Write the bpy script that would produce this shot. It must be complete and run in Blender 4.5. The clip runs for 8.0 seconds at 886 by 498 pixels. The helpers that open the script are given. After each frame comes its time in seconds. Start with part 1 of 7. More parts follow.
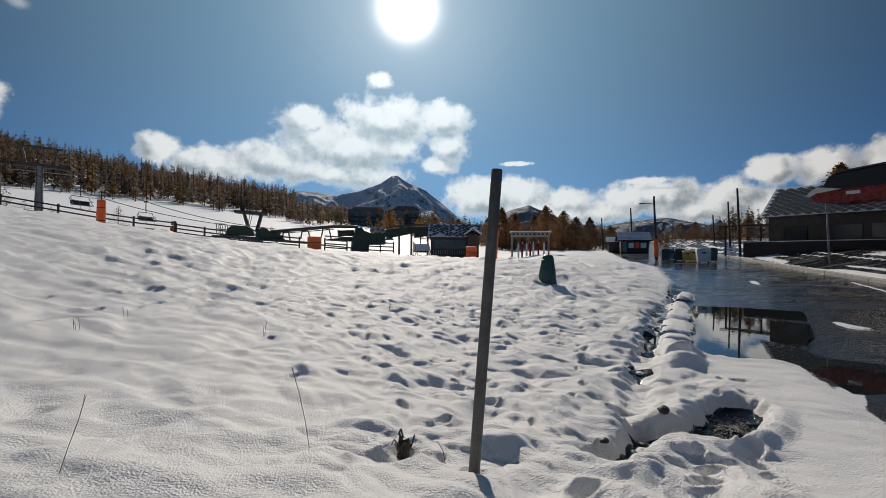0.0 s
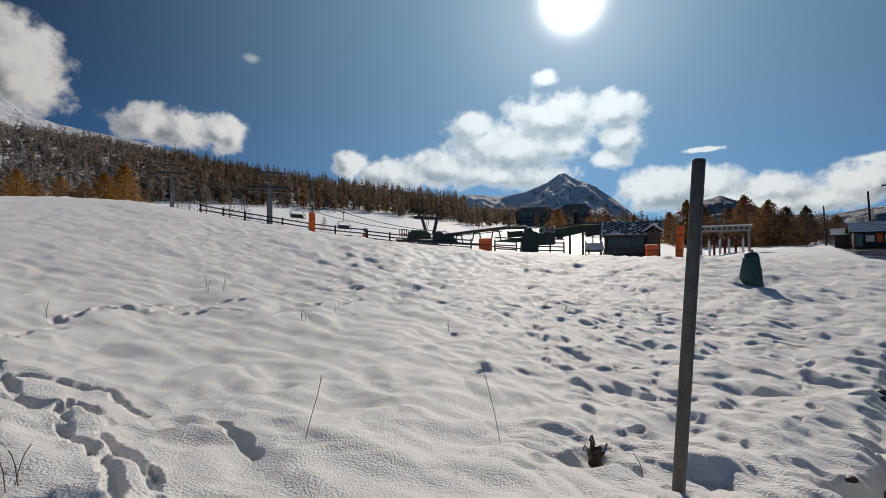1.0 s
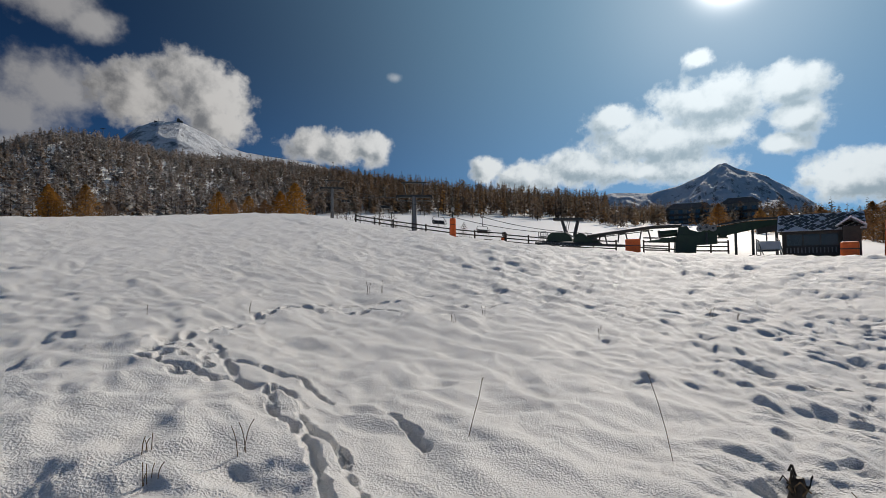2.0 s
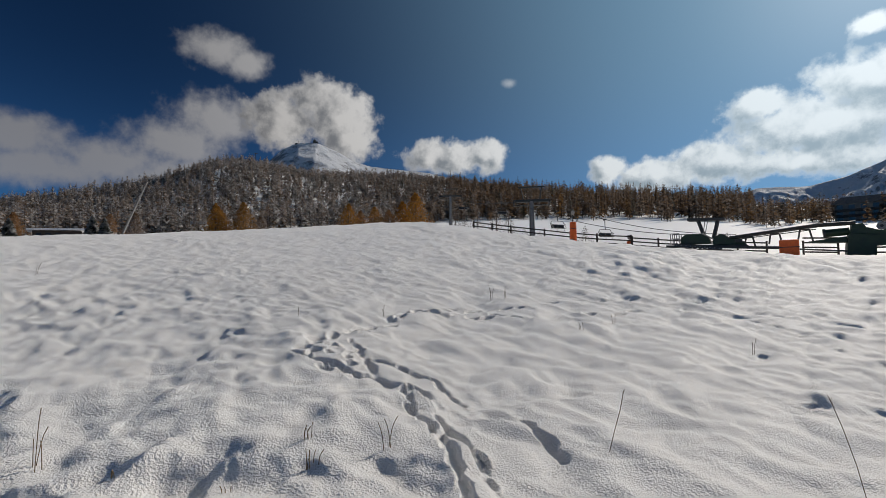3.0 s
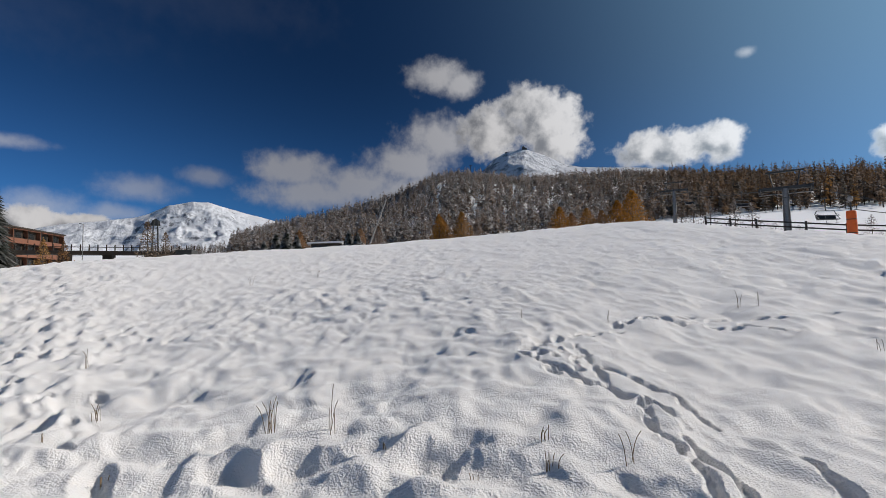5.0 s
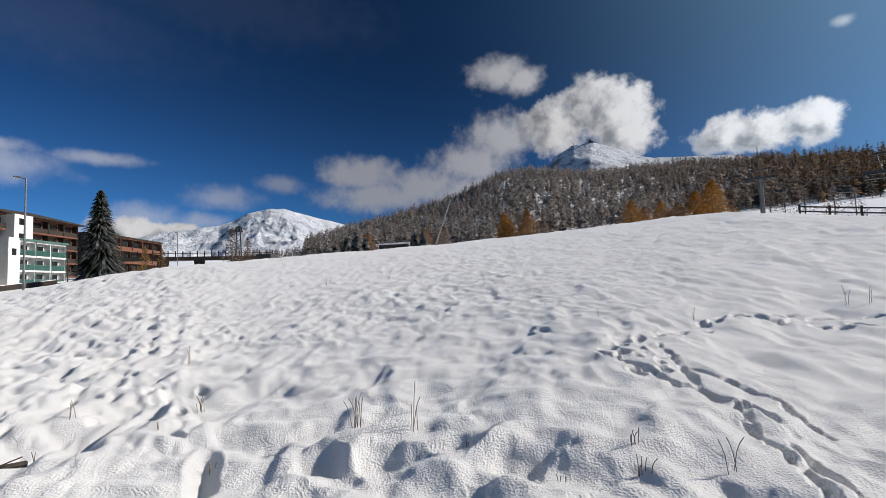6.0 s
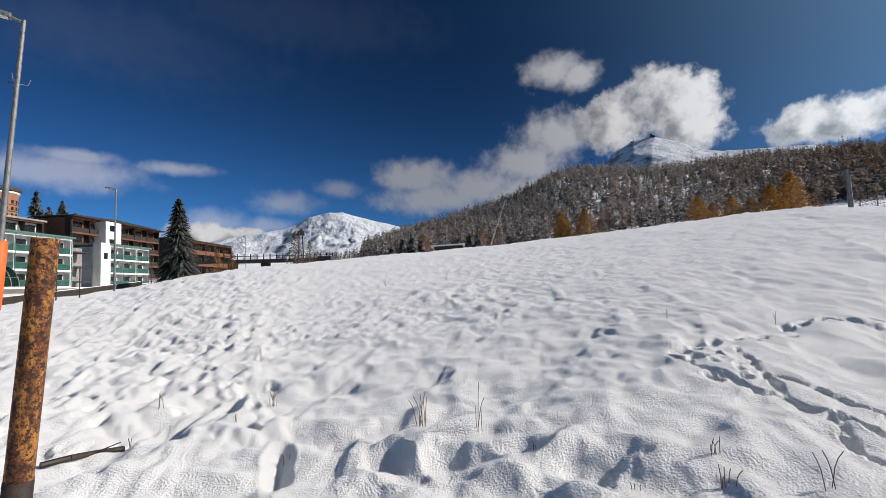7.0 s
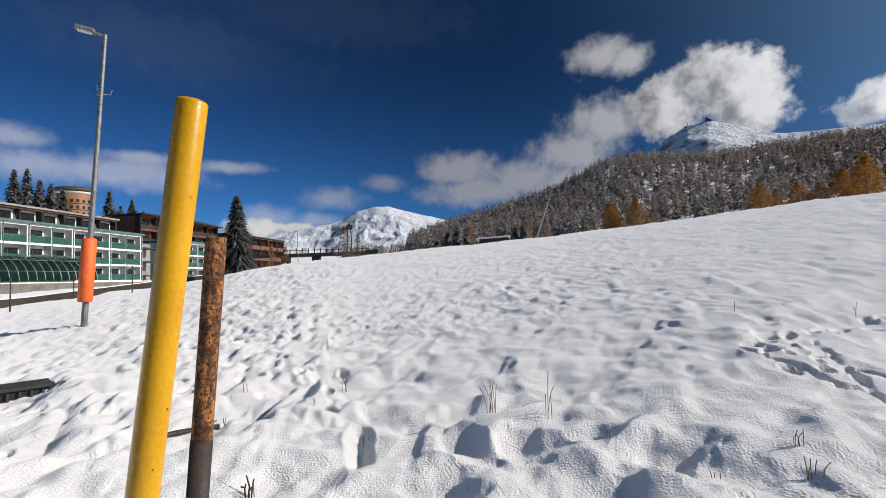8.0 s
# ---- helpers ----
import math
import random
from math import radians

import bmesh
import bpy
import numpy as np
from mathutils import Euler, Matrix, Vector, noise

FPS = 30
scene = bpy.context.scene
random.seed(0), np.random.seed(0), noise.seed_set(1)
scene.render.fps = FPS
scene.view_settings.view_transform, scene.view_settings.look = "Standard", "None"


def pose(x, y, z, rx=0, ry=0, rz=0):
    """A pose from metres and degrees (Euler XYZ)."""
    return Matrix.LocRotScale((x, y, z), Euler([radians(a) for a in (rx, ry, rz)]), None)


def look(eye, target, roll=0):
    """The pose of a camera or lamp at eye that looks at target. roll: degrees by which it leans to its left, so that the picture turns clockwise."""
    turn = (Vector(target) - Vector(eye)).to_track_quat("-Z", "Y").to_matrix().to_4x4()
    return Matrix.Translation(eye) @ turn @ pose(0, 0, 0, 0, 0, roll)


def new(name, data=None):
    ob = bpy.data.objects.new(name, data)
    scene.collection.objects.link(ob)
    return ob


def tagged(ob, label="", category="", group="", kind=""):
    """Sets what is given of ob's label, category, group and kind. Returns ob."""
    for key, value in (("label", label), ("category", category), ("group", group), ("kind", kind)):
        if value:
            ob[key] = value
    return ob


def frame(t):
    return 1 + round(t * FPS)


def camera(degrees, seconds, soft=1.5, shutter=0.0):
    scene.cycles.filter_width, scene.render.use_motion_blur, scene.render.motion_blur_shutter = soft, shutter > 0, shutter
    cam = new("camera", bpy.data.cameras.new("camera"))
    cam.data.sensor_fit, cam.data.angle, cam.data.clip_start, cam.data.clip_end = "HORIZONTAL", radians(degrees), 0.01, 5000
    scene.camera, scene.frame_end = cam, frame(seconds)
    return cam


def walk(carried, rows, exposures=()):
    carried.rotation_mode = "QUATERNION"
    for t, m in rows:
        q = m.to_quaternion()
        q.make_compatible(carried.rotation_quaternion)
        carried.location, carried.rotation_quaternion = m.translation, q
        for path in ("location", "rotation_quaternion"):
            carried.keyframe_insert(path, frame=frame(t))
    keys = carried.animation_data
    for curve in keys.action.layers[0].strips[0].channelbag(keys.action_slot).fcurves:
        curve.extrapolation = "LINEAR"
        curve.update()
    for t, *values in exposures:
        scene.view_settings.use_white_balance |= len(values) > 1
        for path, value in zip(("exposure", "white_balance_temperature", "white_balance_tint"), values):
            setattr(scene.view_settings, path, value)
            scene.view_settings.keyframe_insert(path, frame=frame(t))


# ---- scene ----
cam = camera(87.2, 8.0, soft=0.6)
PATH = [
    (0, (-0.04, 0.0, 1.631), (-0.015, 1.999, 1.676), 0.5),
    (0.5, (-0.116, -0.028, 1.635), (-0.442, 1.945, 1.675), 0.2),
    (1, (-0.191, -0.067, 1.641), (-0.866, 1.815, 1.686), -0.2),
    (1.5, (-0.268, -0.115, 1.644), (-1.23, 1.638, 1.697), -0.5),
    (3, (-0.435, -0.266, 1.647), (-1.983, 0.997, 1.744), -1.0),
    (3.5, (-0.463, -0.291, 1.65), (-2.161, 0.76, 1.762), -0.8),
    (4, (-0.495, -0.318, 1.647), (-2.302, 0.53, 1.769), -0.8),
    (4.5, (-0.51, -0.339, 1.645), (-2.396, 0.315, 1.772), -1.1),
    (5, (-0.527, -0.4, 1.644), (-2.466, 0.07, 1.773), -1.1),
    (6.5, (-0.544, -0.551, 1.642), (-2.538, -0.473, 1.781), -2.2),
    (7, (-0.548, -0.588, 1.637), (-2.542, -0.626, 1.783), -2.0),
    (7.5, (-0.513, -0.659, 1.641), (-2.504, -0.786, 1.785), -1.9),
    (8, (-0.371, -0.82, 1.64), (-2.354, -1.05, 1.761), -2.2),
]
walk(cam, [(t, look(eye, target, roll)) for t, eye, target, roll in PATH],
     [(0, -0.3, 7000, 12), (1.5, -0.34, 6950, 12), (3, -0.38, 6850, 12), (4.5, -0.14, 6700, 13), (6.5, 0.1, 6550, 13), (8, 0.1, 6550, 13)])

# ---------------------------------------------------------------- node helpers
def link(tree, out, socket):
    if isinstance(out, (int, float, tuple)):
        socket.default_value = out
    else:
        tree.links.new(out, socket)


def math_node(tree, op, a, b=0.0, c=0.0, clamp=False):
    n = tree.nodes.new("ShaderNodeMath")
    n.operation, n.use_clamp = op, clamp
    for i, v in enumerate((a, b, c)):
        link(tree, v, n.inputs[i])
    return n.outputs[0]


def vec_node(tree, op, a, b=(0, 0, 0)):
    n = tree.nodes.new("ShaderNodeVectorMath")
    n.operation = op
    link(tree, a, n.inputs[0])
    link(tree, b, n.inputs[1])
    return n.outputs["Value"] if op in ("DOT_PRODUCT", "LENGTH", "DISTANCE") else n.outputs["Vector"]


def ramp(tree, value, lo, hi, to_lo=0.0, to_hi=1.0):
    n = tree.nodes.new("ShaderNodeMapRange")
    n.interpolation_type = "SMOOTHSTEP"
    for key, v in (("Value", value), ("From Min", lo), ("From Max", hi), ("To Min", to_lo), ("To Max", to_hi)):
        link(tree, v, n.inputs[key])
    return n.outputs["Result"]


def mix_color(tree, fac, a, b, blend="MIX"):
    n = tree.nodes.new("ShaderNodeMix")
    n.data_type, n.blend_type = "RGBA", blend
    link(tree, fac, n.inputs[0])
    link(tree, (*a, 1.0) if isinstance(a, tuple) and len(a) == 3 else a, n.inputs[6])
    link(tree, (*b, 1.0) if isinstance(b, tuple) and len(b) == 3 else b, n.inputs[7])
    return n.outputs[2]


def noise_node(tree, vector, scale, detail=4.0, rough=0.55):
    n = tree.nodes.new("ShaderNodeTexNoise")
    link(tree, vector, n.inputs["Vector"])
    n.inputs["Scale"].default_value, n.inputs["Detail"].default_value, n.inputs["Roughness"].default_value = scale, detail, rough
    return n.outputs["Fac"]


# ---------------------------------------------------------------- world, sun
SUN_AZ, SUN_EL = 4.0, 28.5          # degrees left of +y, degrees up
world = bpy.data.worlds.new("mountain_sky")
scene.world = world
world.use_nodes = True
wt = world.node_tree
wt.nodes.clear()
sky = wt.nodes.new("ShaderNodeTexSky")
sky.sky_type, sky.sun_disc = "NISHITA", False
sky.sun_elevation, sky.sun_rotation = radians(SUN_EL), radians(-SUN_AZ)
sky.altitude, sky.air_density, sky.dust_density, sky.ozone_density = 2000.0, 0.9, 0.15, 3.0
SKY_STRENGTH = 0.0185
sun_way = Vector((-math.sin(radians(SUN_AZ)) * math.cos(radians(SUN_EL)), math.cos(radians(SUN_AZ)) * math.cos(radians(SUN_EL)), math.sin(radians(SUN_EL))))

# clouds: azimuth, elevation, half width, half height in degrees
CUMULUS_SUN = [(7.3, 20.9, 1.6, 1.1), (16.0, 16.0, 3.1, 1.7), (12.0, 13.1, 7.3, 3.5), (20.3, 11.1, 4.2, 2.1), (25.6, 10.2, 5.0, 1.8),
               (6.0, 16.5, 6.5, 2.9), (-0.3, 16.8, 3.5, 2.1), (-1.2, 13.8, 2.6, 1.9), (-0.1, 11.5, 2.1, 1.2), (30.7, 11.6, 1.9, 1.4),
               (12.7, 10.3, 7.9, 1.7), (5.2, 13.4, 3.4, 1.7)]
CUMULUS_VALLEY = [(-5.3, 7.6, 4.8, 2.2), (-10.4, 7.9, 3.4, 2.2), (-15.4, 6.9, 3.9, 1.8), (-19.2, 5.7, 3.1, 1.4), (-25.0, 7.4, 3.2, 2.1),
                  (-24.7, 9.0, 2.9, 0.5), (-32.1, 6.5, 3.3, 2.1), (-35.3, 5.5, 2.8, 2.1), (-36.2, 9.2, 2.5, 1.5), (-40.6, 9.2, 2.5, 1.7),
                  (-45.0, 9.2, 3.2, 1.9), (-9.7, 11.6, 1.9, 0.3), (-16.2, 5.6, 4.5, 1.7), (-22.6, 7.0, 3.2, 1.9), (-26.6, 7.2, 3.2, 2.2), (-29.5, 5.6, 4.0, 1.6), (-32.8, 7.0, 2.6, 1.7), (-11.5, 6.0, 6.0, 1.8)]
CUMULUS_SUMMIT = [(65.7, 20.3, 3.2, 2.6), (63.1, 18.4, 4.2, 3.3), (62.2, 15.6, 3.2, 2.6),
                  (70.2, 17.5, 4.3, 3.2), (52.0, 14.0, 3.3, 2.1), (49.1, 13.8, 4.2, 2.1), (44.9, 13.9, 2.6, 2.1),
                  (31.0, 11.2, 2.0, 1.5), (118.8, 6.0, 4.2, 1.7), (114.0, 5.8, 3.4, 1.3), (124.5, 5.2, 3.4, 1.3)]
VEILS = [(76.8, 24.2, 3.6, 1.7), (73.6, 23.1, 2.4, 1.5), (80.7, 14.0, 4.7, 2.4), (86.1, 11.5, 5.2, 2.1), (94.3, 13.0, 4.7, 1.9), (91.8, 10.3, 6.7, 1.8), (76.5, 16.7, 4.5, 2.6), (80.8, 10.7, 8.1, 2.1)]
WISPS = [(138.1, 11.9, 6.0, 1.5), (131.6, 11.8, 7.5, 1.7), (121.0, 13.1, 3.5, 0.7), (117.5, 7.2, 3.6, 1.7), (109.8, 9.9, 3.6, 1.4),
         (103.6, 11.7, 2.5, 1.0), (42.2, 22.0, 0.8, 0.5), (129.7, 13.4, 3.9, 0.7), (111.8, 7.3, 3.2, 1.0), (139.3, 14.2, 2.6, 1.1), (155.0, 12.0, 9.0, 2.5),
         (-70.0, 12.0, 14.0, 3.0), (-120.0, 14.0, 18.0, 4.0)]
HIGH_WISPS = [(126.0, 25.0, 16.0, 4.0), (108.0, 30.0, 16.0, 4.0), (124.0, 35.0, 18.0, 5.0)]

coord = wt.nodes.new("ShaderNodeTexCoord")
sky_dir = vec_node(wt, "NORMALIZE", coord.outputs["Generated"])
sep = wt.nodes.new("ShaderNodeSeparateXYZ")
wt.links.new(sky_dir, sep.inputs[0])
az_out = math_node(wt, "MULTIPLY", math_node(wt, "ARCTAN2", math_node(wt, "MULTIPLY", sep.outputs[0], -1.0), sep.outputs[1]), 57.29578)
el_out = math_node(wt, "MULTIPLY", math_node(wt, "ARCSINE", sep.outputs[2]), 57.29578)
comb = wt.nodes.new("ShaderNodeCombineXYZ")
wt.links.new(az_out, comb.inputs[0])
wt.links.new(el_out, comb.inputs[1])
warp = noise_node(wt, sky_dir, 9.0, 5.0, 0.6)
puff = noise_node(wt, sky_dir, 30.0, 7.0, 0.58)


def cloud_field(blobs, at=None):
    best = None
    at = at or comb.outputs[0]
    for a, e, w, h in blobs:
        d = vec_node(wt, "MULTIPLY", vec_node(wt, "SUBTRACT", at, (a, e, 0.0)), (1.0 / w, 1.0 / h, 0.0))
        v = math_node(wt, "SUBTRACT", 1.0, vec_node(wt, "LENGTH", d))
        best = v if best is None else math_node(wt, "SMOOTH_MAX", best, v, 0.25)
    return best


def ragged(field, spread):
    n = math_node(wt, "MULTIPLY_ADD", puff, spread, -0.5 * spread)
    n2 = math_node(wt, "MULTIPLY_ADD", warp, 0.8, -0.33)
    return math_node(wt, "ADD", field, math_node(wt, "ADD", n, n2))


solid = cloud_field(CUMULUS_SUN + CUMULUS_VALLEY + CUMULUS_SUMMIT)
thick = ragged(solid, 1.45)
thin, high = ragged(cloud_field(WISPS), 1.3), ragged(cloud_field(HIGH_WISPS), 1.3)
veil = ragged(cloud_field(VEILS), 1.5)
cover = math_node(wt, "MAXIMUM", ramp(wt, thick, -0.14, 0.4), math_node(wt, "MAXIMUM", ramp(wt, veil, -0.35, 0.75, 0.0, 0.68), math_node(wt, "MAXIMUM", ramp(wt, thin, -0.35, 0.9, 0.0, 0.42), ramp(wt, high, -0.35, 1.0, 0.0, 0.03))))
# puffs are shaded where more cloud lies between them and the sun
sunward = vec_node(wt, "SCALE", vec_node(wt, "NORMALIZE", vec_node(wt, "SUBTRACT", (SUN_AZ, SUN_EL, 0.0), comb.outputs[0])))
sunward.node.inputs["Scale"].default_value = 1.5
ahead = vec_node(wt, "ADD", comb.outputs[0], sunward)
more = math_node(wt, "SUBTRACT", cloud_field(CUMULUS_SUN + CUMULUS_VALLEY + CUMULUS_SUMMIT, ahead), solid)
toward = vec_node(wt, "SCALE", vec_node(wt, "NORMALIZE", vec_node(wt, "SUBTRACT", tuple(sun_way), sky_dir)))
toward.node.inputs["Scale"].default_value = 0.018
lump = math_node(wt, "SUBTRACT", noise_node(wt, vec_node(wt, "ADD", sky_dir, toward), 20.0, 5.0, 0.55), noise_node(wt, sky_dir, 20.0, 5.0, 0.55))
under = ramp(wt, math_node(wt, "ADD", more, math_node(wt, "MULTIPLY", lump, 2.2)), -0.5, 0.6)
core = math_node(wt, "MULTIPLY", ramp(wt, thick, -0.1, 0.5), under, clamp=True)
cloud_col = mix_color(wt, core, (0.84, 0.85, 0.86), (0.25, 0.265, 0.295))
sky_col = mix_color(wt, 1.0, sky.outputs[0], (SKY_STRENGTH * 0.37, SKY_STRENGTH * 0.95, SKY_STRENGTH * 1.5), "MULTIPLY")
low = ramp(wt, el_out, 0.0, 27.0, 1.75, 0.88)
near_sun = math_node(wt, "MAXIMUM", vec_node(wt, "DOT_PRODUCT", sky_dir, tuple(sun_way)), 0.0)
glow = math_node(wt, "ADD", math_node(wt, "MULTIPLY", math_node(wt, "POWER", near_sun, 1400.0), 6.0),
                 math_node(wt, "MULTIPLY", math_node(wt, "POWER", near_sun, 60.0), 0.28))
glow_col = vec_node(wt, "SCALE", (1.0, 0.98, 0.94))
wt.links.new(glow, glow_col.node.inputs["Scale"])
scatter = vec_node(wt, "SCALE", (0.42, 0.76, 1.0))
wt.links.new(math_node(wt, "MULTIPLY", math_node(wt, "POWER", near_sun, 5.0), 0.52), scatter.node.inputs["Scale"])
glow_col = vec_node(wt, "ADD", glow_col, scatter)
to_sun = vec_node(wt, "DOT_PRODUCT", sky_dir, tuple(sun_way))
air = vec_node(wt, "SCALE", sky_col)
wt.links.new(math_node(wt, "MULTIPLY", low, ramp(wt, to_sun, -0.4, 0.38, 1.8, 1.0)), air.node.inputs["Scale"])
bright = vec_node(wt, "SCALE", cloud_col)
wt.links.new(math_node(wt, "MAXIMUM", ramp(wt, to_sun, 0.1, 0.85, 0.4, 0.9), ramp(wt, to_sun, -0.4, 0.08, 0.75, 0.3)), bright.node.inputs["Scale"])
cloud_col = bright
with_cloud = mix_color(wt, cover, air, cloud_col)
full = mix_color(wt, 1.0, with_cloud, glow_col, "ADD")
back = wt.nodes.new("ShaderNodeBackground")
wt.links.new(full, back.inputs[0])
back.inputs[1].default_value = 1.0
wt.links.new(back.outputs[0], wt.nodes.new("ShaderNodeOutputWorld").inputs[0])

sun = new("sun", bpy.data.lights.new("sun", "SUN"))
sun.data.energy, sun.data.angle, sun.data.color = 4.2, radians(0.55), (1.0, 0.95, 0.87)
sun.matrix_world = look(sun_way * 100.0, (0, 0, 0))

# ---------------------------------------------------------------- materials
def material(name):
    m = bpy.data.materials.new(name)
    m.use_nodes = True
    tree = m.node_tree
    return m, tree, tree.nodes["Principled BSDF"]


def bump(tree, bsdf, height, distance, strength=1.0):
    n = tree.nodes.new("ShaderNodeBump")
    n.inputs["Distance"].default_value, n.inputs["Strength"].default_value = distance, strength
    link(tree, height, n.inputs["Height"])
    tree.links.new(n.outputs[0], bsdf.inputs["Normal"])


def simple(name, dark, light, scale=4.0, rough=(0.5, 0.8), metal=0.0, relief=0.002, fine=40.0):
    """A material with a coarse and a fine variation between two tones."""
    m, t, b = material(name)
    c = t.nodes.new("ShaderNodeTexCoord").outputs["Object"]
    big, small = noise_node(t, c, scale, 5.0, 0.6), noise_node(t, c, fine, 4.0, 0.6)
    f = ramp(t, math_node(t, "MULTIPLY_ADD", small, 0.45, math_node(t, "MULTIPLY", big, 0.55)), 0.36, 0.64)
    t.links.new(mix_color(t, f, dark, light), b.inputs["Base Color"])
    link(t, ramp(t, big, 0.3, 0.7, rough[0], rough[1]), b.inputs["Roughness"])
    b.inputs["Metallic"].default_value = metal
    bump(t, b, small, relief)
    return m


def snow_material():
    m, t, b = material("snow")
    c = t.nodes.new("ShaderNodeTexCoord").outputs["Object"]
    n1, n2 = noise_node(t, c, 1.7, 4.0), noise_node(t, c, 45.0, 5.0, 0.7)
    t.links.new(mix_color(t, n1, (0.86, 0.87, 0.89), (0.93, 0.93, 0.93)), b.inputs["Base Color"])
    b.inputs["Roughness"].default_value = 0.62
    b.inputs["Specular IOR Level"].default_value = 0.3
    bump(t, b, n2, 0.012, 0.6)
    return m


SNOW = snow_material()


def ground_material():
    """Snow over wet asphalt and gravel; the attribute "bare" says where the snow has gone."""
    m, t, b = material("snow_and_asphalt")
    c = t.nodes.new("ShaderNodeTexCoord").outputs["Object"]
    attr = t.nodes.new("ShaderNodeAttribute")
    attr.attribute_name = "bare"
    grain, lump, crumbs = noise_node(t, c, 52.0, 2.0, 0.55), noise_node(t, c, 2.2, 5.0), noise_node(t, c, 9.0, 5.0, 0.65)
    wet = noise_node(t, vec_node(t, "MULTIPLY", c, (0.2, 1.1, 1.0)), 0.7, 6.0, 0.62)
    bare = ramp(t, math_node(t, "ADD", attr.outputs["Fac"], math_node(t, "MULTIPLY_ADD", crumbs, 0.7, -0.35)), 0.42, 0.56)
    snow_col = mix_color(t, lump, (0.815, 0.80, 0.785), (0.87, 0.86, 0.845))
    road_col = mix_color(t, ramp(t, crumbs, 0.3, 0.7), (0.012, 0.012, 0.013), (0.042, 0.041, 0.04))
    t.links.new(mix_color(t, bare, snow_col, road_col), b.inputs["Base Color"])
    wet_rough = ramp(t, wet, 0.49, 0.6, 0.03, 0.42)
    link(t, math_node(t, "ADD", math_node(t, "MULTIPLY", bare, wet_rough), math_node(t, "MULTIPLY", math_node(t, "SUBTRACT", 1.0, bare), 0.6)), b.inputs["Roughness"])
    link(t, math_node(t, "MULTIPLY_ADD", bare, -0.2, 0.7), b.inputs["Specular IOR Level"])
    bump(t, b, math_node(t, "MULTIPLY_ADD", grain, 1.0, math_node(t, "MULTIPLY", crumbs, 0.25)), 0.024)
    b.inputs["Subsurface Radius"].default_value, b.inputs["Subsurface Scale"].default_value = (1.0, 0.95, 0.9), 0.016
    link(t, math_node(t, "MULTIPLY_ADD", bare, -0.5, 0.5), b.inputs["Subsurface Weight"])
    link(t, math_node(t, "MULTIPLY_ADD", bare, -0.8, 0.8), b.inputs["Sheen Weight"])
    b.inputs["Sheen Roughness"].default_value = 0.5
    link(t, math_node(t, "MULTIPLY_ADD", bare, -0.75, 0.95), b.inputs["Normal"].links[0].from_node.inputs["Strength"])
    return m


GROUND = ground_material()


def hazed_mountain_material(name, rocky):
    m, t, b = material(name)
    geo = t.nodes.new("ShaderNodeNewGeometry")
    c = t.nodes.new("ShaderNodeTexCoord").outputs["Object"]
    sepn = t.nodes.new("ShaderNodeSeparateXYZ")
    t.links.new(geo.outputs["Normal"], sepn.inputs[0])
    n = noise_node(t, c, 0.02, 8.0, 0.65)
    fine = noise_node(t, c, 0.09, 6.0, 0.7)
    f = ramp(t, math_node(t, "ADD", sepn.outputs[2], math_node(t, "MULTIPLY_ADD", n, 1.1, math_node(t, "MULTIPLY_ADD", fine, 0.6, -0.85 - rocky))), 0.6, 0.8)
    # distance haze is put into both colours: rock paled, snow dulled and blued
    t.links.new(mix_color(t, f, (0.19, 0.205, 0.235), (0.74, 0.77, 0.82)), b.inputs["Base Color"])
    b.inputs["Roughness"].default_value = 0.8
    b.inputs["Specular IOR Level"].default_value = 0.1
    bump(t, b, math_node(t, "MULTIPLY_ADD", fine, 0.5, n), 16.0, 0.9)
    return m


FAR_ROCK = hazed_mountain_material("far_hazed_rock", 0.3)
# on the snow mountains, rock patches also stand in for blue-grey shade
MOUNTAIN_ROCK, MOUNTAIN_SNOW = hazed_mountain_material("hazed_rock_and_snow", -0.1), hazed_mountain_material("hazed_snow", 0.0)


def foliage_material(name):
    """Needles tinted tree by tree by the attribute "tint", frosted where the attribute "frost" says so."""
    m, t, b = material(name)
    c = t.nodes.new("ShaderNodeTexCoord").outputs["Object"]
    tint, frost = t.nodes.new("ShaderNodeAttribute"), t.nodes.new("ShaderNodeAttribute")
    tint.attribute_name, frost.attribute_name = "tint", "frost"
    n = noise_node(t, c, 1.3, 3.0)
    col = mix_color(t, ramp(t, n, 0.3, 0.7), tint.outputs["Color"], mix_color(t, 0.5, tint.outputs["Color"], (0.05, 0.035, 0.02)))
    col = mix_color(t, math_node(t, "MULTIPLY", frost.outputs["Fac"], ramp(t, noise_node(t, c, 0.9, 3.0), 0.36, 0.62)), col, (0.62, 0.62, 0.63))
    t.links.new(col, b.inputs["Base Color"])
    b.inputs["Roughness"].default_value = 0.8
    b.inputs["Specular IOR Level"].default_value = 0.1
    through_leaf = t.nodes.new("ShaderNodeBsdfTranslucent")
    t.links.new(col, through_leaf.inputs[0])
    mixed = t.nodes.new("ShaderNodeMixShader")
    mixed.inputs[0].default_value = 0.38
    t.links.new(b.outputs[0], mixed.inputs[1])
    t.links.new(through_leaf.outputs[0], mixed.inputs[2])
    t.links.new(mixed.outputs[0], t.nodes["Material Output"].inputs[0])
    return m


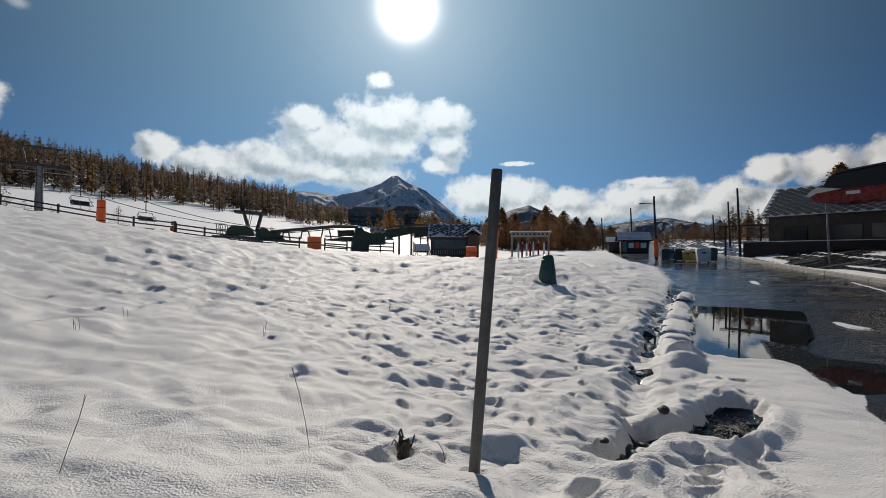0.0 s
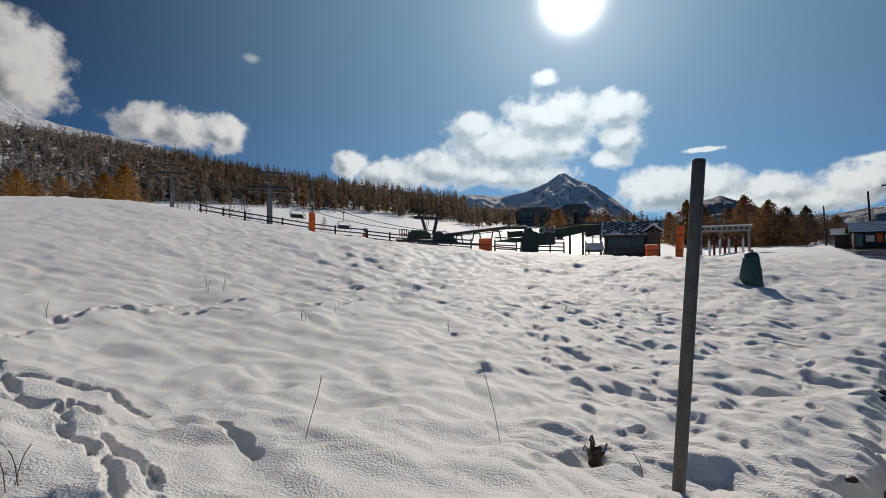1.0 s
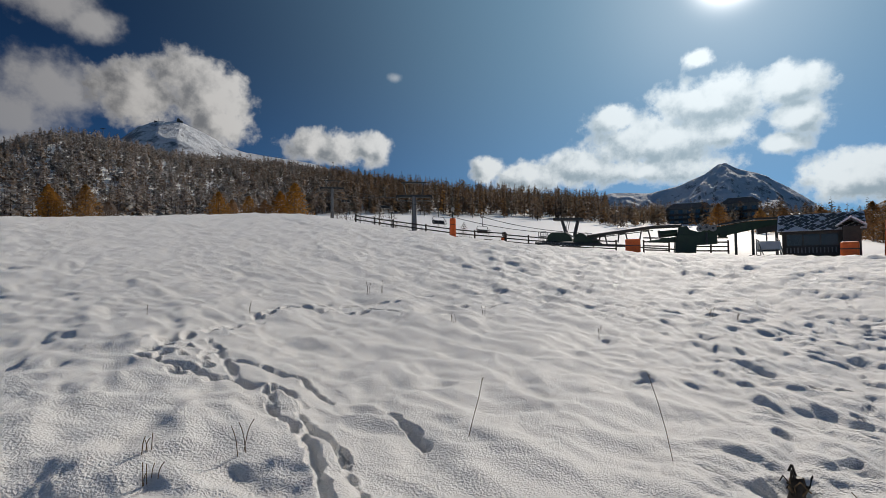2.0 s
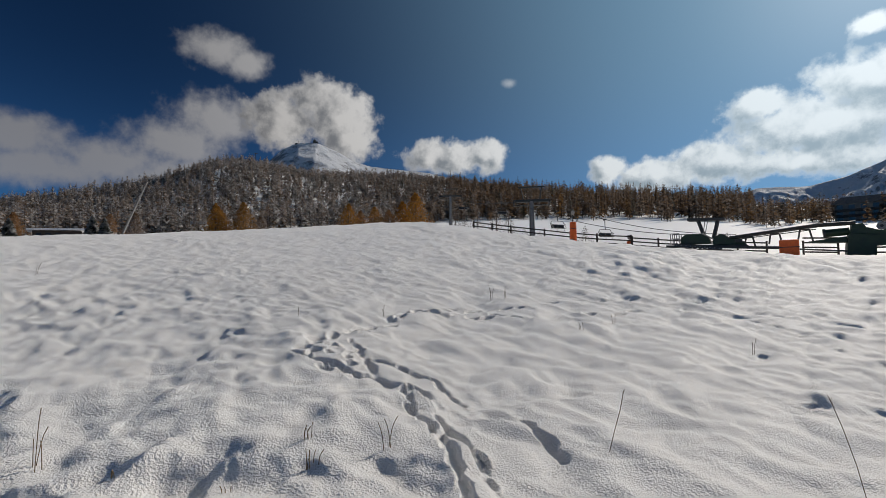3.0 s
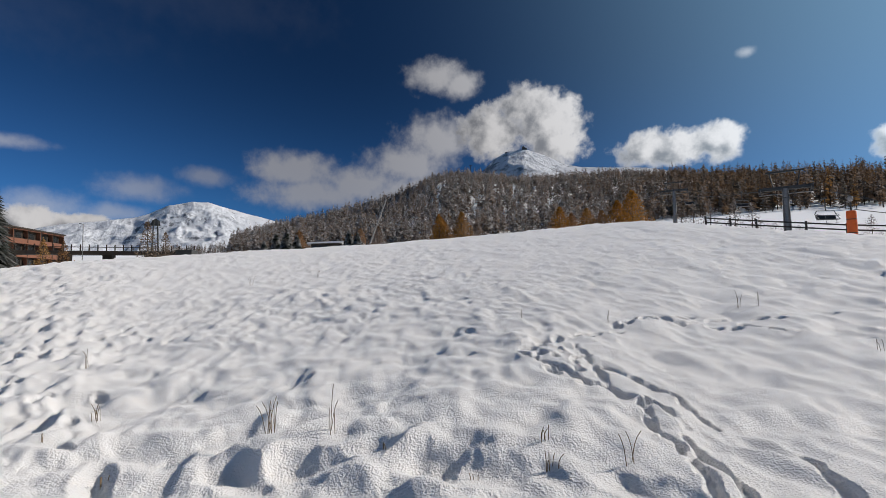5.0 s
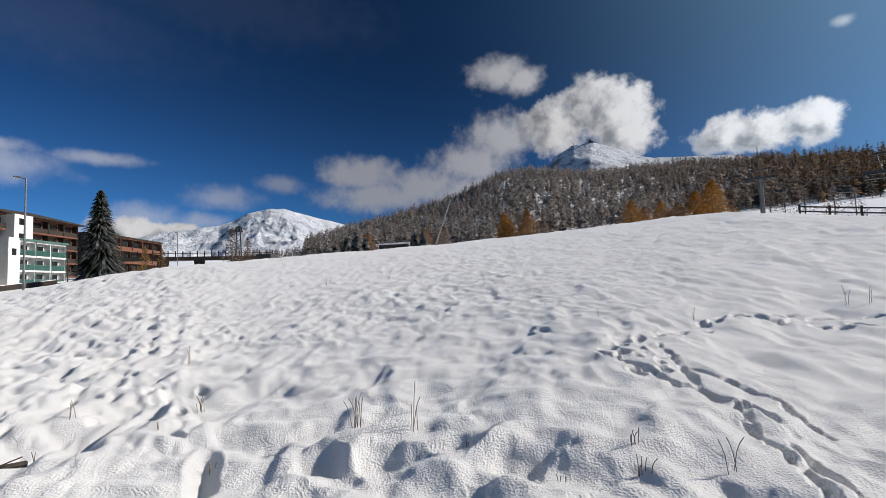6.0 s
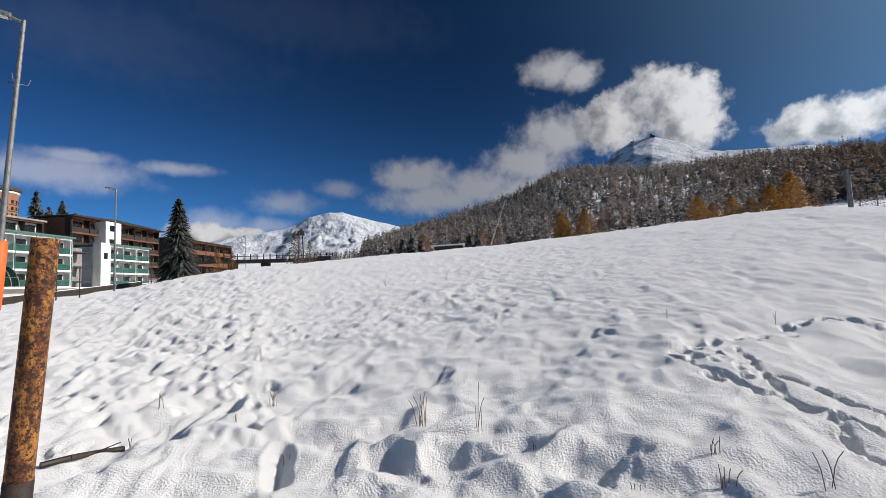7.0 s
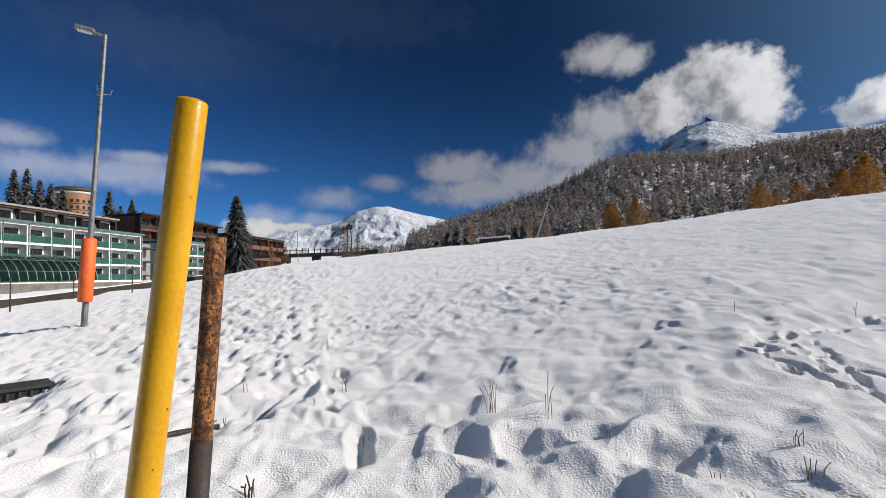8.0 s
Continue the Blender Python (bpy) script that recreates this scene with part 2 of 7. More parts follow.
FOLIAGE = foliage_material("conifer_needles")
BARK = simple("larch_bark", (0.05, 0.035, 0.025), (0.12, 0.09, 0.065), 3.0, relief=0.01)
WOOD_DARK = simple("dark_weathered_wood", (0.014, 0.010, 0.007), (0.045, 0.031, 0.021), 2.0, relief=0.003, fine=25.0)
WOOD_GREY = simple("weathered_grey_boards", (0.036, 0.027, 0.019), (0.095, 0.075, 0.056), 2.0, relief=0.003, fine=25.0)
SLATE = simple("grey_roof_slate", (0.035, 0.033, 0.032), (0.095, 0.09, 0.087), 1.5, (0.35, 0.6), relief=0.003, fine=18.0)
DARK_PANE = simple("dark_window_pane", (0.008, 0.01, 0.011), (0.03, 0.034, 0.036), 0.6, (0.12, 0.25), relief=0.0)
WALL_STONE = simple("weathered_grey_brown_wall", (0.10, 0.09, 0.075), (0.22, 0.2, 0.17), 0.8, relief=0.006, fine=9.0)
WOOD_RED = simple("red_brown_cladding", (0.12, 0.045, 0.025), (0.22, 0.09, 0.05), 1.2)
STEEL = simple("galvanised_steel", (0.16, 0.16, 0.16), (0.27, 0.27, 0.265), 6.0, (0.4, 0.6), 0.5, 0.0004, 60.0)
STEEL_GREY = simple("weathered_grey_steel", (0.055, 0.055, 0.052), (0.11, 0.108, 0.10), 7.0, (0.45, 0.65), 0.3, 0.0006, 70.0)
STEEL_DARK = simple("dark_painted_steel", (0.02, 0.022, 0.02), (0.05, 0.052, 0.05), 3.0, (0.4, 0.65), 0.0, 0.001)
GREEN_PAINT = simple("dark_green_machine_paint", (0.009, 0.026, 0.010), (0.02, 0.052, 0.022), 2.5, (0.4, 0.6))
GREEN_PAD = simple("dark_green_tarpaulin", (0.008, 0.04, 0.036), (0.018, 0.075, 0.066), 5.0, (0.35, 0.55), relief=0.01, fine=14.0)
ORANGE = simple("orange_foam_padding", (0.72, 0.11, 0.015), (0.9, 0.17, 0.03), 5.0, (0.5, 0.7), relief=0.002)
YELLOW = simple("yellow_enamel_paint", (0.58, 0.285, 0.002), (0.7, 0.365, 0.004), 3.0, (0.22, 0.38), relief=0.0006, fine=90.0)
WHITE_WALL = simple("white_render", (0.66, 0.65, 0.62), (0.8, 0.79, 0.77), 1.0)
CONCRETE = simple("grey_concrete", (0.2, 0.19, 0.175), (0.36, 0.345, 0.32), 1.5, relief=0.004, fine=12.0)
STONE_DARK = simple("dark_wet_stone", (0.025, 0.024, 0.022), (0.07, 0.066, 0.06), 2.0, (0.5, 0.8), relief=0.02, fine=8.0)
WHITE_PLASTIC = simple("white_plastic", (0.62, 0.62, 0.6), (0.74, 0.74, 0.72), 3.0, (0.35, 0.5))
BLACK_PLASTIC = simple("black_plastic", (0.015, 0.015, 0.016), (0.035, 0.035, 0.036), 3.0, (0.35, 0.5))
BIN_YELLOW = simple("yellow_bin_plastic", (0.45, 0.3, 0.05), (0.6, 0.42, 0.09), 3.0, (0.4, 0.6))
RED_PAINT = simple("red_gloss_paint", (0.16, 0.008, 0.008), (0.24, 0.014, 0.012), 2.0, (0.2, 0.35))
GREEN_BALCONY = simple("pale_green_glazing", (0.022, 0.07, 0.06), (0.045, 0.125, 0.105), 0.8, (0.1, 0.25))
GREEN_FRAME = simple("pale_green_painted_steel", (0.055, 0.13, 0.115), (0.09, 0.19, 0.165), 1.5, (0.4, 0.55))
GREEN_GLASS = simple("dark_green_glass", (0.008, 0.03, 0.022), (0.02, 0.06, 0.045), 0.7, (0.08, 0.2))
TERRACOTTA = simple("terracotta_render", (0.27, 0.115, 0.05), (0.36, 0.165, 0.08), 1.0)
STALK = simple("dry_grass_stalk", (0.10, 0.06, 0.03), (0.24, 0.16, 0.08), 20.0)


def glass_material():
    m, t, b = material("window_glass")
    b.inputs["Base Color"].default_value = (0.025, 0.032, 0.038, 1)
    b.inputs["Roughness"].default_value = 0.06
    c = t.nodes.new("ShaderNodeTexCoord").outputs["Object"]
    bump(t, b, noise_node(t, c, 0.8, 2.0), 0.003)
    return m


GLASS = glass_material()


def rust_material():
    m, t, b = material("rusted_steel")
    c = t.nodes.new("ShaderNodeTexCoord").outputs["Object"]
    sp = t.nodes.new("ShaderNodeSeparateXYZ")
    t.links.new(c, sp.inputs[0])
    n1 = noise_node(t, c, 75.0, 6.0, 0.75)
    n2 = noise_node(t, vec_node(t, "MULTIPLY", c, (1.0, 1.0, 0.4)), 34.0, 6.0, 0.75)
    col = mix_color(t, ramp(t, n1, 0.42, 0.6), (0.035, 0.015, 0.010), (0.16, 0.055, 0.02))
    col = mix_color(t, math_node(t, "MULTIPLY", ramp(t, n2, 0.44, 0.58), ramp(t, n1, 0.42, 0.54)), col, (0.44, 0.19, 0.045))
    t.links.new(col, b.inputs["Base Color"])
    b.inputs["Roughness"].default_value = 0.85
    bump(t, b, n1, 0.003)
    return m


RUST = rust_material()
RUST_DARK = simple("dark_rusted_steel", (0.018, 0.013, 0.011), (0.06, 0.038, 0.028), 12.0, (0.6, 0.85), relief=0.001, fine=80.0)


def water_material():
    m, t, b = material("still_meltwater")
    b.inputs["Base Color"].default_value = (0.012, 0.014, 0.015, 1)
    b.inputs["Roughness"].default_value = 0.015
    b.inputs["IOR"].default_value = 1.33
    c = t.nodes.new("ShaderNodeTexCoord").outputs["Object"]
    bump(t, b, noise_node(t, vec_node(t, "MULTIPLY", c, (1.0, 0.5, 1.0)), 3.0, 3.0), 0.0012)
    return m


WATER = water_material()

# ---------------------------------------------------------------- terrain
def lattice(x, y, seed):
    """Smooth value noise, 0 to 1, over arrays."""
    def h(i, j):
        v = np.sin(i * 127.1 + j * 311.7 + seed * 74.7) * 43758.5453
        return v - np.floor(v)
    i, j = np.floor(x), np.floor(y)
    u, v = x - i, y - j
    u, v = u * u * u * (u * (u * 6 - 15) + 10), v * v * v * (v * (v * 6 - 15) + 10)
    return (h(i, j) * (1 - u) + h(i + 1, j) * u) * (1 - v) + (h(i, j + 1) * (1 - u) + h(i + 1, j + 1) * u) * v


def rolling(x, y, seed):
    """Smooth gradient noise, about -0.7 to 0.7, over arrays."""
    i, j = np.floor(x), np.floor(y)
    u, v = x - i, y - j

    def corner(di, dj):
        h = np.sin((i + di) * 127.1 + (j + dj) * 311.7 + seed * 53.9) * 43758.5453
        a = (h - np.floor(h)) * (2 * np.pi)
        return np.cos(a) * (u - di) + np.sin(a) * (v - dj)
    fu, fv = u * u * u * (u * (u * 6 - 15) + 10), v * v * v * (v * (v * 6 - 15) + 10)
    low = corner(0, 0) * (1 - fu) + corner(1, 0) * fu
    return low * (1 - fv) + (corner(0, 1) * (1 - fu) + corner(1, 1) * fu) * fv


def fbm(x, y, seed, octaves=4):
    total, amp, norm = 0.0, 1.0, 0.0
    for k in range(octaves):
        total, norm = total + amp * lattice(x * 2 ** k + 13.7 * k, y * 2 ** k - 7.3 * k, seed + k), norm + amp
        amp *= 0.5
    return total / norm


def smooth(v, lo, hi):
    s = np.clip((v - lo) / (hi - lo), 0, 1)
    return s * s * (3 - 2 * s)


# heights by azimuth (degrees left of +y): 6 m out, then elevations seen from eye height at 30, 230 and 620 m
NEAR_AZ = [-180, -60, -25, -5, 8, 30, 50, 72, 87, 100, 113, 130, 150, 180]
NEAR_Z = [0.0, -0.1, -0.22, -0.22, -0.12, 0.08, 0.25, 0.58, 0.38, 0.22, 0.06, 0.12, 0.15, 0.0]
CREST_AZ = [-180, -60, -44, -28, -20, -12, 2, 12, 18, 24, 30, 34, 40, 46, 50, 54, 58, 63, 70, 77, 84, 90, 96, 106, 115, 122, 129, 140, 180]
CREST_EL = [-3.0, -3.0, -2.8, -2.4, -1.5, -0.5, 0.1, 0.55, 1.25, 1.9, 2.6, 2.85, 3.75, 4.6, 5.3, 5.8, 5.9, 5.8, 5.4, 4.9, 4.35, 4.0, 3.5,
            2.7, 2.05, 1.1, -0.6, -2.2, -3.0]
WOODS_AZ = [-180, -60, -25, -15, -5, 5, 11, 18, 24, 35, 43, 50, 60, 70, 77, 85, 92, 100, 106, 115, 125, 140, 180]
WOODS_EL = [0.0, 0.8, 1.2, 1.5, 2.4, 3.9, 4.3, 4.4, 5.2, 5.8, 6.2, 6.2, 5.6, 5.0, 4.6, 4.2, 3.8, 3.0, 2.6, 1.8, 1.3, 1.4, 0.0]
HILL_AZ = [-180, -60, -31, -19, -14, -5, 6, 12, 18, 24, 29, 34, 38, 44, 50, 56, 62, 67, 71, 74, 77, 83, 90, 96, 101, 106, 115, 140, 180]
HILL_EL = [1.0, 1.5, 2.2, 2.5, 3.2, 4.0, 4.4, 5.0, 5.9, 6.6, 7.3, 7.8, 8.3, 8.9, 9.9, 10.5, 10.6, 10.6, 11.3, 11.8, 11.4, 8.8, 7.0, 5.6, 3.8, 3.2,
           2.6, 2.4, 1.0]
KNOTS = np.array([0.0, 6.0, 30.0, 42.0, 230.0, 620.0, 1100.0, 4000.0])
ROAD_Y = [-60, 5.3, 8.3, 8.8, 9.4, 11, 15.4, 29, 38, 54, 75, 200]
ROAD_LEFT = [-19.0, 5.1, 6.45, 5.4, 4.9, 5.2, 7.4, 14.6, 18, 21.5, 28, 66]
WATER_Z = -0.235


def road_edge(y):
    return np.interp(y, ROAD_Y, ROAD_LEFT)


def kerb_edge(y):
    return 24.5 + (y - 25.0) * 0.326


FINE_AZ = np.arange(-180, 180.25, 0.5)


def eased(az_list, values, width):
    """A table of values by azimuth, rounded off over so many degrees."""
    v = np.interp(FINE_AZ, az_list, values)
    k = np.hanning(int(width * 2) * 2 + 3)
    pad = len(k) // 2
    return np.convolve(np.pad(v, pad, mode="wrap"), k / k.sum(), mode="valid")


NEAR_T, CREST_T = eased(NEAR_AZ, NEAR_Z, 14), eased(CREST_AZ, CREST_EL, 4)
WOODS_T, HILL_T = eased(WOODS_AZ, WOODS_EL, 6), eased(HILL_AZ, HILL_EL, 4)


def base_height(x, y):
    az, r = np.degrees(np.arctan2(-x, y)), np.hypot(x, y)
    eye = 1.64
    tan = lambda a: np.tan(np.radians(a))
    crest = np.interp(az, FINE_AZ, CREST_T)
    z = [np.zeros_like(r), np.interp(az, FINE_AZ, NEAR_T), eye + 30 * tan(crest), np.maximum(eye + 42 * tan(crest) - 0.25, eye + 30 * tan(crest) + 0.15 + 0.6 * smooth(az, -8, -20)),
         eye + 230 * tan(np.interp(az, FINE_AZ, WOODS_T)), eye + 620 * tan(np.interp(az, FINE_AZ, HILL_T))]
    z += [0.55 * z[5], 0.2 * z[5] - 60]
    z = np.array(z)
    d = (z[1:] - z[:-1]) / (KNOTS[1:] - KNOTS[:-1]).reshape(-1, *([1] * r.ndim))
    m = np.zeros_like(z)
    m[1:-1] = np.where(d[1:] * d[:-1] > 0, 2 * d[1:] * d[:-1] / (d[1:] + d[:-1] + 1e-12), 0.0)
    m[0], m[-1] = d[0], d[-1]
    k = np.clip(np.searchsorted(KNOTS, r, side="right") - 1, 0, len(KNOTS) - 2)
    pick = lambda a, kk: np.take_along_axis(a, kk[None], 0)[0]
    h = KNOTS[k + 1] - KNOTS[k]
    s = np.clip((r - KNOTS[k]) / h, 0, 1)
    return ((1 + 2 * s) * (1 - s) ** 2 * pick(z, k) + s * (1 - s) ** 2 * h * pick(m, k)
            + s * s * (3 - 2 * s) * pick(z, k + 1) + s * s * (s - 1) * h * pick(m, k + 1))


def road_mask(x, y):
    soft = np.interp(np.hypot(x, y), [12, 22, 40], [0.35, 1.4, 3.0])
    return smooth((x - road_edge(y)) / soft, -1, 1) * smooth(y, -40, -20) * smooth(x, 0.5, 2.5)


def large_height(x, y):
    """The lie of the land without hummocks, footprints and ruts."""
    r = np.hypot(x, y)
    road = -0.26 - 0.02 * smooth(r, 9, 12) + 0.058 * np.maximum(0, r - 22) ** 1.0
    road = road + 0.07 * smooth(x - 0.75 * y, 0.6, 3.0) * smooth(r, 30, 16) + 0.05 * (lattice(x * 0.4, y * 0.3, 77) - 0.5)
    road = np.where(x > kerb_edge(y), road + 0.14 + 0.13 * np.clip(x - kerb_edge(y), 0, 7.5), road)
    w = road_mask(x, y) * smooth(r, 300, 120)
    return base_height(x, y) * (1 - w) + road * w


def spot(az, d):
    """The place on the ground d metres out from the origin at azimuth az."""
    x, y = -d * math.sin(radians(az)), d * math.cos(radians(az))
    return Vector((x, y, float(large_height(np.array([x]), np.array([y]))[0])))


def height_at(x, y):
    return float(large_height(np.array([float(x)]), np.array([float(y)]))[0])


def polyline_distance(x, y, pts):
    """Distance to a polyline, and how far along it the nearest place is."""
    best, along, run = np.full(x.shape, 1e9), np.zeros(x.shape), 0.0
    for (x0, y0), (x1, y1) in zip(pts, pts[1:]):
        dx, dy = x1 - x0, y1 - y0
        n = math.hypot(dx, dy)
        s = np.clip(((x - x0) * dx + (y - y0) * dy) / (n * n), 0, 1)
        d = np.hypot(x - x0 - s * dx, y - y0 - s * dy)
        along = np.where(d < best, run + s * n, along)
        best = np.minimum(best, d)
        run += n
    return best, along


# tracks in the snow, in plan: furrows dragged through it, and walks of single steps
FURROWS = [[(-6.44, 2.11), (-5.98, 2.18), (-5.73, 2.35), (-5.34, 2.42), (-5.22, 2.6), (-4.93, 2.66)],
           [(-4.75, 2.68), (-4.31, 2.46), (-4.09, 2.34), (-3.89, 2.32), (-3.74, 2.33), (-3.57, 2.25), (-3.35, 2.14), (-2.6, 1.7)],
           [(-6.75, 3.06), (-6.04, 2.88), (-5.72, 2.8), (-5.3, 2.62)],
           [(-5.72, 2.95), (-5.39, 3.06), (-5.17, 3.18), (-4.97, 3.22), (-4.69, 3.16), (-4.4, 3.04), (-4.21, 3.06)],
           [(-4.75, 2.8), (-4.44, 2.76), (-4.19, 2.72)],
           [(-3.95, 2.5), (-3.65, 2.42), (-3.48, 2.39), (-3.13, 2.24), (-2.5, 1.9)],
           [(-3.46, 3.2), (-3.23, 3.1), (-3.09, 3.05), (-2.8, 2.9)]]
SCUFFS = [[(-6.9, 2.6), (-6.94, 2.91), (-7.07, 3.3), (-7.36, 3.84), (-7.68, 4.48), (-8.05, 5.22), (-8.1, 5.99), (-8.05, 7.2), (-7.8, 7.6), (-7.6, 8.4)],
          [(-8.0, 5.3), (-7.6, 6.3), (-7.4, 6.9), (-6.95, 7.5), (-6.5, 8.1)]]
WALKS = [[(-6.5, 8.1), (-6.45, 9.1), (-6.15, 10.5), (-5.8, 11.7), (-5.6, 12.9), (-5.1, 14.4), (-4.7, 17.2), (-2, 20.5), (3, 27)],
         [(-8.1, 9.6), (-7.4, 11.0), (-6.6, 12.6), (-5.9, 14.6), (-5.0, 17.6)], [(-10.4, 12.5), (-9.4, 14.0), (-8.3, 15.5), (-7.5, 17.2), (-5, 21)],
         [(-4.2, 11.8), (-2.8, 11.1), (-2.0, 13.0), (-1.4, 9.0)], [(-1.36, 8.97), (-1.0, 7.9), (-0.67, 7.2), (0.0, 5.2), (-0.42, 4.5)],
         [(-3.0, 11.3), (-1.3, 9.4), (0.1, 8.1), (0.75, 6.3), (1.2, 4.6)], [(2.0, 16), (2.2, 12), (2.8, 9), (2.0, 6.9), (1.4, 5.7)],
         [(4.4, 16), (3.4, 11.5), (2.9, 9.6), (2.2, 7.2), (2.0, 6.2)], [(-14, 13), (-9, 14.5), (-4, 17), (2, 19)],
         [(-20, 18), (-12, 21), (-4, 25), (4, 27)], [(-10, 11), (-6, 12.2), (-2.6, 12.8), (1.5, 14.5)], [(0.5, 24), (1.0, 17), (0.9, 11), (0.4, 8.6)],
         [(5.2, 24), (4.0, 17.5), (1.8, 12.4), (0.9, 9.5)], [(4.6, 7.1), (4.2, 6.34), (3.82, 5.63), (3.35, 5.1), (3.0, 4.46), (2.7, 3.86)], [(2.5, 4.3), (2.3, 4.0), (2.04, 3.6)],
         [(-5.0, -4.6), (-6.8, -4.2), (-8, -4.0), (-9.5, -3.8), (-12, -3.6)], [(-5.4, -5.6), (-7, -5.3), (-9.4, -5.2), (-13, -6)],
         [(-6.6, -4.4), (-8.2, -4.5), (-9.9, -4.3), (-11.5, -3.9)], [(-6, -4.8), (-8.3, -5.2), (-10.6, -6.9), (-15, -9)], [(-12, 26), (-8, 27.5), (-3, 29), (3, 30)]]
DITCH = [(-8.0, -3.15), (-7.4, -3.48), (-6.85, -3.65), (-6.3, -3.85), (-5.6, -3.95), (-5.0, -3.95), (-3.6, -3.9)]
# hollows in the bank edge: x, y, heading, half length, half width, depth
HOLLOWS = [(-4.8, -2.2, 0.3, 0.42, 0.09, 0.15), (-5.3, -1.2, 2.2, 0.22, 0.13, 0.12), (-4.62, -1.14, 0.5, 0.36, 0.17, 0.16), (-4.5, -0.55, 1.2, 0.3, 0.2, 0.2),
           (-4.5, -0.05, 1.5, 0.27, 0.18, 0.17), (-4.14, 0.32, 1.0, 0.34, 0.23, 0.2), (-3.86, 0.7, 1.3, 0.3, 0.2, 0.16), (-3.68, 1.05, 0.8, 0.15, 0.1, 0.07),
           (-3.94, -1.28, 0.6, 0.3, 0.2, 0.14), (-3.5, 1.45, 0.9, 0.26, 0.1, 0.06), (-3.86, 4.42, 0.6, 0.2, 0.15, 0.11), (-2.93, 3.44, 0.3, 0.16, 0.12, 0.05),
           (-0.43, 4.6, 0.4, 0.16, 0.1, 0.08), (0.27, 3.96, 1.2, 0.09, 0.08, 0.08), (-0.33, 4.25, 0.8, 0.2, 0.14, 0.13), (-5.87, -7.53, 0.87, 0.72, 0.5, 0.3),
           (1.64, 4.58, 0.3, 0.16, 0.12, 0.26), (1.15, 3.66, 0.3, 0.12, 0.08, 0.2), (1.23, 4.75, 1.0, 0.14, 0.09, 0.12), (-0.75, 3.95, 0.9, 0.12, 0.08, 0.07), (-3.85, 3.05, 0.2, 0.22, 0.1, 0.09)]
GULLY = [[(1.6, 4.4), (1.95, 4.75), (2.3, 5.15), (2.9, 4.95), (3.3, 5.3), (3.75, 5.9)], [(2.35, 5.6), (3.3, 7.6), (4.75, 10.4), (6.7, 14.4), (9.2, 18.4), (12.0, 23.4)]]
STONES_LINE = [(4.3, 8.2), (5.0, 9.6), (5.5, 10.7), (6.6, 12.7), (7.8, 15.0), (10.1, 19.3), (12.6, 23.3)]


def along_line(pts, step):
    out = []
    for (x0, y0), (x1, y1) in zip(pts, pts[1:]):
        n = max(1, int(math.hypot(x1 - x0, y1 - y0) / step))
        out += [(x0 + (x1 - x0) * k / n, y0 + (y1 - y0) * k / n, math.atan2(y1 - y0, x1 - x0)) for k in range(n)]
    return out


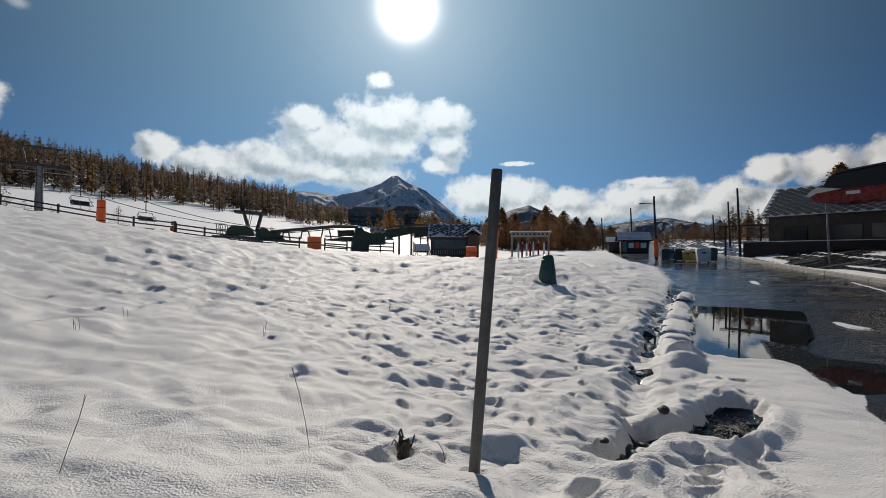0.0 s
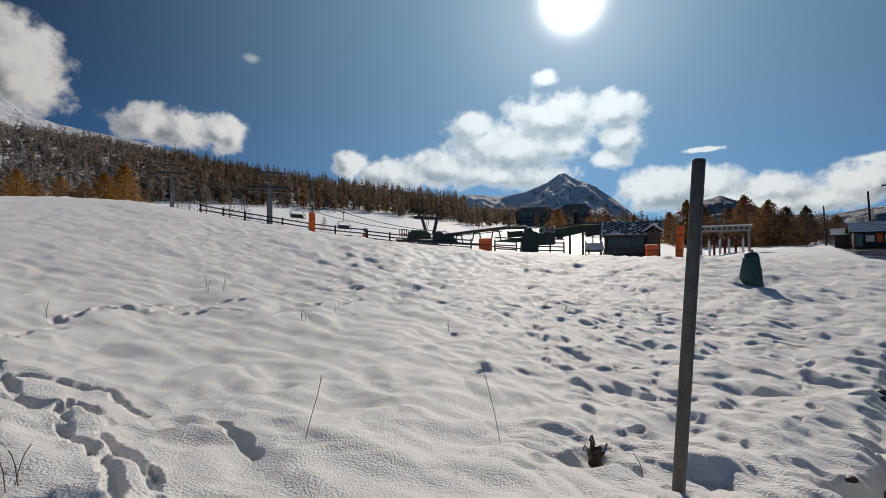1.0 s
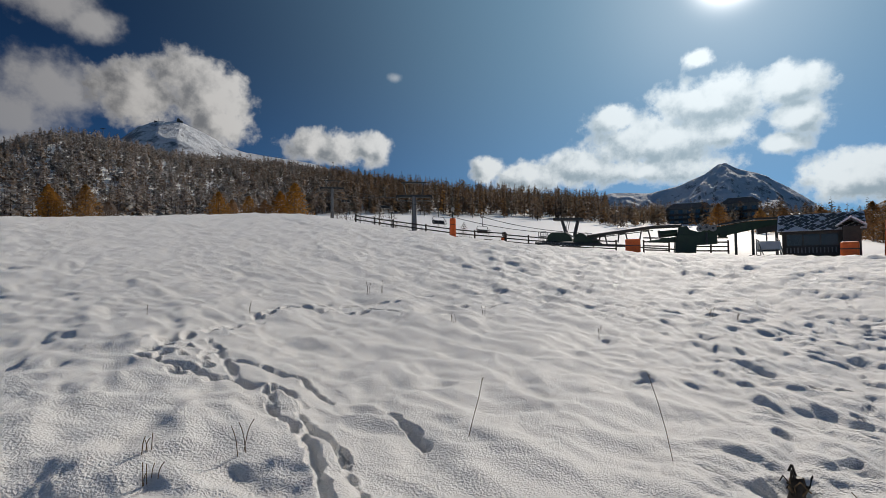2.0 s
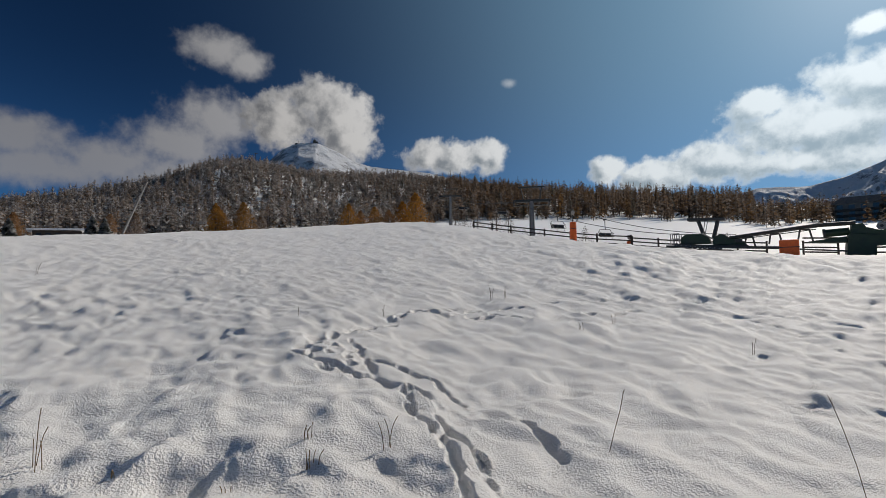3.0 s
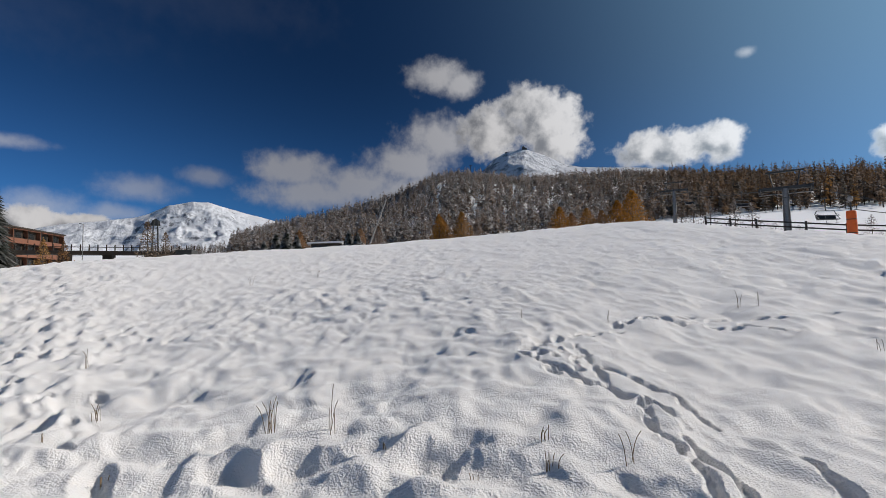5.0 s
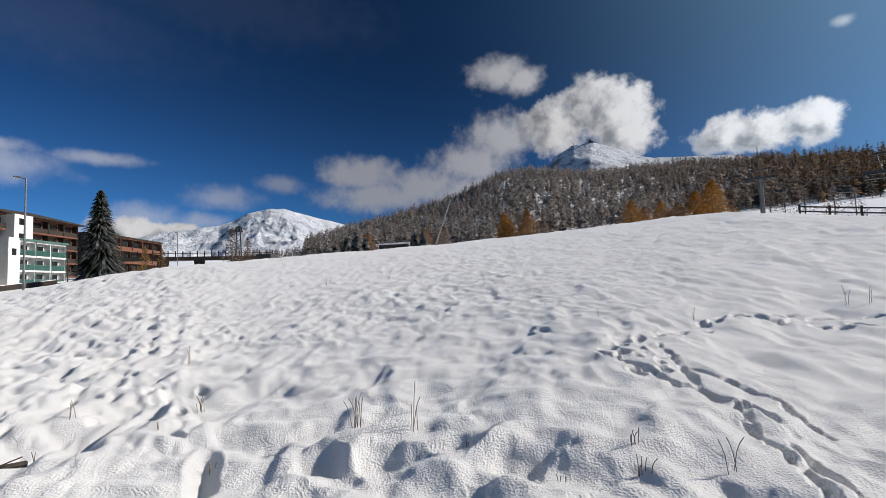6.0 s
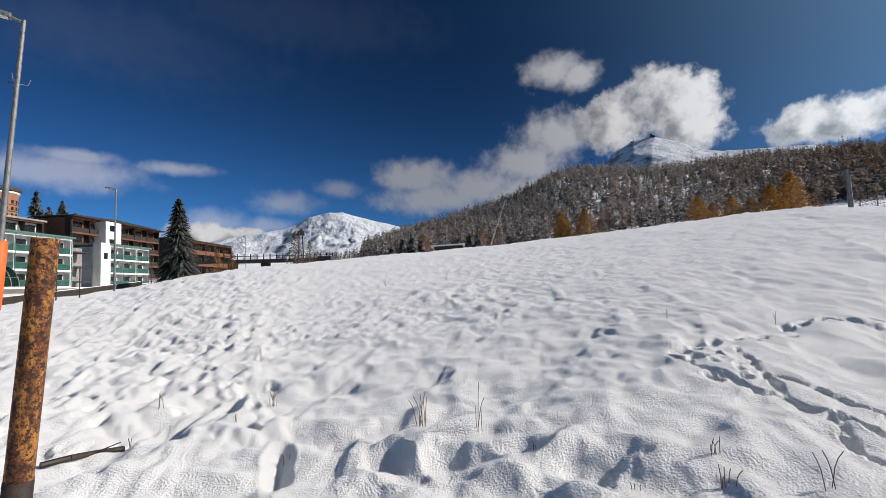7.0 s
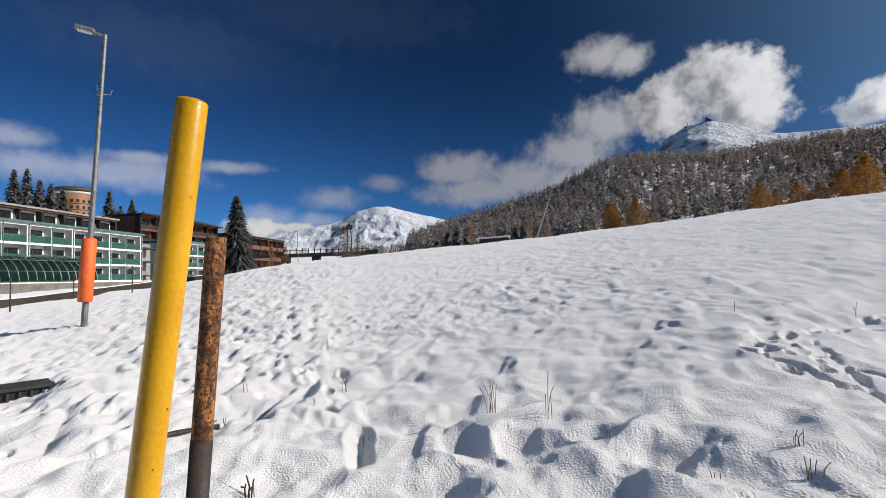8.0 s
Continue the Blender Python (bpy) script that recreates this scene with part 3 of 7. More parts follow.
def all_prints():
    """x, y, heading, half length, half width, depth of every footprint and hollow."""
    g, out = random.Random(11), []
    for line in FURROWS:
        for x, y, a in along_line(line, 0.24):
            side = g.uniform(-0.05, 0.05)
            out.append((x - side * math.sin(a), y + side * math.cos(a), a + g.uniform(-0.3, 0.3), g.uniform(0.07, 0.13), g.uniform(0.03, 0.048), g.uniform(0.05, 0.09)))
    for line in SCUFFS:
        for x, y, a in along_line(line, 0.26):
            side = g.uniform(-0.12, 0.12)
            out.append((x - side * math.sin(a), y + side * math.cos(a), a + g.uniform(-0.5, 0.5), g.uniform(0.1, 0.18), g.uniform(0.06, 0.09), g.uniform(0.07, 0.12)))
    for x, y in ((4.6, 7.08), (4.19, 6.34), (3.82, 5.63), (3.35, 5.13), (2.99, 4.46), (2.81, 4.2), (2.72, 3.86), (2.35, 4.04), (2.23, 3.82), (2.04, 3.62), (0.2, 8.1), (0.5, 6.5), (-0.05, 7.7), (0.6, 5.9)):
        out.append((x, y, g.uniform(0, 3.1), g.uniform(0.1, 0.14), g.uniform(0.075, 0.1), g.uniform(0.09, 0.13)))
    for _ in range(16):
        out.append((g.gauss(-6.35, 0.28), g.gauss(2.55, 0.26), g.uniform(0, 3.1), g.uniform(0.08, 0.14), g.uniform(0.05, 0.08), g.uniform(0.05, 0.09)))
    for n, line in enumerate(WALKS):
        big = n < 3 or n in (8, 9, 10)
        deep = 0.6 if n > 7 else 1.0
        for k, (x, y, a) in enumerate(along_line(line, 0.66 if big else 0.5)):
            side = (0.14 if k % 2 else -0.14) + g.uniform(-0.2, 0.2)
            if not big and g.random() < 0.3:
                continue
            out.append((x - side * math.sin(a), y + side * math.cos(a), a + g.uniform(-0.35, 0.35), g.uniform(0.14, 0.25) if big else g.uniform(0.1, 0.16), g.uniform(0.07, 0.11) if big else g.uniform(0.04, 0.075),
                        g.uniform(0.045, 0.085) * deep if big else g.uniform(0.025, 0.065)))
    for _ in range(70):
        az, r = radians(g.uniform(-30, 20)), g.uniform(5.5, 27)
        out.append((-r * math.sin(az), r * math.cos(az), g.uniform(0, 6.3), g.uniform(0.08, 0.16), g.uniform(0.05, 0.08), g.uniform(0.035, 0.065)))
    for _ in range(70):
        az, r = radians(g.uniform(110, 143)), g.uniform(6.0, 17)
        out.append((-r * math.sin(az), r * math.cos(az), g.uniform(0, 6.3), g.uniform(0.1, 0.18), g.uniform(0.05, 0.09), g.uniform(0.04, 0.075)))
    for _ in range(12):
        az, r = radians(g.uniform(26, 110)), 10 + 22 * g.random() ** 0.8
        out.append((-r * math.sin(az), r * math.cos(az), g.uniform(0, 6.3), g.uniform(0.08, 0.16), g.uniform(0.05, 0.08), g.uniform(0.02, 0.045)))
    return out


def snow_detail(x, y):
    """Hummocks, footprints and bare patches: height to add, and how bare the ground is."""
    r = np.hypot(x, y)
    az = np.degrees(np.arctan2(-x, y))
    field = 1 - road_mask(x, y)
    wx, wy = x + 0.22 * rolling(x * 0.9, y * 0.9, 5), y + 0.22 * rolling(x * 0.9, y * 0.9, 9)
    side = smooth(az, 45, 68)
    calm = 0.65 + 0.7 * lattice(x * 0.35, y * 0.35, 28)
    add = (0.085 * rolling(wx * 0.55, wy * 0.6, 1) + (0.118 - 0.062 * side) * rolling(wx * 1.05, wy * 1.3, 2) + (0.062 - 0.002 * side) * rolling(wx * 2.3, wy * 2.8, 3) * calm
           + (0.014 + 0.007 * side) * rolling(wx * 5.2, wy * 6.0, 4) * calm + 0.0035 * rolling(x * 13, y * 13, 6))
    pock = smooth(rolling(wx * 1.7, wy * 2.0, 44), 0.16, 0.42)
    add = add - 0.012 * pock * calm
    add = add * smooth(r, 90, 40) * (1 + 0.3 * side * smooth(r, 10, 7) + 0.35 * smooth(r, 8, 20) * smooth(az, 46, 24) - 0.15 * smooth(r, 8, 16) * smooth(az, 40, 60)) + 0.4 * (lattice(x * 0.16, y * 0.16, 7) - 0.5) * smooth(r, 8, 20) * smooth(r, 100, 40)
    add = add + 0.3 * (lattice(x * 0.45, y * 0.45, 48) - 0.5) * smooth(r, 34, 50) * smooth(r, 200, 120)
    # small wind ripples farther out
    add = add + (0.05 * np.abs(rolling(wx * 1.9, wy * 2.2, 53)) + 0.022 * rolling(wx * 4.2, wy * 4.6, 54)) * smooth(r, 8, 16) * smooth(r, 60, 40) * smooth(az, 46, 30)
    # trodden snow along the crest
    add = add + 0.07 * rolling(x * 1.4, y * 1.4, 52) * smooth(r, 23, 28) * smooth(r, 40, 33)
    # the bank that falls towards the walker, with pillows over tussocks
    edge = np.interp(az, [50, 62, 70, 76, 83, 90, 97, 104, 112], [3.5, 3.8, 4.1, 4.3, 4.6, 5.0, 5.8, 6.3, 6.8]) + 0.7 * rolling(az * 0.17, az * 0, 74)
    below = smooth(r - edge, 0.22, -0.16) * smooth(az, 46, 58) * smooth(az, 114, 100) * smooth(r, 1.4, 3.0)
    add = add + below * (-0.02 + 0.09 * smooth(rolling(wx * 1.7, wy * 1.7, 76), -0.2, 0.5))
    # the narrow ditch below the posts
    d0, s0 = polyline_distance(x, y, DITCH)
    d0 = d0 + 0.1 * rolling(x * 3, y * 3, 79)
    add = add - 0.1 * smooth(d0, 0.6, 0.05) * smooth(s0, 4.3, 2.2) * (0.7 + 0.5 * lattice(s0 * 1.1, s0 * 0, 80))
    add = add + 0.03 * smooth(np.abs(d0 - 0.62), 0.25, 0.0) * smooth(s0, 4.3, 2.2)
    # combed drifts past the ditch
    drift = smooth(az, 106, 118) * smooth(r, 4.5, 6.5) * smooth(r, 40, 22)
    along, across = 0.94 * wx + 0.34 * wy, -0.34 * wx + 0.94 * wy
    add = add + drift * (0.2 * np.abs(rolling(along * 0.9, across * 1.9, 85)) + 0.1 * np.abs(rolling(along * 2.0, across * 4.2, 86)))
    comb_d = smooth(az, 40, 60) * smooth(r, 7, 11) * smooth(r, 60, 36)
    add = add + comb_d * (0.05 * np.abs(rolling(along * 0.8, across * 2.6, 88)) + 0.03 * np.abs(rolling(along * 1.9, across * 5.5, 89)))
    # lumpy snow over tussocks beside the road
    rough = smooth(az, 26, 0) * smooth(az, -62, -50) * smooth(r, 32, 10)
    along, across = 0.8 * wx - 0.6 * wy, 0.6 * wx + 0.8 * wy
    add = add + rough * (0.15 * np.abs(rolling(along * 1.1, across * 2.4, 81)) + 0.07 * np.abs(rolling(along * 2.4, across * 4.6, 82)) + 0.012 * rolling(wx * 9, wy * 9, 34))
    apron = smooth(x - 2.9 - 0.36 * (y - 4), -0.2, 0.6) * smooth(y, 9.2, 8.0)
    add = add * (0.1 + 0.9 * field) * (1 - 0.75 * apron)
    k = int(np.searchsorted(r[:, 0], 32.0))
    sx, sy, cut = x[:k], y[:k], np.zeros_like(x[:k])
    ragged_edge = 0.035 * rolling(sx * 5, sy * 5, 83) + 0.03 * rolling(sx * 13, sy * 13, 84)
    for n, line in enumerate(FURROWS):
        d, run = polyline_distance(sx, sy, line)
        cut = np.minimum(cut, -0.08 * smooth(d + ragged_edge, 0.058, 0.02) * (0.25 + 0.75 * smooth(rolling(run * 1.7, run * 0 + n * 3.3, 85), -0.25, 0.1)))
    for line in SCUFFS:
        d, run = polyline_distance(sx, sy, line)
        cut = cut + 0.03 * smooth(d + 2 * ragged_edge, 0.2, 0.06) * smooth(rolling(sx * 7, sy * 7, 87), -0.1, 0.4)
    for px, py, a, la, lb, depth in all_prints():
        box = np.nonzero((np.abs(sx - px) < la * 2) & (np.abs(sy - py) < la * 2))
        dx, dy = sx[box] - px, sy[box] - py
        u, v = dx * math.cos(a) + dy * math.sin(a), dy * math.cos(a) - dx * math.sin(a)
        d = np.sqrt((u / la) ** 2 + (v / lb) ** 2) + 0.3 * rolling(dx * 9 + px * 9, dy * 9 + py * 7, 3)
        cut[box] = np.minimum(cut[box], -depth * smooth(d, 1.15, 0.6)) + 0.16 * depth * np.exp(-((d - 1.35) / 0.2) ** 2) * (cut[box] > -0.02)
    for px, py, a, la, lb, depth in HOLLOWS:
        la, lb = la * 1.3, lb * 1.3
        box = np.nonzero((np.abs(sx - px) < la * 2) & (np.abs(sy - py) < la * 2))
        dx, dy = sx[box] - px, sy[box] - py
        u, v = dx * math.cos(a) + dy * math.sin(a), dy * math.cos(a) - dx * math.sin(a)
        d = np.sqrt((u / la) ** 2 + (v / lb) ** 2) + 0.45 * rolling(dx * 3.5 + px * 9, dy * 3.5 + py * 7, 3) + 0.08 * rolling(dx * 12 + px, dy * 12 + py, 5)
        cut[box] = np.minimum(cut[box], -0.7 * depth * smooth(d, 1.45, -0.1)) + 0.1 * depth * np.exp(-((d - 1.35) / 0.3) ** 2)
    add[:k] += cut * (0.2 + 0.8 * field[:k])
    bare = road_mask(x, y) * (x < kerb_edge(y)) * 1.0
    terrace = (x > kerb_edge(y)) & (road_mask(x, y) > 0.5)
    bare = np.where(terrace, 0.3 + 0.62 * smooth(lattice((y + 0.33 * x) * 0.13, (x - 0.326 * y) * 1.5, 12), 0.25, 0.75), bare)
    streak = smooth(np.abs(x - 1.25 * y + 2.0 + 0.5 * lattice(x, y, 40)), 0.32, 0.1) * smooth(r, 22, 9)
    bare = np.where(terrace, bare, bare * (1 - 0.8 * streak))
    bare = bare * (1 - 0.75 * smooth(lattice((y + 0.5 * x) * 0.16, (x - 0.5 * y) * 1.7, 44), 0.82, 0.92) * smooth(r, 14, 20) * smooth(r, 42, 34))
    wobble = 0.16 * (lattice(x * 3.1, y * 3.1, 50) - 0.5) + 0.1 * (lattice(x * 9, y * 9, 51) - 0.5)
    d1, s1 = polyline_distance(x, y, GULLY[0])
    d2, s2 = polyline_distance(x, y, GULLY[1])
    wide = 0.2 + 0.1 * smooth(s1, 1.2, 1.7) + 0.1 * (lattice(s1 * 2.5, s1 * 0, 78) - 0.5)
    add = add - 0.19 * smooth(d1 + wobble, wide + 0.12, wide - 0.08) - 0.18 * smooth(d2 + wobble, 0.32, 0.1) * (0.4 + 0.6 * lattice(s2 * 0.9, s2 * 0, 3))
    bare = np.maximum(bare, 0.95 * smooth(d1 + wobble, wide + 0.02, wide - 0.06))
    bare = np.maximum(bare, 0.9 * smooth(d2 + wobble, 0.2, 0.08) * smooth(lattice(s2 * 0.9, s2 * 0, 3), 0.35, 0.6))
    d3, s3 = polyline_distance(x, y, STONES_LINE)
    lumps = lattice(s3 * 1.6, s3 * 0 + 2, 17)
    add = add + 0.18 * smooth(d3, 0.5, 0.1) * smooth(lumps, 0.25, 0.7)
    bare = bare * (1 - smooth(d3 + wobble, 0.42, 0.25) * smooth(lumps, 0.3, 0.5))
    # snow pillows that overhang the ditch
    add = add + 0.10 * smooth(np.abs(d1 - 0.42), 0.26, 0.05) * lattice(x * 1.9, y * 1.9, 61)
    hotel_road = smooth(np.abs(y + 41.0), 4.4, 3.6) * smooth(x, -5, -20)
    bare = np.maximum(bare, hotel_road * 0.9)
    return add, bare


rings = np.concatenate([np.geomspace(0.004, 1.5, 16, endpoint=False), np.geomspace(1.5, 2.5, 24, endpoint=False), np.geomspace(2.5, 14, 360, endpoint=False), np.geomspace(14, 45, 150, endpoint=False),
                        np.geomspace(45, 60, 14, endpoint=False), np.geomspace(60, 600, 70, endpoint=False), np.geomspace(600, 3900, 16)])
azimuths = np.concatenate([np.arange(-52, 148, 0.2), np.linspace(148, 308, 70, endpoint=False)])
A, R = np.meshgrid(np.radians(azimuths), rings)
GX, GY = -R * np.sin(A), R * np.cos(A)
relief_z, bare = snow_detail(GX, GY)
GZ = large_height(GX, GY) + relief_z * smooth(R, 0.5, 1.9)
nr, na = GX.shape
verts = np.stack([GX, GY, GZ], -1).reshape(-1, 3)
i, j = np.meshgrid(np.arange(nr - 1), np.arange(na), indexing="ij")
j2 = (j + 1) % na
quads = np.stack([i * na + j, i * na + j2, (i + 1) * na + j2, (i + 1) * na + j], -1).reshape(-1, 4)[:, ::-1]


def array_mesh(name, verts, faces, corners, attributes=()):
    """A mesh from arrays; all faces have the same number of corners."""
    me = bpy.data.meshes.new(name)
    me.vertices.add(len(verts))
    me.vertices.foreach_set("co", np.ascontiguousarray(verts, dtype=np.float32).ravel())
    me.loops.add(len(faces) * corners)
    me.loops.foreach_set("vertex_index", np.ascontiguousarray(faces, dtype=np.int32).ravel())
    me.polygons.add(len(faces))
    me.polygons.foreach_set("loop_start", np.arange(0, len(faces) * corners, corners, dtype=np.int32))
    for key, kind, values in attributes:
        a = me.attributes.new(key, kind, "POINT")
        a.data.foreach_set("color" if kind == "FLOAT_COLOR" else "value", np.ascontiguousarray(values, dtype=np.float32).ravel())
    me.update(calc_edges=True)
    return me


me = array_mesh("ground", verts, quads, 4, [("bare", "FLOAT", bare)])
me.shade_smooth()
me.materials.append(GROUND)
tagged(new("ground", me), "snow-covered meadow with footprints beside wet asphalt", "ground", kind="structure")


# ---------------------------------------------------------------- meltwater on the road
def water_sheet():
    ys = np.linspace(6.6, 26, 40)
    left = road_edge(ys) - 0.25
    right = left + np.interp(ys, [6.6, 9.0, 11.6, 16.4, 26], [2.2, 2.6, 4.2, 5.4, 6.5])
    bm = bmesh.new()
    rows = [[bm.verts.new((l + (q - l) * s, y, WATER_Z)) for s in (0, 0.25, 0.5, 0.75, 1)] for l, q, y in zip(left, right, ys)]
    for a, b in zip(rows, rows[1:]):
        for n in range(4):
            bm.faces.new((a[n], a[n + 1], b[n + 1], b[n]))
    me = bpy.data.meshes.new("water")
    bm.to_mesh(me)
    bm.free()
    me.materials.append(WATER)
    return tagged(new("water", me), "still dark meltwater puddle reflecting the sky", "puddle", kind="structure")


water_sheet()

# ---------------------------------------------------------------- mountains
def mountain(label, ridge, distance, depth, foot, rough_amp, seed, skin):
    """A far mountain: ridge heights by azimuth at one distance, falling to both sides with gullies and spurs."""
    ridge = sorted(ridge)
    a0, a1 = ridge[0][0], ridge[-1][0]
    u, v = np.meshgrid(np.linspace(a0, a1, 330), np.linspace(-1, 0.2, 105))
    bend = u + 2.2 * np.abs(v) ** 0.7 * (fbm(u * 0.35 + 5, v * 4.0, seed + 40, 4) - 0.5) * 2
    table = np.linspace(a0, a1, 400)
    sharp = np.interp(table, [p[0] for p in ridge], [p[1] for p in ridge])
    win = np.hanning(61) / np.hanning(61).sum()
    broad = np.convolve(np.pad(sharp, 30, mode="edge"), win, mode="valid")
    far = np.clip(np.abs(v) * 2.5, 0, 1)
    el = np.interp(bend, table, sharp) * (1 - far) + np.interp(bend, table, broad) * far
    top = distance * np.tan(np.radians(el))
    fall = np.abs(v) ** 0.9
    d = distance + v * depth
    x, y = -d * np.sin(np.radians(u)), d * np.cos(np.radians(u))
    n = fbm(x / 300, y / 300, seed, 6) - 0.5
    rid = np.abs(fbm(x / 170, y / 170, seed + 20, 6) - 0.5)
    spur = np.abs(fbm(x / 70 + 9, y / 70, seed + 30, 4) - 0.5)
    z = top * (1 - fall) + foot * fall + rough_amp * (n * 1.5 - rid * 2.0 - spur * 0.55) * np.minimum(1, fall * 4 + 0.1)
    rows, cols = u.shape
    i, j = np.meshgrid(np.arange(rows - 1), np.arange(cols - 1), indexing="ij")
    faces = np.stack([i * cols + j, (i + 1) * cols + j, (i + 1) * cols + j + 1, i * cols + j + 1], -1).reshape(-1, 4)
    me = array_mesh("mountain", np.stack([x, y, z], -1).reshape(-1, 3), faces, 4)
    me.shade_smooth()
    me.materials.append(skin)
    return tagged(new("mountain", me), label, "mountain", "mountains", "structure")


mountain("rocky pointed peak with snow in its gullies", [(27, 4), (23, 6.4), (19, 7.4), (16.6, 8.0), (12, 7.8), (9.3, 8.4), (7, 9.3), (5.7, 10.3), (5.0, 10.4),
         (3.8, 9.6), (1.5, 8.6), (-0.4, 7.2), (-4, 4)], 2200, 1000, -20, 70, 3, MOUNTAIN_ROCK)
mountain("low ridge with snow patches and haze-blue colouring", [(-5, 4), (-9, 6.2), (-11.1, 6.7), (-13, 6.0), (-16, 4.6), (-20, 4.2), (-22.3, 4.6), (-26.4, 5.0), (-28.6, 4.4),
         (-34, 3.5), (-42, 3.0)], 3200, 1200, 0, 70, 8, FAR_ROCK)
mountain("broad snow-covered summit above the woods", [(80, 8), (74, 11.8), (71.3, 13.2), (69.8, 14.6), (68.1, 15.4), (66, 15.6), (63.6, 14.6), (61.5, 13.5), (59.4, 12.9), (56, 12.6), (52.5, 12.3),
         (50, 11.6), (45, 9.8), (40, 7.5), (34, 5)], 1300, 800, 20, 30, 14, MOUNTAIN_SNOW)
mountain("rounded snow-covered mountain with blue shaded hollows", [(126, 3.0), (121, 4.6), (115.4, 6.1), (112, 6.7), (110.2, 7.0), (108.7, 7.6), (107.2, 8.4), (104.8, 9.0), (103.2, 9.0),
         (101.8, 8.6), (99, 7.9), (95.4, 7.0), (91, 5)], 2600, 1300, -20, 52, 21, MOUNTAIN_SNOW)

# ---------------------------------------------------------------- trees
rng = np.random.default_rng(4)


def blades(base, height, spread, count, tint, frost, gen, crown_from=0.12, sag=0.22, power=0.75, width=0.24, rounded=False):
    """Crowns of many tapering sprays. base: (n, 3); height, spread: (n,); count sprays a tree. Returns vertices, quads, tint and frost by vertex."""
    n = len(base)
    h = crown_from + (1 - crown_from) * gen.random((n, count)) ** 0.95
    turn = gen.random((n, count)) * 2 * np.pi
    reach = spread[:, None] * (np.sin(np.pi * np.clip(h, 0.02, 1) ** 0.5) ** 0.8 * 0.95 + 0.07 if rounded else (1 - h) ** power * 0.92 + 0.10) * (0.35 + 0.72 * gen.random((n, count)))
    zz = base[:, None, 2] + h * height[:, None]
    c, s = np.cos(turn), np.sin(turn)
    w = reach * width * (0.8 + 0.8 * gen.random((n, count))) + 0.05 * spread[:, None] * 0.5
    drop = reach * sag * (0.3 + 1.4 * gen.random((n, count)))
    tilt = (gen.random((n, count)) - 0.5) * 1.4
    lift = reach * 0.05
    px, py = base[:, None, 0], base[:, None, 1]
    root = np.stack([px + 0 * c, py + 0 * s, zz], -1)
    mx, my, mz = px + 0.55 * reach * c, py + 0.55 * reach * s, zz - 0.35 * drop + lift
    left = np.stack([mx - w * s, my + w * c, mz + w * tilt], -1)
    right = np.stack([mx + w * s, my - w * c, mz - w * tilt], -1)
    tip = np.stack([px + reach * c, py + reach * s, zz - drop], -1)
    v = np.stack([root, left, tip, right], 2).reshape(-1, 3)
    f = np.arange(len(v)).reshape(-1, 4)
    shade_v = (0.82 + 0.36 * gen.random((n, count, 1))) * np.ones((1, 1, 4))
    col = tint[:, None, None, :] * shade_v[..., None]
    col = np.concatenate([col, np.ones((*col.shape[:-1], 1))], -1).reshape(-1, 4)
    fr = (frost[:, None, None] * np.ones((1, count, 4))).reshape(-1)
    return v, f, col, fr


def tufts(height, spread, count, tone, frost, gen, crown_from):
    """A loose larch or shrub crown: small tufts scattered along boughs, uneven round the trunk."""
    h = crown_from + (1 - crown_from) * gen.random(count) ** 1.15
    bough = gen.integers(0, 46, count)
    turn = bough * 2.399 + gen.normal(0, 0.16, count)
    bough_len = (0.6 + 0.55 * gen.random(46))[bough]
    shape = np.minimum(1.0, 0.45 + 2.2 * h) * (1 - h) ** 0.75
    reach = spread * (shape * bough_len + 0.03) * gen.random(count) ** 0.5
    z = h * height - 0.12 * reach + gen.normal(0, 0.02 * height, count)
    c = np.stack([reach * np.cos(turn), reach * np.sin(turn), z], -1)
    size = height * (0.012 + 0.02 * gen.random(count))
    u = gen.normal(size=(count, 3))
    u[:, 2] *= 0.6
    u /= np.linalg.norm(u, axis=1)[:, None]
    w = np.cross(u, gen.normal(size=(count, 3)))
    w /= np.linalg.norm(w, axis=1)[:, None]
    u, w = u * size[:, None], w * (size * 0.55)[:, None]
    v = np.stack([c - u, c + w, c + u, c - w], 1).reshape(-1, 3)
    shade_v = np.repeat(0.75 + 0.5 * gen.random(count), 4)[:, None]
    col = np.concatenate([np.array(tone)[None] * shade_v, np.ones((count * 4, 1))], -1)
    return v, np.arange(count * 4).reshape(-1, 4), col, np.full(count * 4, frost)


def trunks(base, height, radius):
    n = len(base)
    a = np.array([0.0, 2.1, 4.2])
    ring = np.stack([np.cos(a), np.sin(a), 0 * a], -1)
    low = base[:, None, :] + ring[None] * radius[:, None, None] + np.array([0, 0, -0.6])
    high = base[:, None, :] + ring[None] * radius[:, None, None] * 0.15 + np.stack([0 * height, 0 * height, height], -1)[:, None, :]
    v = np.concatenate([low, high], 1).reshape(-1, 3)
    k = np.arange(n)[:, None] * 6
    f = np.stack([np.stack([k[:, 0] + p, k[:, 0] + q, k[:, 0] + 3 + q, k[:, 0] + 3 + p], -1) for p, q in ((0, 1), (1, 2), (2, 0))], 1).reshape(-1, 4)
    return v, f


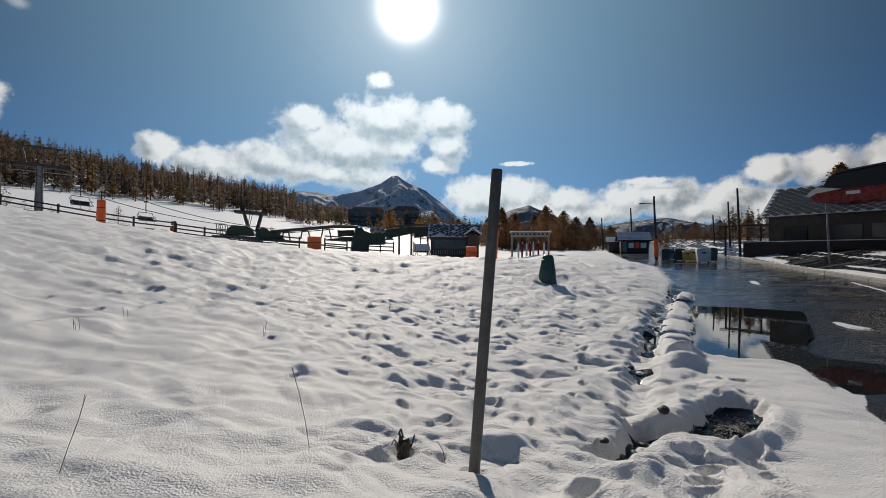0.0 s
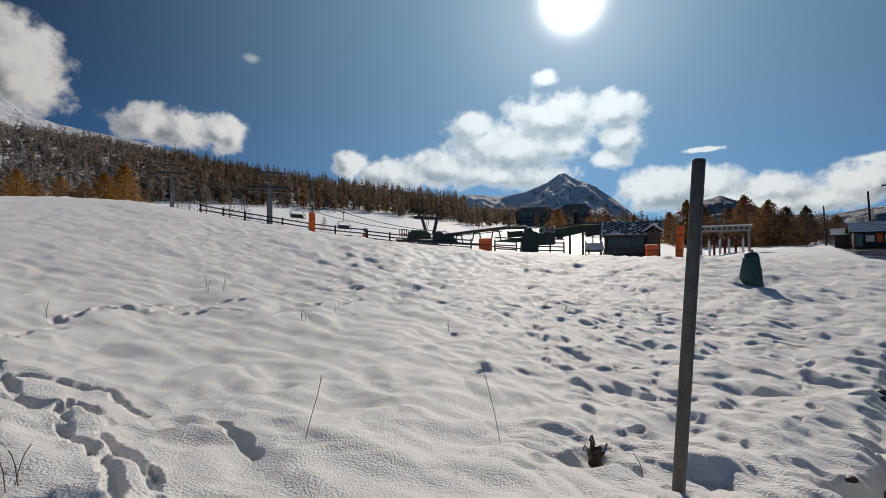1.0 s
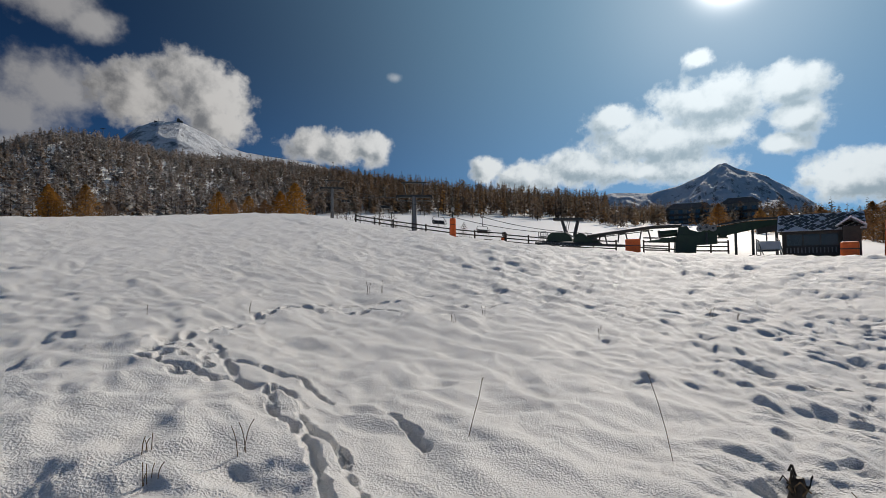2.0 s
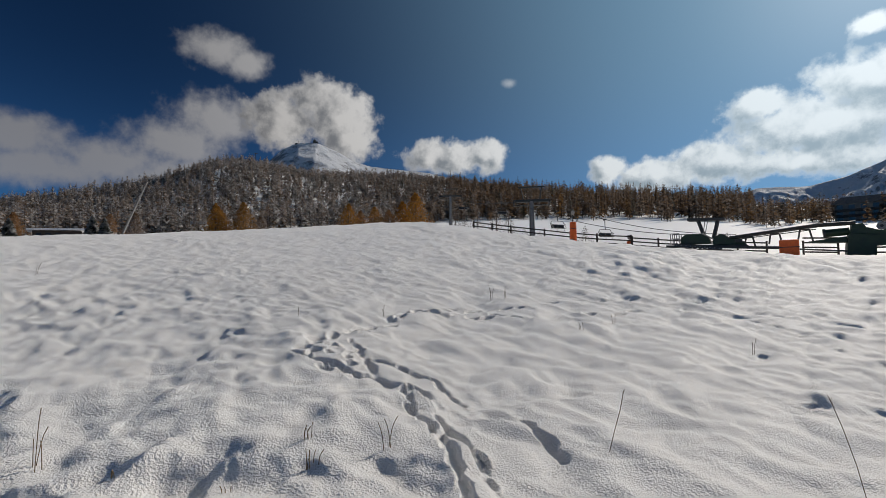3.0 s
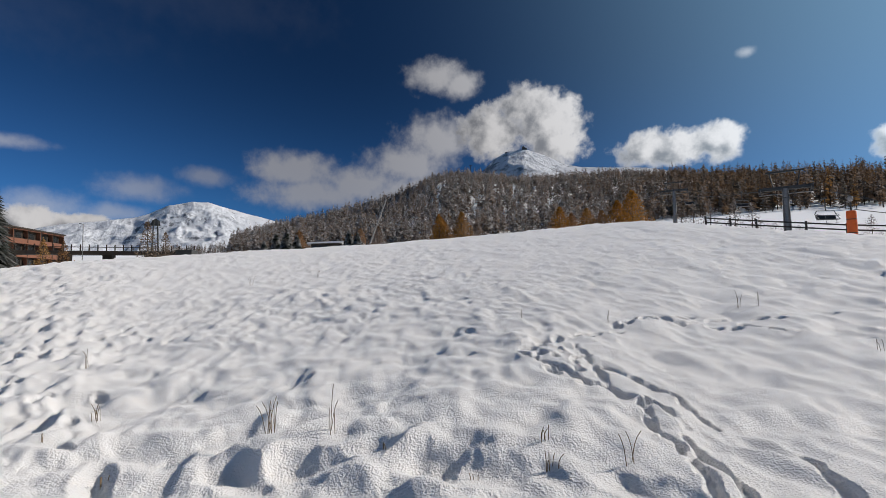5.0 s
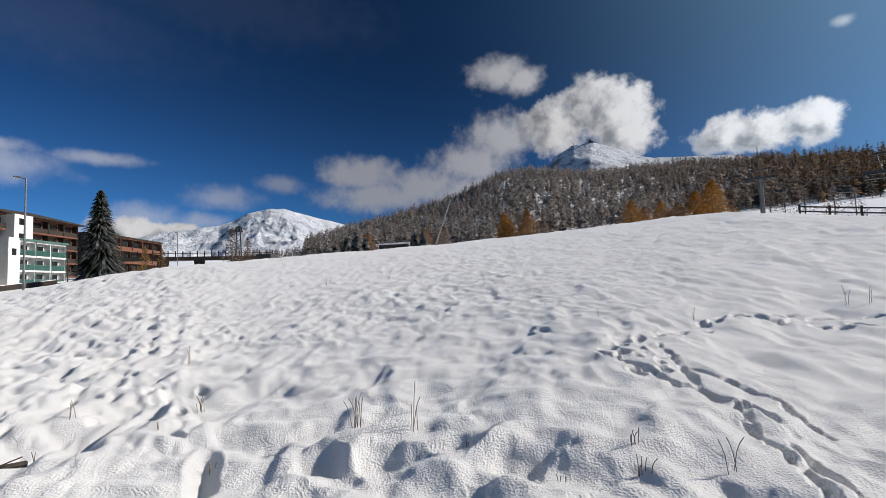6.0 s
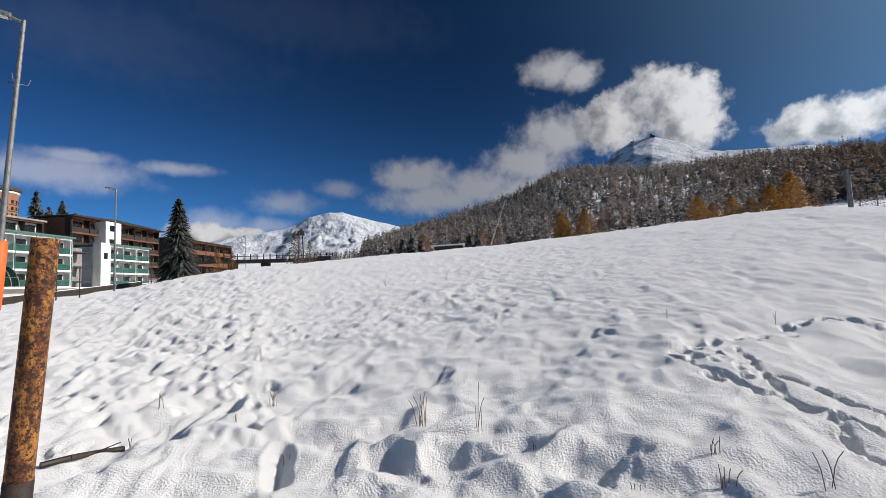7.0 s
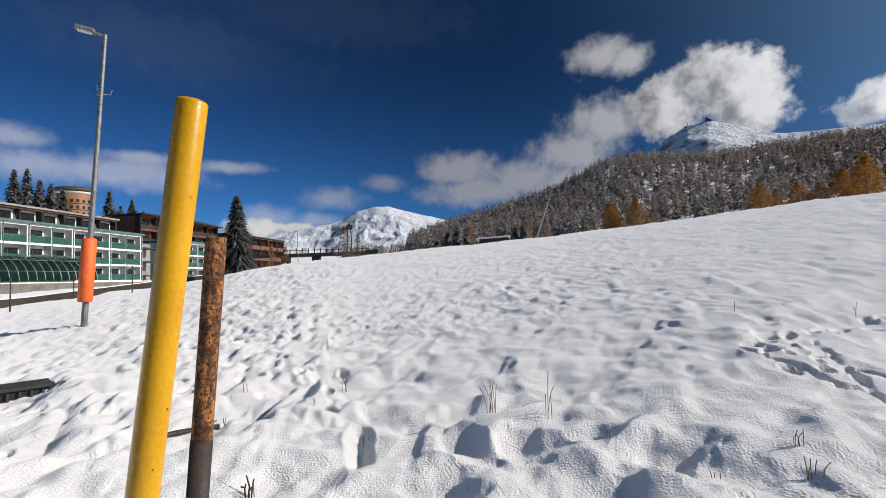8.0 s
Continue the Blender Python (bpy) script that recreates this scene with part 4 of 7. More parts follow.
def wood_mesh(name, az, r, height, spread, count, tint, frost, gen, width, bare_stem):
    x, y = -r * np.sin(np.radians(az)), r * np.cos(np.radians(az))
    base = np.stack([x, y, large_height(x, y)], -1)
    v, f, col, fr = blades(base, height, spread, count, tint, frost, gen, crown_from=bare_stem, width=width, sag=0.3)
    tv, tf = trunks(base, height * 0.94, height * 0.014)
    col = np.concatenate([col, np.tile([[0.06, 0.045, 0.035, 1.0]], (len(tv), 1))])
    fr = np.concatenate([fr, 0.05 * np.ones(len(tv))])
    me = array_mesh(name, np.concatenate([v, tv]), np.concatenate([f, tf + len(v)]), 4, [("tint", "FLOAT_COLOR", col), ("frost", "FLOAT", fr)])
    me.materials.append(FOLIAGE)
    return me


LARCH_TONES = np.array([(0.21, 0.132, 0.08), (0.235, 0.14, 0.07), (0.2, 0.138, 0.092), (0.17, 0.128, 0.092), (0.1, 0.09, 0.065), (0.29, 0.16, 0.06)])


def wood(label, az_range, r_range, number, count, weights, frost, tall, gen, width=0.34, slim=(0.21, 0.31), bare_stem=0.12):
    az = gen.uniform(*az_range, number)
    r = r_range[0] + (r_range[1] - r_range[0]) * gen.random(number) ** 0.8
    r = r + 55 * lattice(az * 0.8, az * 0, 31) * smooth(az, 52, 44)
    keep = ~((az > 65.5) & (az < 71.5) & (r > 600)) & ~((az > 84) & (az < 92) & (r > 560))
    az, r = az[keep], r[keep]
    height = gen.uniform(*tall, len(az)) * (0.6 + 0.5 * gen.random(len(az)))
    height = height * (1 - 0.5 * smooth(az, -19, -21.5) * smooth(az, -32, -30))
    tint = LARCH_TONES[gen.choice(len(LARCH_TONES), len(az), p=np.array(weights) / sum(weights))] * gen.uniform(0.75, 1.25, (len(az), 1))
    fr = np.clip(frost * smooth(az, 40, 66) + 0.12 + gen.uniform(-0.25, 0.25, len(az)), 0, 1)
    me = wood_mesh("larch_wood", az, r, height, height * gen.uniform(*slim, len(az)), count, tint, fr, gen, width, bare_stem)
    return tagged(new("larch_wood", me), label, "woods", kind="stuff")


wood("frosted larch wood covering the hillside", (41, 101), (215, 640), 5200, 46, (4, 4, 4, 3, 2, 2), 0.6, (9, 15), rng, 0.34, (0.26, 0.37))
wood("brown autumn larch wood above the piste", (17, 50), (205, 480), 1600, 72, (5, 5, 3, 3, 1, 2), 0.5, (10, 18), rng, 0.22, (0.19, 0.28), 0.12)
wood("mixed larch wood beyond the lift station", (-36, 18), (150, 330), 1900, 60, (4, 5, 3, 3, 1, 3), 0.5, (6.5, 11), rng, 0.25, (0.2, 0.3), 0.1)
wood("dense brown larch thicket beyond the road", (-37, -6.5), (92, 150), 480, 90, (5, 5, 3, 2, 0, 2), 0.1, (5, 8.5), rng, 0.2, (0.19, 0.29), 0.1)
wood("thin frosted larches at the foot of the hill", (99, 109), (200, 420), 300, 40, (3, 2, 4, 4, 2, 1), 0.5, (4.5, 7.5), rng)

# ---------------------------------------------------------------- building tools
def part(name, bm, mat, parent, label=""):
    me = bpy.data.meshes.new(name)
    bmesh.ops.recalc_face_normals(bm, faces=bm.faces)
    bm.to_mesh(me)
    bm.free()
    me.materials.append(mat)
    ob = new(name, me)
    ob.parent = parent
    return tagged(ob, label)


def thing(name, place, turn, label, category, group=""):
    ob = new(name)
    ob.matrix_world = Matrix.Translation(place) @ pose(0, 0, 0, 0, 0, turn)
    ob.empty_display_size = 0.3
    return tagged(ob, label, category, group)


def box(size, at=(0, 0, 0), bm=None, bevel=0.0, rot=(0, 0, 0)):
    """A box centred in plan on at, standing on at's height."""
    bm = bm or bmesh.new()
    m = Matrix.Translation((at[0], at[1], at[2] + size[2] / 2)) @ Euler([radians(a) for a in rot]).to_matrix().to_4x4() @ Matrix.Diagonal((*size, 1))
    r = bmesh.ops.create_cube(bm, size=1.0, matrix=m)
    if bevel:
        edges = list({e for v in r["verts"] for e in v.link_edges})
        bmesh.ops.bevel(bm, geom=edges, offset=bevel, segments=2, affect="EDGES", profile=0.6)
    return bm


def rod(p0, p1, r0, r1=None, bm=None, seg=12, caps=True):
    """A tapered round bar from p0 to p1."""
    bm = bm or bmesh.new()
    p0, p1 = Vector(p0), Vector(p1)
    m = Matrix.Translation((p0 + p1) / 2) @ (p1 - p0).to_track_quat("Z", "Y").to_matrix().to_4x4()
    bmesh.ops.create_cone(bm, cap_ends=caps, segments=seg, radius1=r0, radius2=r0 if r1 is None else r1, depth=(p1 - p0).length, matrix=m)
    return bm


def tube(pts, radius, bm=None, seg=8):
    bm = bm or bmesh.new()
    for a, b in zip(pts, pts[1:]):
        rod(a, b, radius, radius, bm, seg)
    return bm


def lathe(profile, seg=24, bm=None, wobble=0.0, seed=0):
    """A turned body from (radius, height) pairs, closed at both ends."""
    bm, g = bm or bmesh.new(), random.Random(seed)
    rows = []
    for r, z in profile:
        rows.append([bm.verts.new((r * math.cos(2 * math.pi * k / seg) * (1 + wobble * g.uniform(-1, 1)), r * math.sin(2 * math.pi * k / seg) * (1 + wobble * g.uniform(-1, 1)), z)) for k in range(seg)])
    for a, b in zip(rows, rows[1:]):
        for k in range(seg):
            bm.faces.new((a[k], a[(k + 1) % seg], b[(k + 1) % seg], b[k]))
    bm.faces.new(rows[0][::-1])
    bm.faces.new(rows[-1])
    for f in bm.faces:
        f.smooth = len(f.verts) == 4
    return bm


def prism(outline, depth, bm=None, axis="y"):
    """An outline in (x, z) carried along y from 0 to depth."""
    bm = bm or bmesh.new()
    a = [bm.verts.new((x, 0, z)) for x, z in outline]
    b = [bm.verts.new((x, depth, z)) for x, z in outline]
    n = len(outline)
    bm.faces.new(a)
    bm.faces.new(b[::-1])
    for k in range(n):
        bm.faces.new((a[k], b[k], b[(k + 1) % n], a[(k + 1) % n]))
    return bm


def tree(name, az, d, height, spread, tone, frost, label, category, seed, count=420, sag=0.25, power=0.8, crown_from=0.08, group="", width=0.2, lift=0.0, rounded=False):
    """A single conifer: tapered trunk with limbs, and a crown of small sprays."""
    g = np.random.default_rng(seed)
    place = spot(az, d)
    place.z += lift
    t = thing(name, place, seed * 37.0, label, category, group)
    bm = rod((0, 0, -0.4), (0, 0, height * 0.96), height * 0.022, height * 0.003, seg=8)
    for k in range(26):
        h = crown_from + (0.92 - crown_from) * k / 26
        a, reach = g.random() * 6.28, spread * ((1 - h) ** power) * 0.8
        rod((0, 0, h * height), (reach * math.cos(a), reach * math.sin(a), h * height - reach * sag * 0.6), height * 0.004, height * 0.001, bm, 4)
    part("trunk", bm, BARK, t)
    one = np.zeros((1, 3))
    v, f, col, fr = tufts(height, spread, count, tone, frost, g, crown_from) if rounded else blades(one, np.array([height]), np.array([spread]), count, np.array([tone]), np.array([frost]), g, crown_from, sag, power, width, rounded)
    me = array_mesh("crown", v, f, 4, [("tint", "FLOAT_COLOR", col), ("frost", "FLOAT", fr)])
    me.materials.append(FOLIAGE)
    ob = new("crown", me)
    ob.parent = t
    return t

# ---------------------------------------------------------------- posts beside the walker
def pipe(name, base, top, radius, wall, mat, parent, rim=True):
    """An open pipe with a rounded rim and an inner wall."""
    base, top = Vector(base), Vector(top)
    n = (top - base).length
    prof = [(radius, 0), (radius, n * 0.3), (radius, n * 0.7), (radius, n - 0.006), (radius - wall * 0.4, n), (radius - wall, n - 0.003), (radius - wall, n - 0.15)]
    bm = bmesh.new()
    rows = [[bm.verts.new((r * math.cos(2 * math.pi * k / 32), r * math.sin(2 * math.pi * k / 32), z)) for k in range(32)] for r, z in prof]
    for a, b in zip(rows, rows[1:]):
        for k in range(32):
            f = bm.faces.new((a[k], a[(k + 1) % 32], b[(k + 1) % 32], b[k]))
            f.smooth = True
    bm.faces.new(rows[0][::-1])
    bm.faces.new(rows[-1])
    m = Matrix.Translation(base - parent.matrix_world.translation) @ (top - base).to_track_quat("Z", "Y").to_matrix().to_4x4()
    bmesh.ops.transform(bm, matrix=m, verts=bm.verts)
    return part(name, bm, mat, parent)


post = thing("marker_post", (0.27, 3.98, -0.45), 0, "leaning grey galvanised steel marker post in the snow", "post")
pipe("tube", (0.27, 3.98, -0.45), (0.476, 4.035, 2.419), 0.048, 0.006, STEEL_GREY, post)
bm = bmesh.new()
for k in range(7):
    a = k * 0.9
    rod((0.05 * math.cos(a), 0.05 * math.sin(a), 0.12), (0.13 * math.cos(a + 0.5), 0.13 * math.sin(a + 0.5), 0.24 + 0.02 * (k % 3)), 0.006, 0.002, bm, 5)
part("dead_grass", bm, STALK, post, "dead grass round the foot")

yellow = thing("yellow_post", (-1.462, -1.9, -0.15), 0, "yellow painted steel post with chipped paint", "post")
pipe("tube", (-1.462, -1.9, -0.15), (-1.437, -1.564, 2.105), 0.0372, 0.004, YELLOW, yellow)
bm = lathe([(0.031, 0.0), (0.033, 0.012), (0.028, 0.016)], 24)
bmesh.ops.transform(bm, matrix=Matrix.Translation(Vector((-1.437, -1.564, 2.092)) - Vector((-1.462, -1.9, -0.15))) @ Vector((0.025, 0.336, 2.255)).to_track_quat("Z", "Y").to_matrix().to_4x4(), verts=bm.verts)
part("cap", bm, YELLOW, yellow)
g = random.Random(5)
axis_y = Vector((0.025, 0.336, 2.255)).normalized()
for k in range(22):
    h, a = g.uniform(0.9, 2.2), g.uniform(0, 6.28)
    out = Vector((math.cos(a), math.sin(a), 0))
    c = axis_y * h + out * 0.0372
    part("paint_chip", rod(c - out * 0.002, c + out * 0.0006, g.uniform(0.002, 0.005), None, seg=6), RUST, yellow)

rust = thing("rusty_post", (-1.928, -1.988, -0.15), 0, "rusted steel pipe post with a dark lower length", "post")
pipe("tube", (-1.928, -1.988, -0.15), (-1.921, -1.812, 1.814), 0.0348, 0.0045, RUST, rust)
axis_r = Vector((0.007, 0.176, 1.964))
bm = rod(Vector((0, 0, 0)), axis_r * 0.64, 0.0364, 0.0364, seg=32)
for f in bm.faces:
    f.smooth = len(f.verts) == 4
part("lower_sleeve", bm, RUST_DARK, rust, "dark painted lower length")


# ---------------------------------------------------------------- stalks, stump, drain, branch
def ground_spot(x, y):
    """A place on the snow with its hummocks."""
    i = int(np.argmin((GX - x) ** 2 + (GY - y) ** 2))
    return Vector((x, y, float(GZ.ravel()[i])))


def grass_tuft(x, y, stems, tall, seed, label="dry brown grass stalks poking through the snow"):
    g = random.Random(seed)
    t = thing("grass_tuft", ground_spot(x, y), 0, label, "dry grass", "dry grass in the snow")
    for k in range(stems):
        a, h, lean = g.uniform(0, 6.28), tall * g.uniform(0.45, 1.0), g.uniform(0.08, 0.45)
        dx, dy = math.cos(a) * h * lean, math.sin(a) * h * lean
        o = (g.uniform(-0.04, 0.04), g.uniform(-0.04, 0.04))
        bm = tube([(o[0], o[1], -0.06), (o[0] + dx * 0.4, o[1] + dy * 0.4, h * 0.55), (o[0] + dx * 0.75, o[1] + dy * 0.6, h * 0.8), (o[0] + dx * 1.2, o[1] + dy * 0.9, h)], 0.003, seg=5)
        part("stalk", bm, STALK, t)
    return t


for n, (x, y, stems, tall) in enumerate([(-6.6, -2.95, 7, 0.22), (-5.2, -0.95, 8, 0.3), (-5.05, -0.4, 4, 0.45), (-3.64, 1.74, 3, 0.24), (-8.4, 2.9, 2, 0.22), (-7.95, 4.35, 2, 0.22),
                                         (-8.5, 7.8, 3, 0.35), (-8.4, 8.15, 2, 0.3), (-5.85, 7.6, 3, 0.25), (-16.6, -2.9, 3, 0.35), (-17.0, -0.85, 2, 0.4), (-1.87, 12.85, 4, 0.28),
                                         (-1.3, 12.6, 3, 0.25), (0.06, 4.2, 1, 0.3), (-5.94, -3.08, 2, 0.1), (-4.98, -2.18, 3, 0.08), (-4.42, 0.03, 3, 0.07), (-3.7, 1.15, 5, 0.16), (-3.9, 0.62, 3, 0.06), (-9.0, -4.1, 3, 0.3), (-6.4, -4.3, 3, 0.28), (-5.3, -3.9, 3, 0.2), (-4.05, 1.25, 5, 0.13),
                                         (-5.9, 8.9, 2, 0.3), (-3.4, 9.2, 2, 0.3)]):
    grass_tuft(x, y, stems, tall, 50 + n)


def long_stalk(base, top, seed):
    base, top = Vector(base), Vector(top)
    t = thing("long_stalk", base, 0, "single long dry grass stalk standing in the snow", "dry grass", "long stalks")
    d = top - base
    part("stem", tube([(0, 0, -0.05), d * 0.35 + Vector((0.01, 0, 0)), d * 0.7 + Vector((0.012, 0, 0)), d], 0.0027, seg=5), STALK, t)
    bm = bmesh.new()
    for k in range(4):
        rod(d * (0.93 + 0.02 * k), d * (0.95 + 0.02 * k) + Vector((0.012 * (-1) ** k, 0, 0.02)), 0.002, 0.001, bm, 4)
    part("seed_head", bm, STALK, t)


long_stalk(ground_spot(-1.18, 4.3), (-1.42, 4.5, 0.58), 1)
long_stalk(ground_spot(-2.64, 3.26), (-2.56, 3.4, 0.62), 2)

s = ground_spot(-0.33, 4.3)
stump = thing("withered_plant", s, 0, "dark withered plant stump half buried in snow", "dead plant")
part("stem", lathe([(0.05, -0.1), (0.06, 0.0), (0.045, 0.08), (0.05, 0.13), (0.03, 0.19)], 12, wobble=0.25, seed=3), WOOD_DARK, stump)
g = random.Random(9)
for k in range(16):
    a, h, out = g.uniform(0, 6.28), g.uniform(0.1, 0.3), g.uniform(0.03, 0.12)
    part("dead_leaf", tube([(0.02 * math.cos(a), 0.02 * math.sin(a), 0.02), (out * 0.7 * math.cos(a), out * 0.7 * math.sin(a), h * 0.7), (out * math.cos(a + 0.5), out * math.sin(a + 0.5), h), (out * 1.3 * math.cos(a + 0.8), out * 1.3 * math.sin(a + 0.8), h * 0.8)],
                           g.uniform(0.004, 0.009), seg=5), WOOD_DARK if k % 3 else STALK, stump)

s = ground_spot(-3.84, -2.8)
stub = thing("withered_plant", s, 40, "small dark broken plant stub in the snow", "dead plant")
for k in range(5):
    a = k * 1.3
    part("dead_leaf", tube([(0.02 * math.cos(a), 0.02 * math.sin(a), -0.05), (0.03 * math.cos(a), 0.03 * math.sin(a), 0.08), (0.05 * math.cos(a + 0.6), 0.05 * math.sin(a + 0.6), 0.1 + 0.03 * (k % 3))], 0.006, seg=6), WOOD_DARK, stub)
part("dead_leaf", tube([(0.03, 0, 0.05), (0.1, 0.02, 0.14), (0.07, 0.03, 0.03)], 0.004, seg=5), STALK, stub)

b0, b1 = ground_spot(-4.72, -4.3), ground_spot(-5.35, -4.0)
branch = thing("fallen_branch", b0, 0, "dark wet branch lying in the snow", "branch")
d = b1 - b0
part("limb", tube([(0, 0, 0.03), d * 0.3 + Vector((0, 0.02, 0.05)), d * 0.65 + Vector((0.0, -0.02, 0.045)), d + Vector((0, 0, 0.04))], 0.028, seg=8), WOOD_DARK, branch)
part("twig", tube([d * 0.6 + Vector((0, 0, 0.05)), d * 0.9 + Vector((0.08, 0.1, 0.14))], 0.006, seg=5), WOOD_DARK, branch)

# concrete culvert mouth with its grating
c = Vector((-6.22, -7.95, 0.14))
culvert = thing("culvert_grate", c, 140, "dark iron drain grate set in the snow bank", "drain")
# solid black block stands in for the unlit inside of the opening
part("frame", prism([(-0.85, -0.5), (0.62, -0.5), (0.62, 0.1), (-0.85, 0.1)], 0.3), BLACK_PLASTIC, culvert)
for k in range(11):
    part("bar", box((0.03, 0.04, 0.56), (-0.75 + 0.13 * k, -0.03, -0.48)), STEEL_DARK, culvert)
part("lid", box((1.6, 0.5, 0.05), (-0.12, 0.2, 0.1), bevel=0.01), STEEL_DARK, culvert)
for k in range(5):
    part("lid_rib", box((1.5, 0.03, 0.02), (-0.12, 0.02 + 0.09 * k, 0.15)), STEEL_DARK, culvert)

# ---------------------------------------------------------------- stones and gravel of the ditch
def stone_mesh(seed, rx, ry, rz):
    bm, g = bmesh.new(), random.Random(seed)
    bmesh.ops.create_icosphere(bm, subdivisions=2, radius=1.0)
    for v in bm.verts:
        n = noise.noise(v.co * 1.3 + Vector((seed * 3.1, 0, 0))) * 0.35
        v.co = Vector((v.co.x * rx, v.co.y * ry, v.co.z * rz)) * (1 + n)
    for f in bm.faces:
        f.smooth = True
    return bm


g = random.Random(21)
for k in range(34):
    line = GULLY[0] if k < 16 else GULLY[1]
    q = g.choice(along_line(line, 0.15)) if k < 16 else g.choice(along_line(line, 0.4))
    x, y = q[0] + g.uniform(-0.3, 0.3), q[1] + g.uniform(-0.25, 0.25)
    s = g.uniform(0.02, 0.05) * (1.0 if k < 16 else 1.8)
    t = thing("ditch_stone", ground_spot(x, y) + Vector((0, 0, s * 0.2)), g.uniform(0, 360), "dark wet stone lying in the ditch", "stone", "ditch stones")
    part("rock", stone_mesh(k, s * g.uniform(0.9, 1.5), s * g.uniform(0.8, 1.2), s * g.uniform(0.5, 0.8)), STONE_DARK, t)
    if g.random() < 0.45 and k >= 16:
        bm = stone_mesh(k + 60, s * 1.2, s * 1.1, s * 0.4)
        bmesh.ops.translate(bm, vec=(0, 0, s * 0.5), verts=bm.verts)
        for f in bm.faces:
            f.smooth = True
        part("snow_cap", bm, SNOW, t, "rounded snow cap")


def gravel():
    g = np.random.default_rng(3)
    pts = along_line(GULLY[0][2:], 0.05)
    n = 1500
    base = np.array([(p[0], p[1]) for p in pts])[g.integers(0, len(pts), n)] + g.normal(0, 0.13, (n, 2))
    k = int(np.searchsorted(rings, 9.0))
    fx, fy, fz, fb = GX[:k].ravel(), GY[:k].ravel(), GZ[:k].ravel(), bare[:k].ravel()
    near = (fx > 1) & (fx < 4.5) & (fy > 4) & (fy < 6.6)
    fx, fy, fz, fb = fx[near], fy[near], fz[near], fb[near]
    verts_l, faces_l = [], []
    shape = np.array([(1, 0, 0), (-0.5, 0.87, 0), (-0.5, -0.87, 0), (0, 0, 0.8), (0, 0, -0.5)])
    tri = np.array([(0, 1, 3), (1, 2, 3), (2, 0, 3), (1, 0, 4), (2, 1, 4), (0, 2, 4)])
    for x, y in base:
        i = int(np.argmin((fx - x) ** 2 + (fy - y) ** 2))
        if fb[i] < 0.5:
            continue
        s, a = g.uniform(0.006, 0.02), g.uniform(0, 6.28)
        c = shape * s * g.uniform(0.7, 1.3, (5, 1))
        rot_c = np.stack([c[:, 0] * np.cos(a) - c[:, 1] * np.sin(a), c[:, 0] * np.sin(a) + c[:, 1] * np.cos(a), c[:, 2]], -1)
        faces_l.append(tri + 5 * len(verts_l))
        verts_l.append(rot_c + (x, y, fz[i] + s * 0.3))
    me = array_mesh("gravel", np.concatenate(verts_l), np.concatenate(faces_l), 3)
    me.materials.append(CONCRETE)
    tagged(new("gravel", me), "loose grey gravel in the bottom of the ditch", "gravel", kind="stuff")


gravel()

# ---------------------------------------------------------------- chairlift, fence and hut
def fence_line(points, label, rails=3, height=1.3, step=2.4):
    """A post-and-rail fence over places on the ground."""
    pts = [Vector(p) for p in points]
    t = thing("rail_fence", pts[0], 0, label, "fence", "piste fences")
    posts = []
    for a, b in zip(pts, pts[1:]):
        n = max(1, round((b - a).length / step))
        posts += [a.lerp(b, k / n) for k in range(n)]
    posts.append(pts[-1])
    posts = [Vector((p.x, p.y, height_at(p.x, p.y))) - pts[0] for p in posts]
    for p in posts:
        part("post", box((0.13, 0.13, height + 0.42), p - Vector((0, 0, 0.3)), bevel=0.012), WOOD_DARK, t)
    for a, b in zip(posts, posts[1:]):
        for k in range(rails):
            h = Vector((0, 0, height * (0.34 + 0.31 * k)))
            q0, q1 = a + h, b + h
            bm = bmesh.new()
            m = Matrix.Translation((q0 + q1) / 2) @ (q1 - q0).to_track_quat("X", "Z").to_matrix().to_4x4() @ Matrix.Diagonal(((q1 - q0).length * 1.02, 0.05, 0.12, 1))
            bmesh.ops.create_cube(bm, size=1, matrix=m)
            part("rail", bm, WOOD_DARK, t)
    return t


fence_line([spot(a, 50) for a in (47.5, 43, 39, 36, 33, 29.3)], "dark wooden post-and-rail fence along the piste")
fence_line([spot(a, 49) for a in (29.2, 26.5, 23, 19, 16.5)], "dark wooden post-and-rail fence below the lift", 3, 1.15)
fence_line([spot(a, 47) for a in (13.6, 11.0)], "short wooden rail fence beside the lift pedestal", 4, 1.2, 1.6)
fence_line([spot(a, 46) for a in (8.8, 7.0, 5.4)], "short wooden rail fence behind the lift pedestal", 4, 1.2, 1.6)


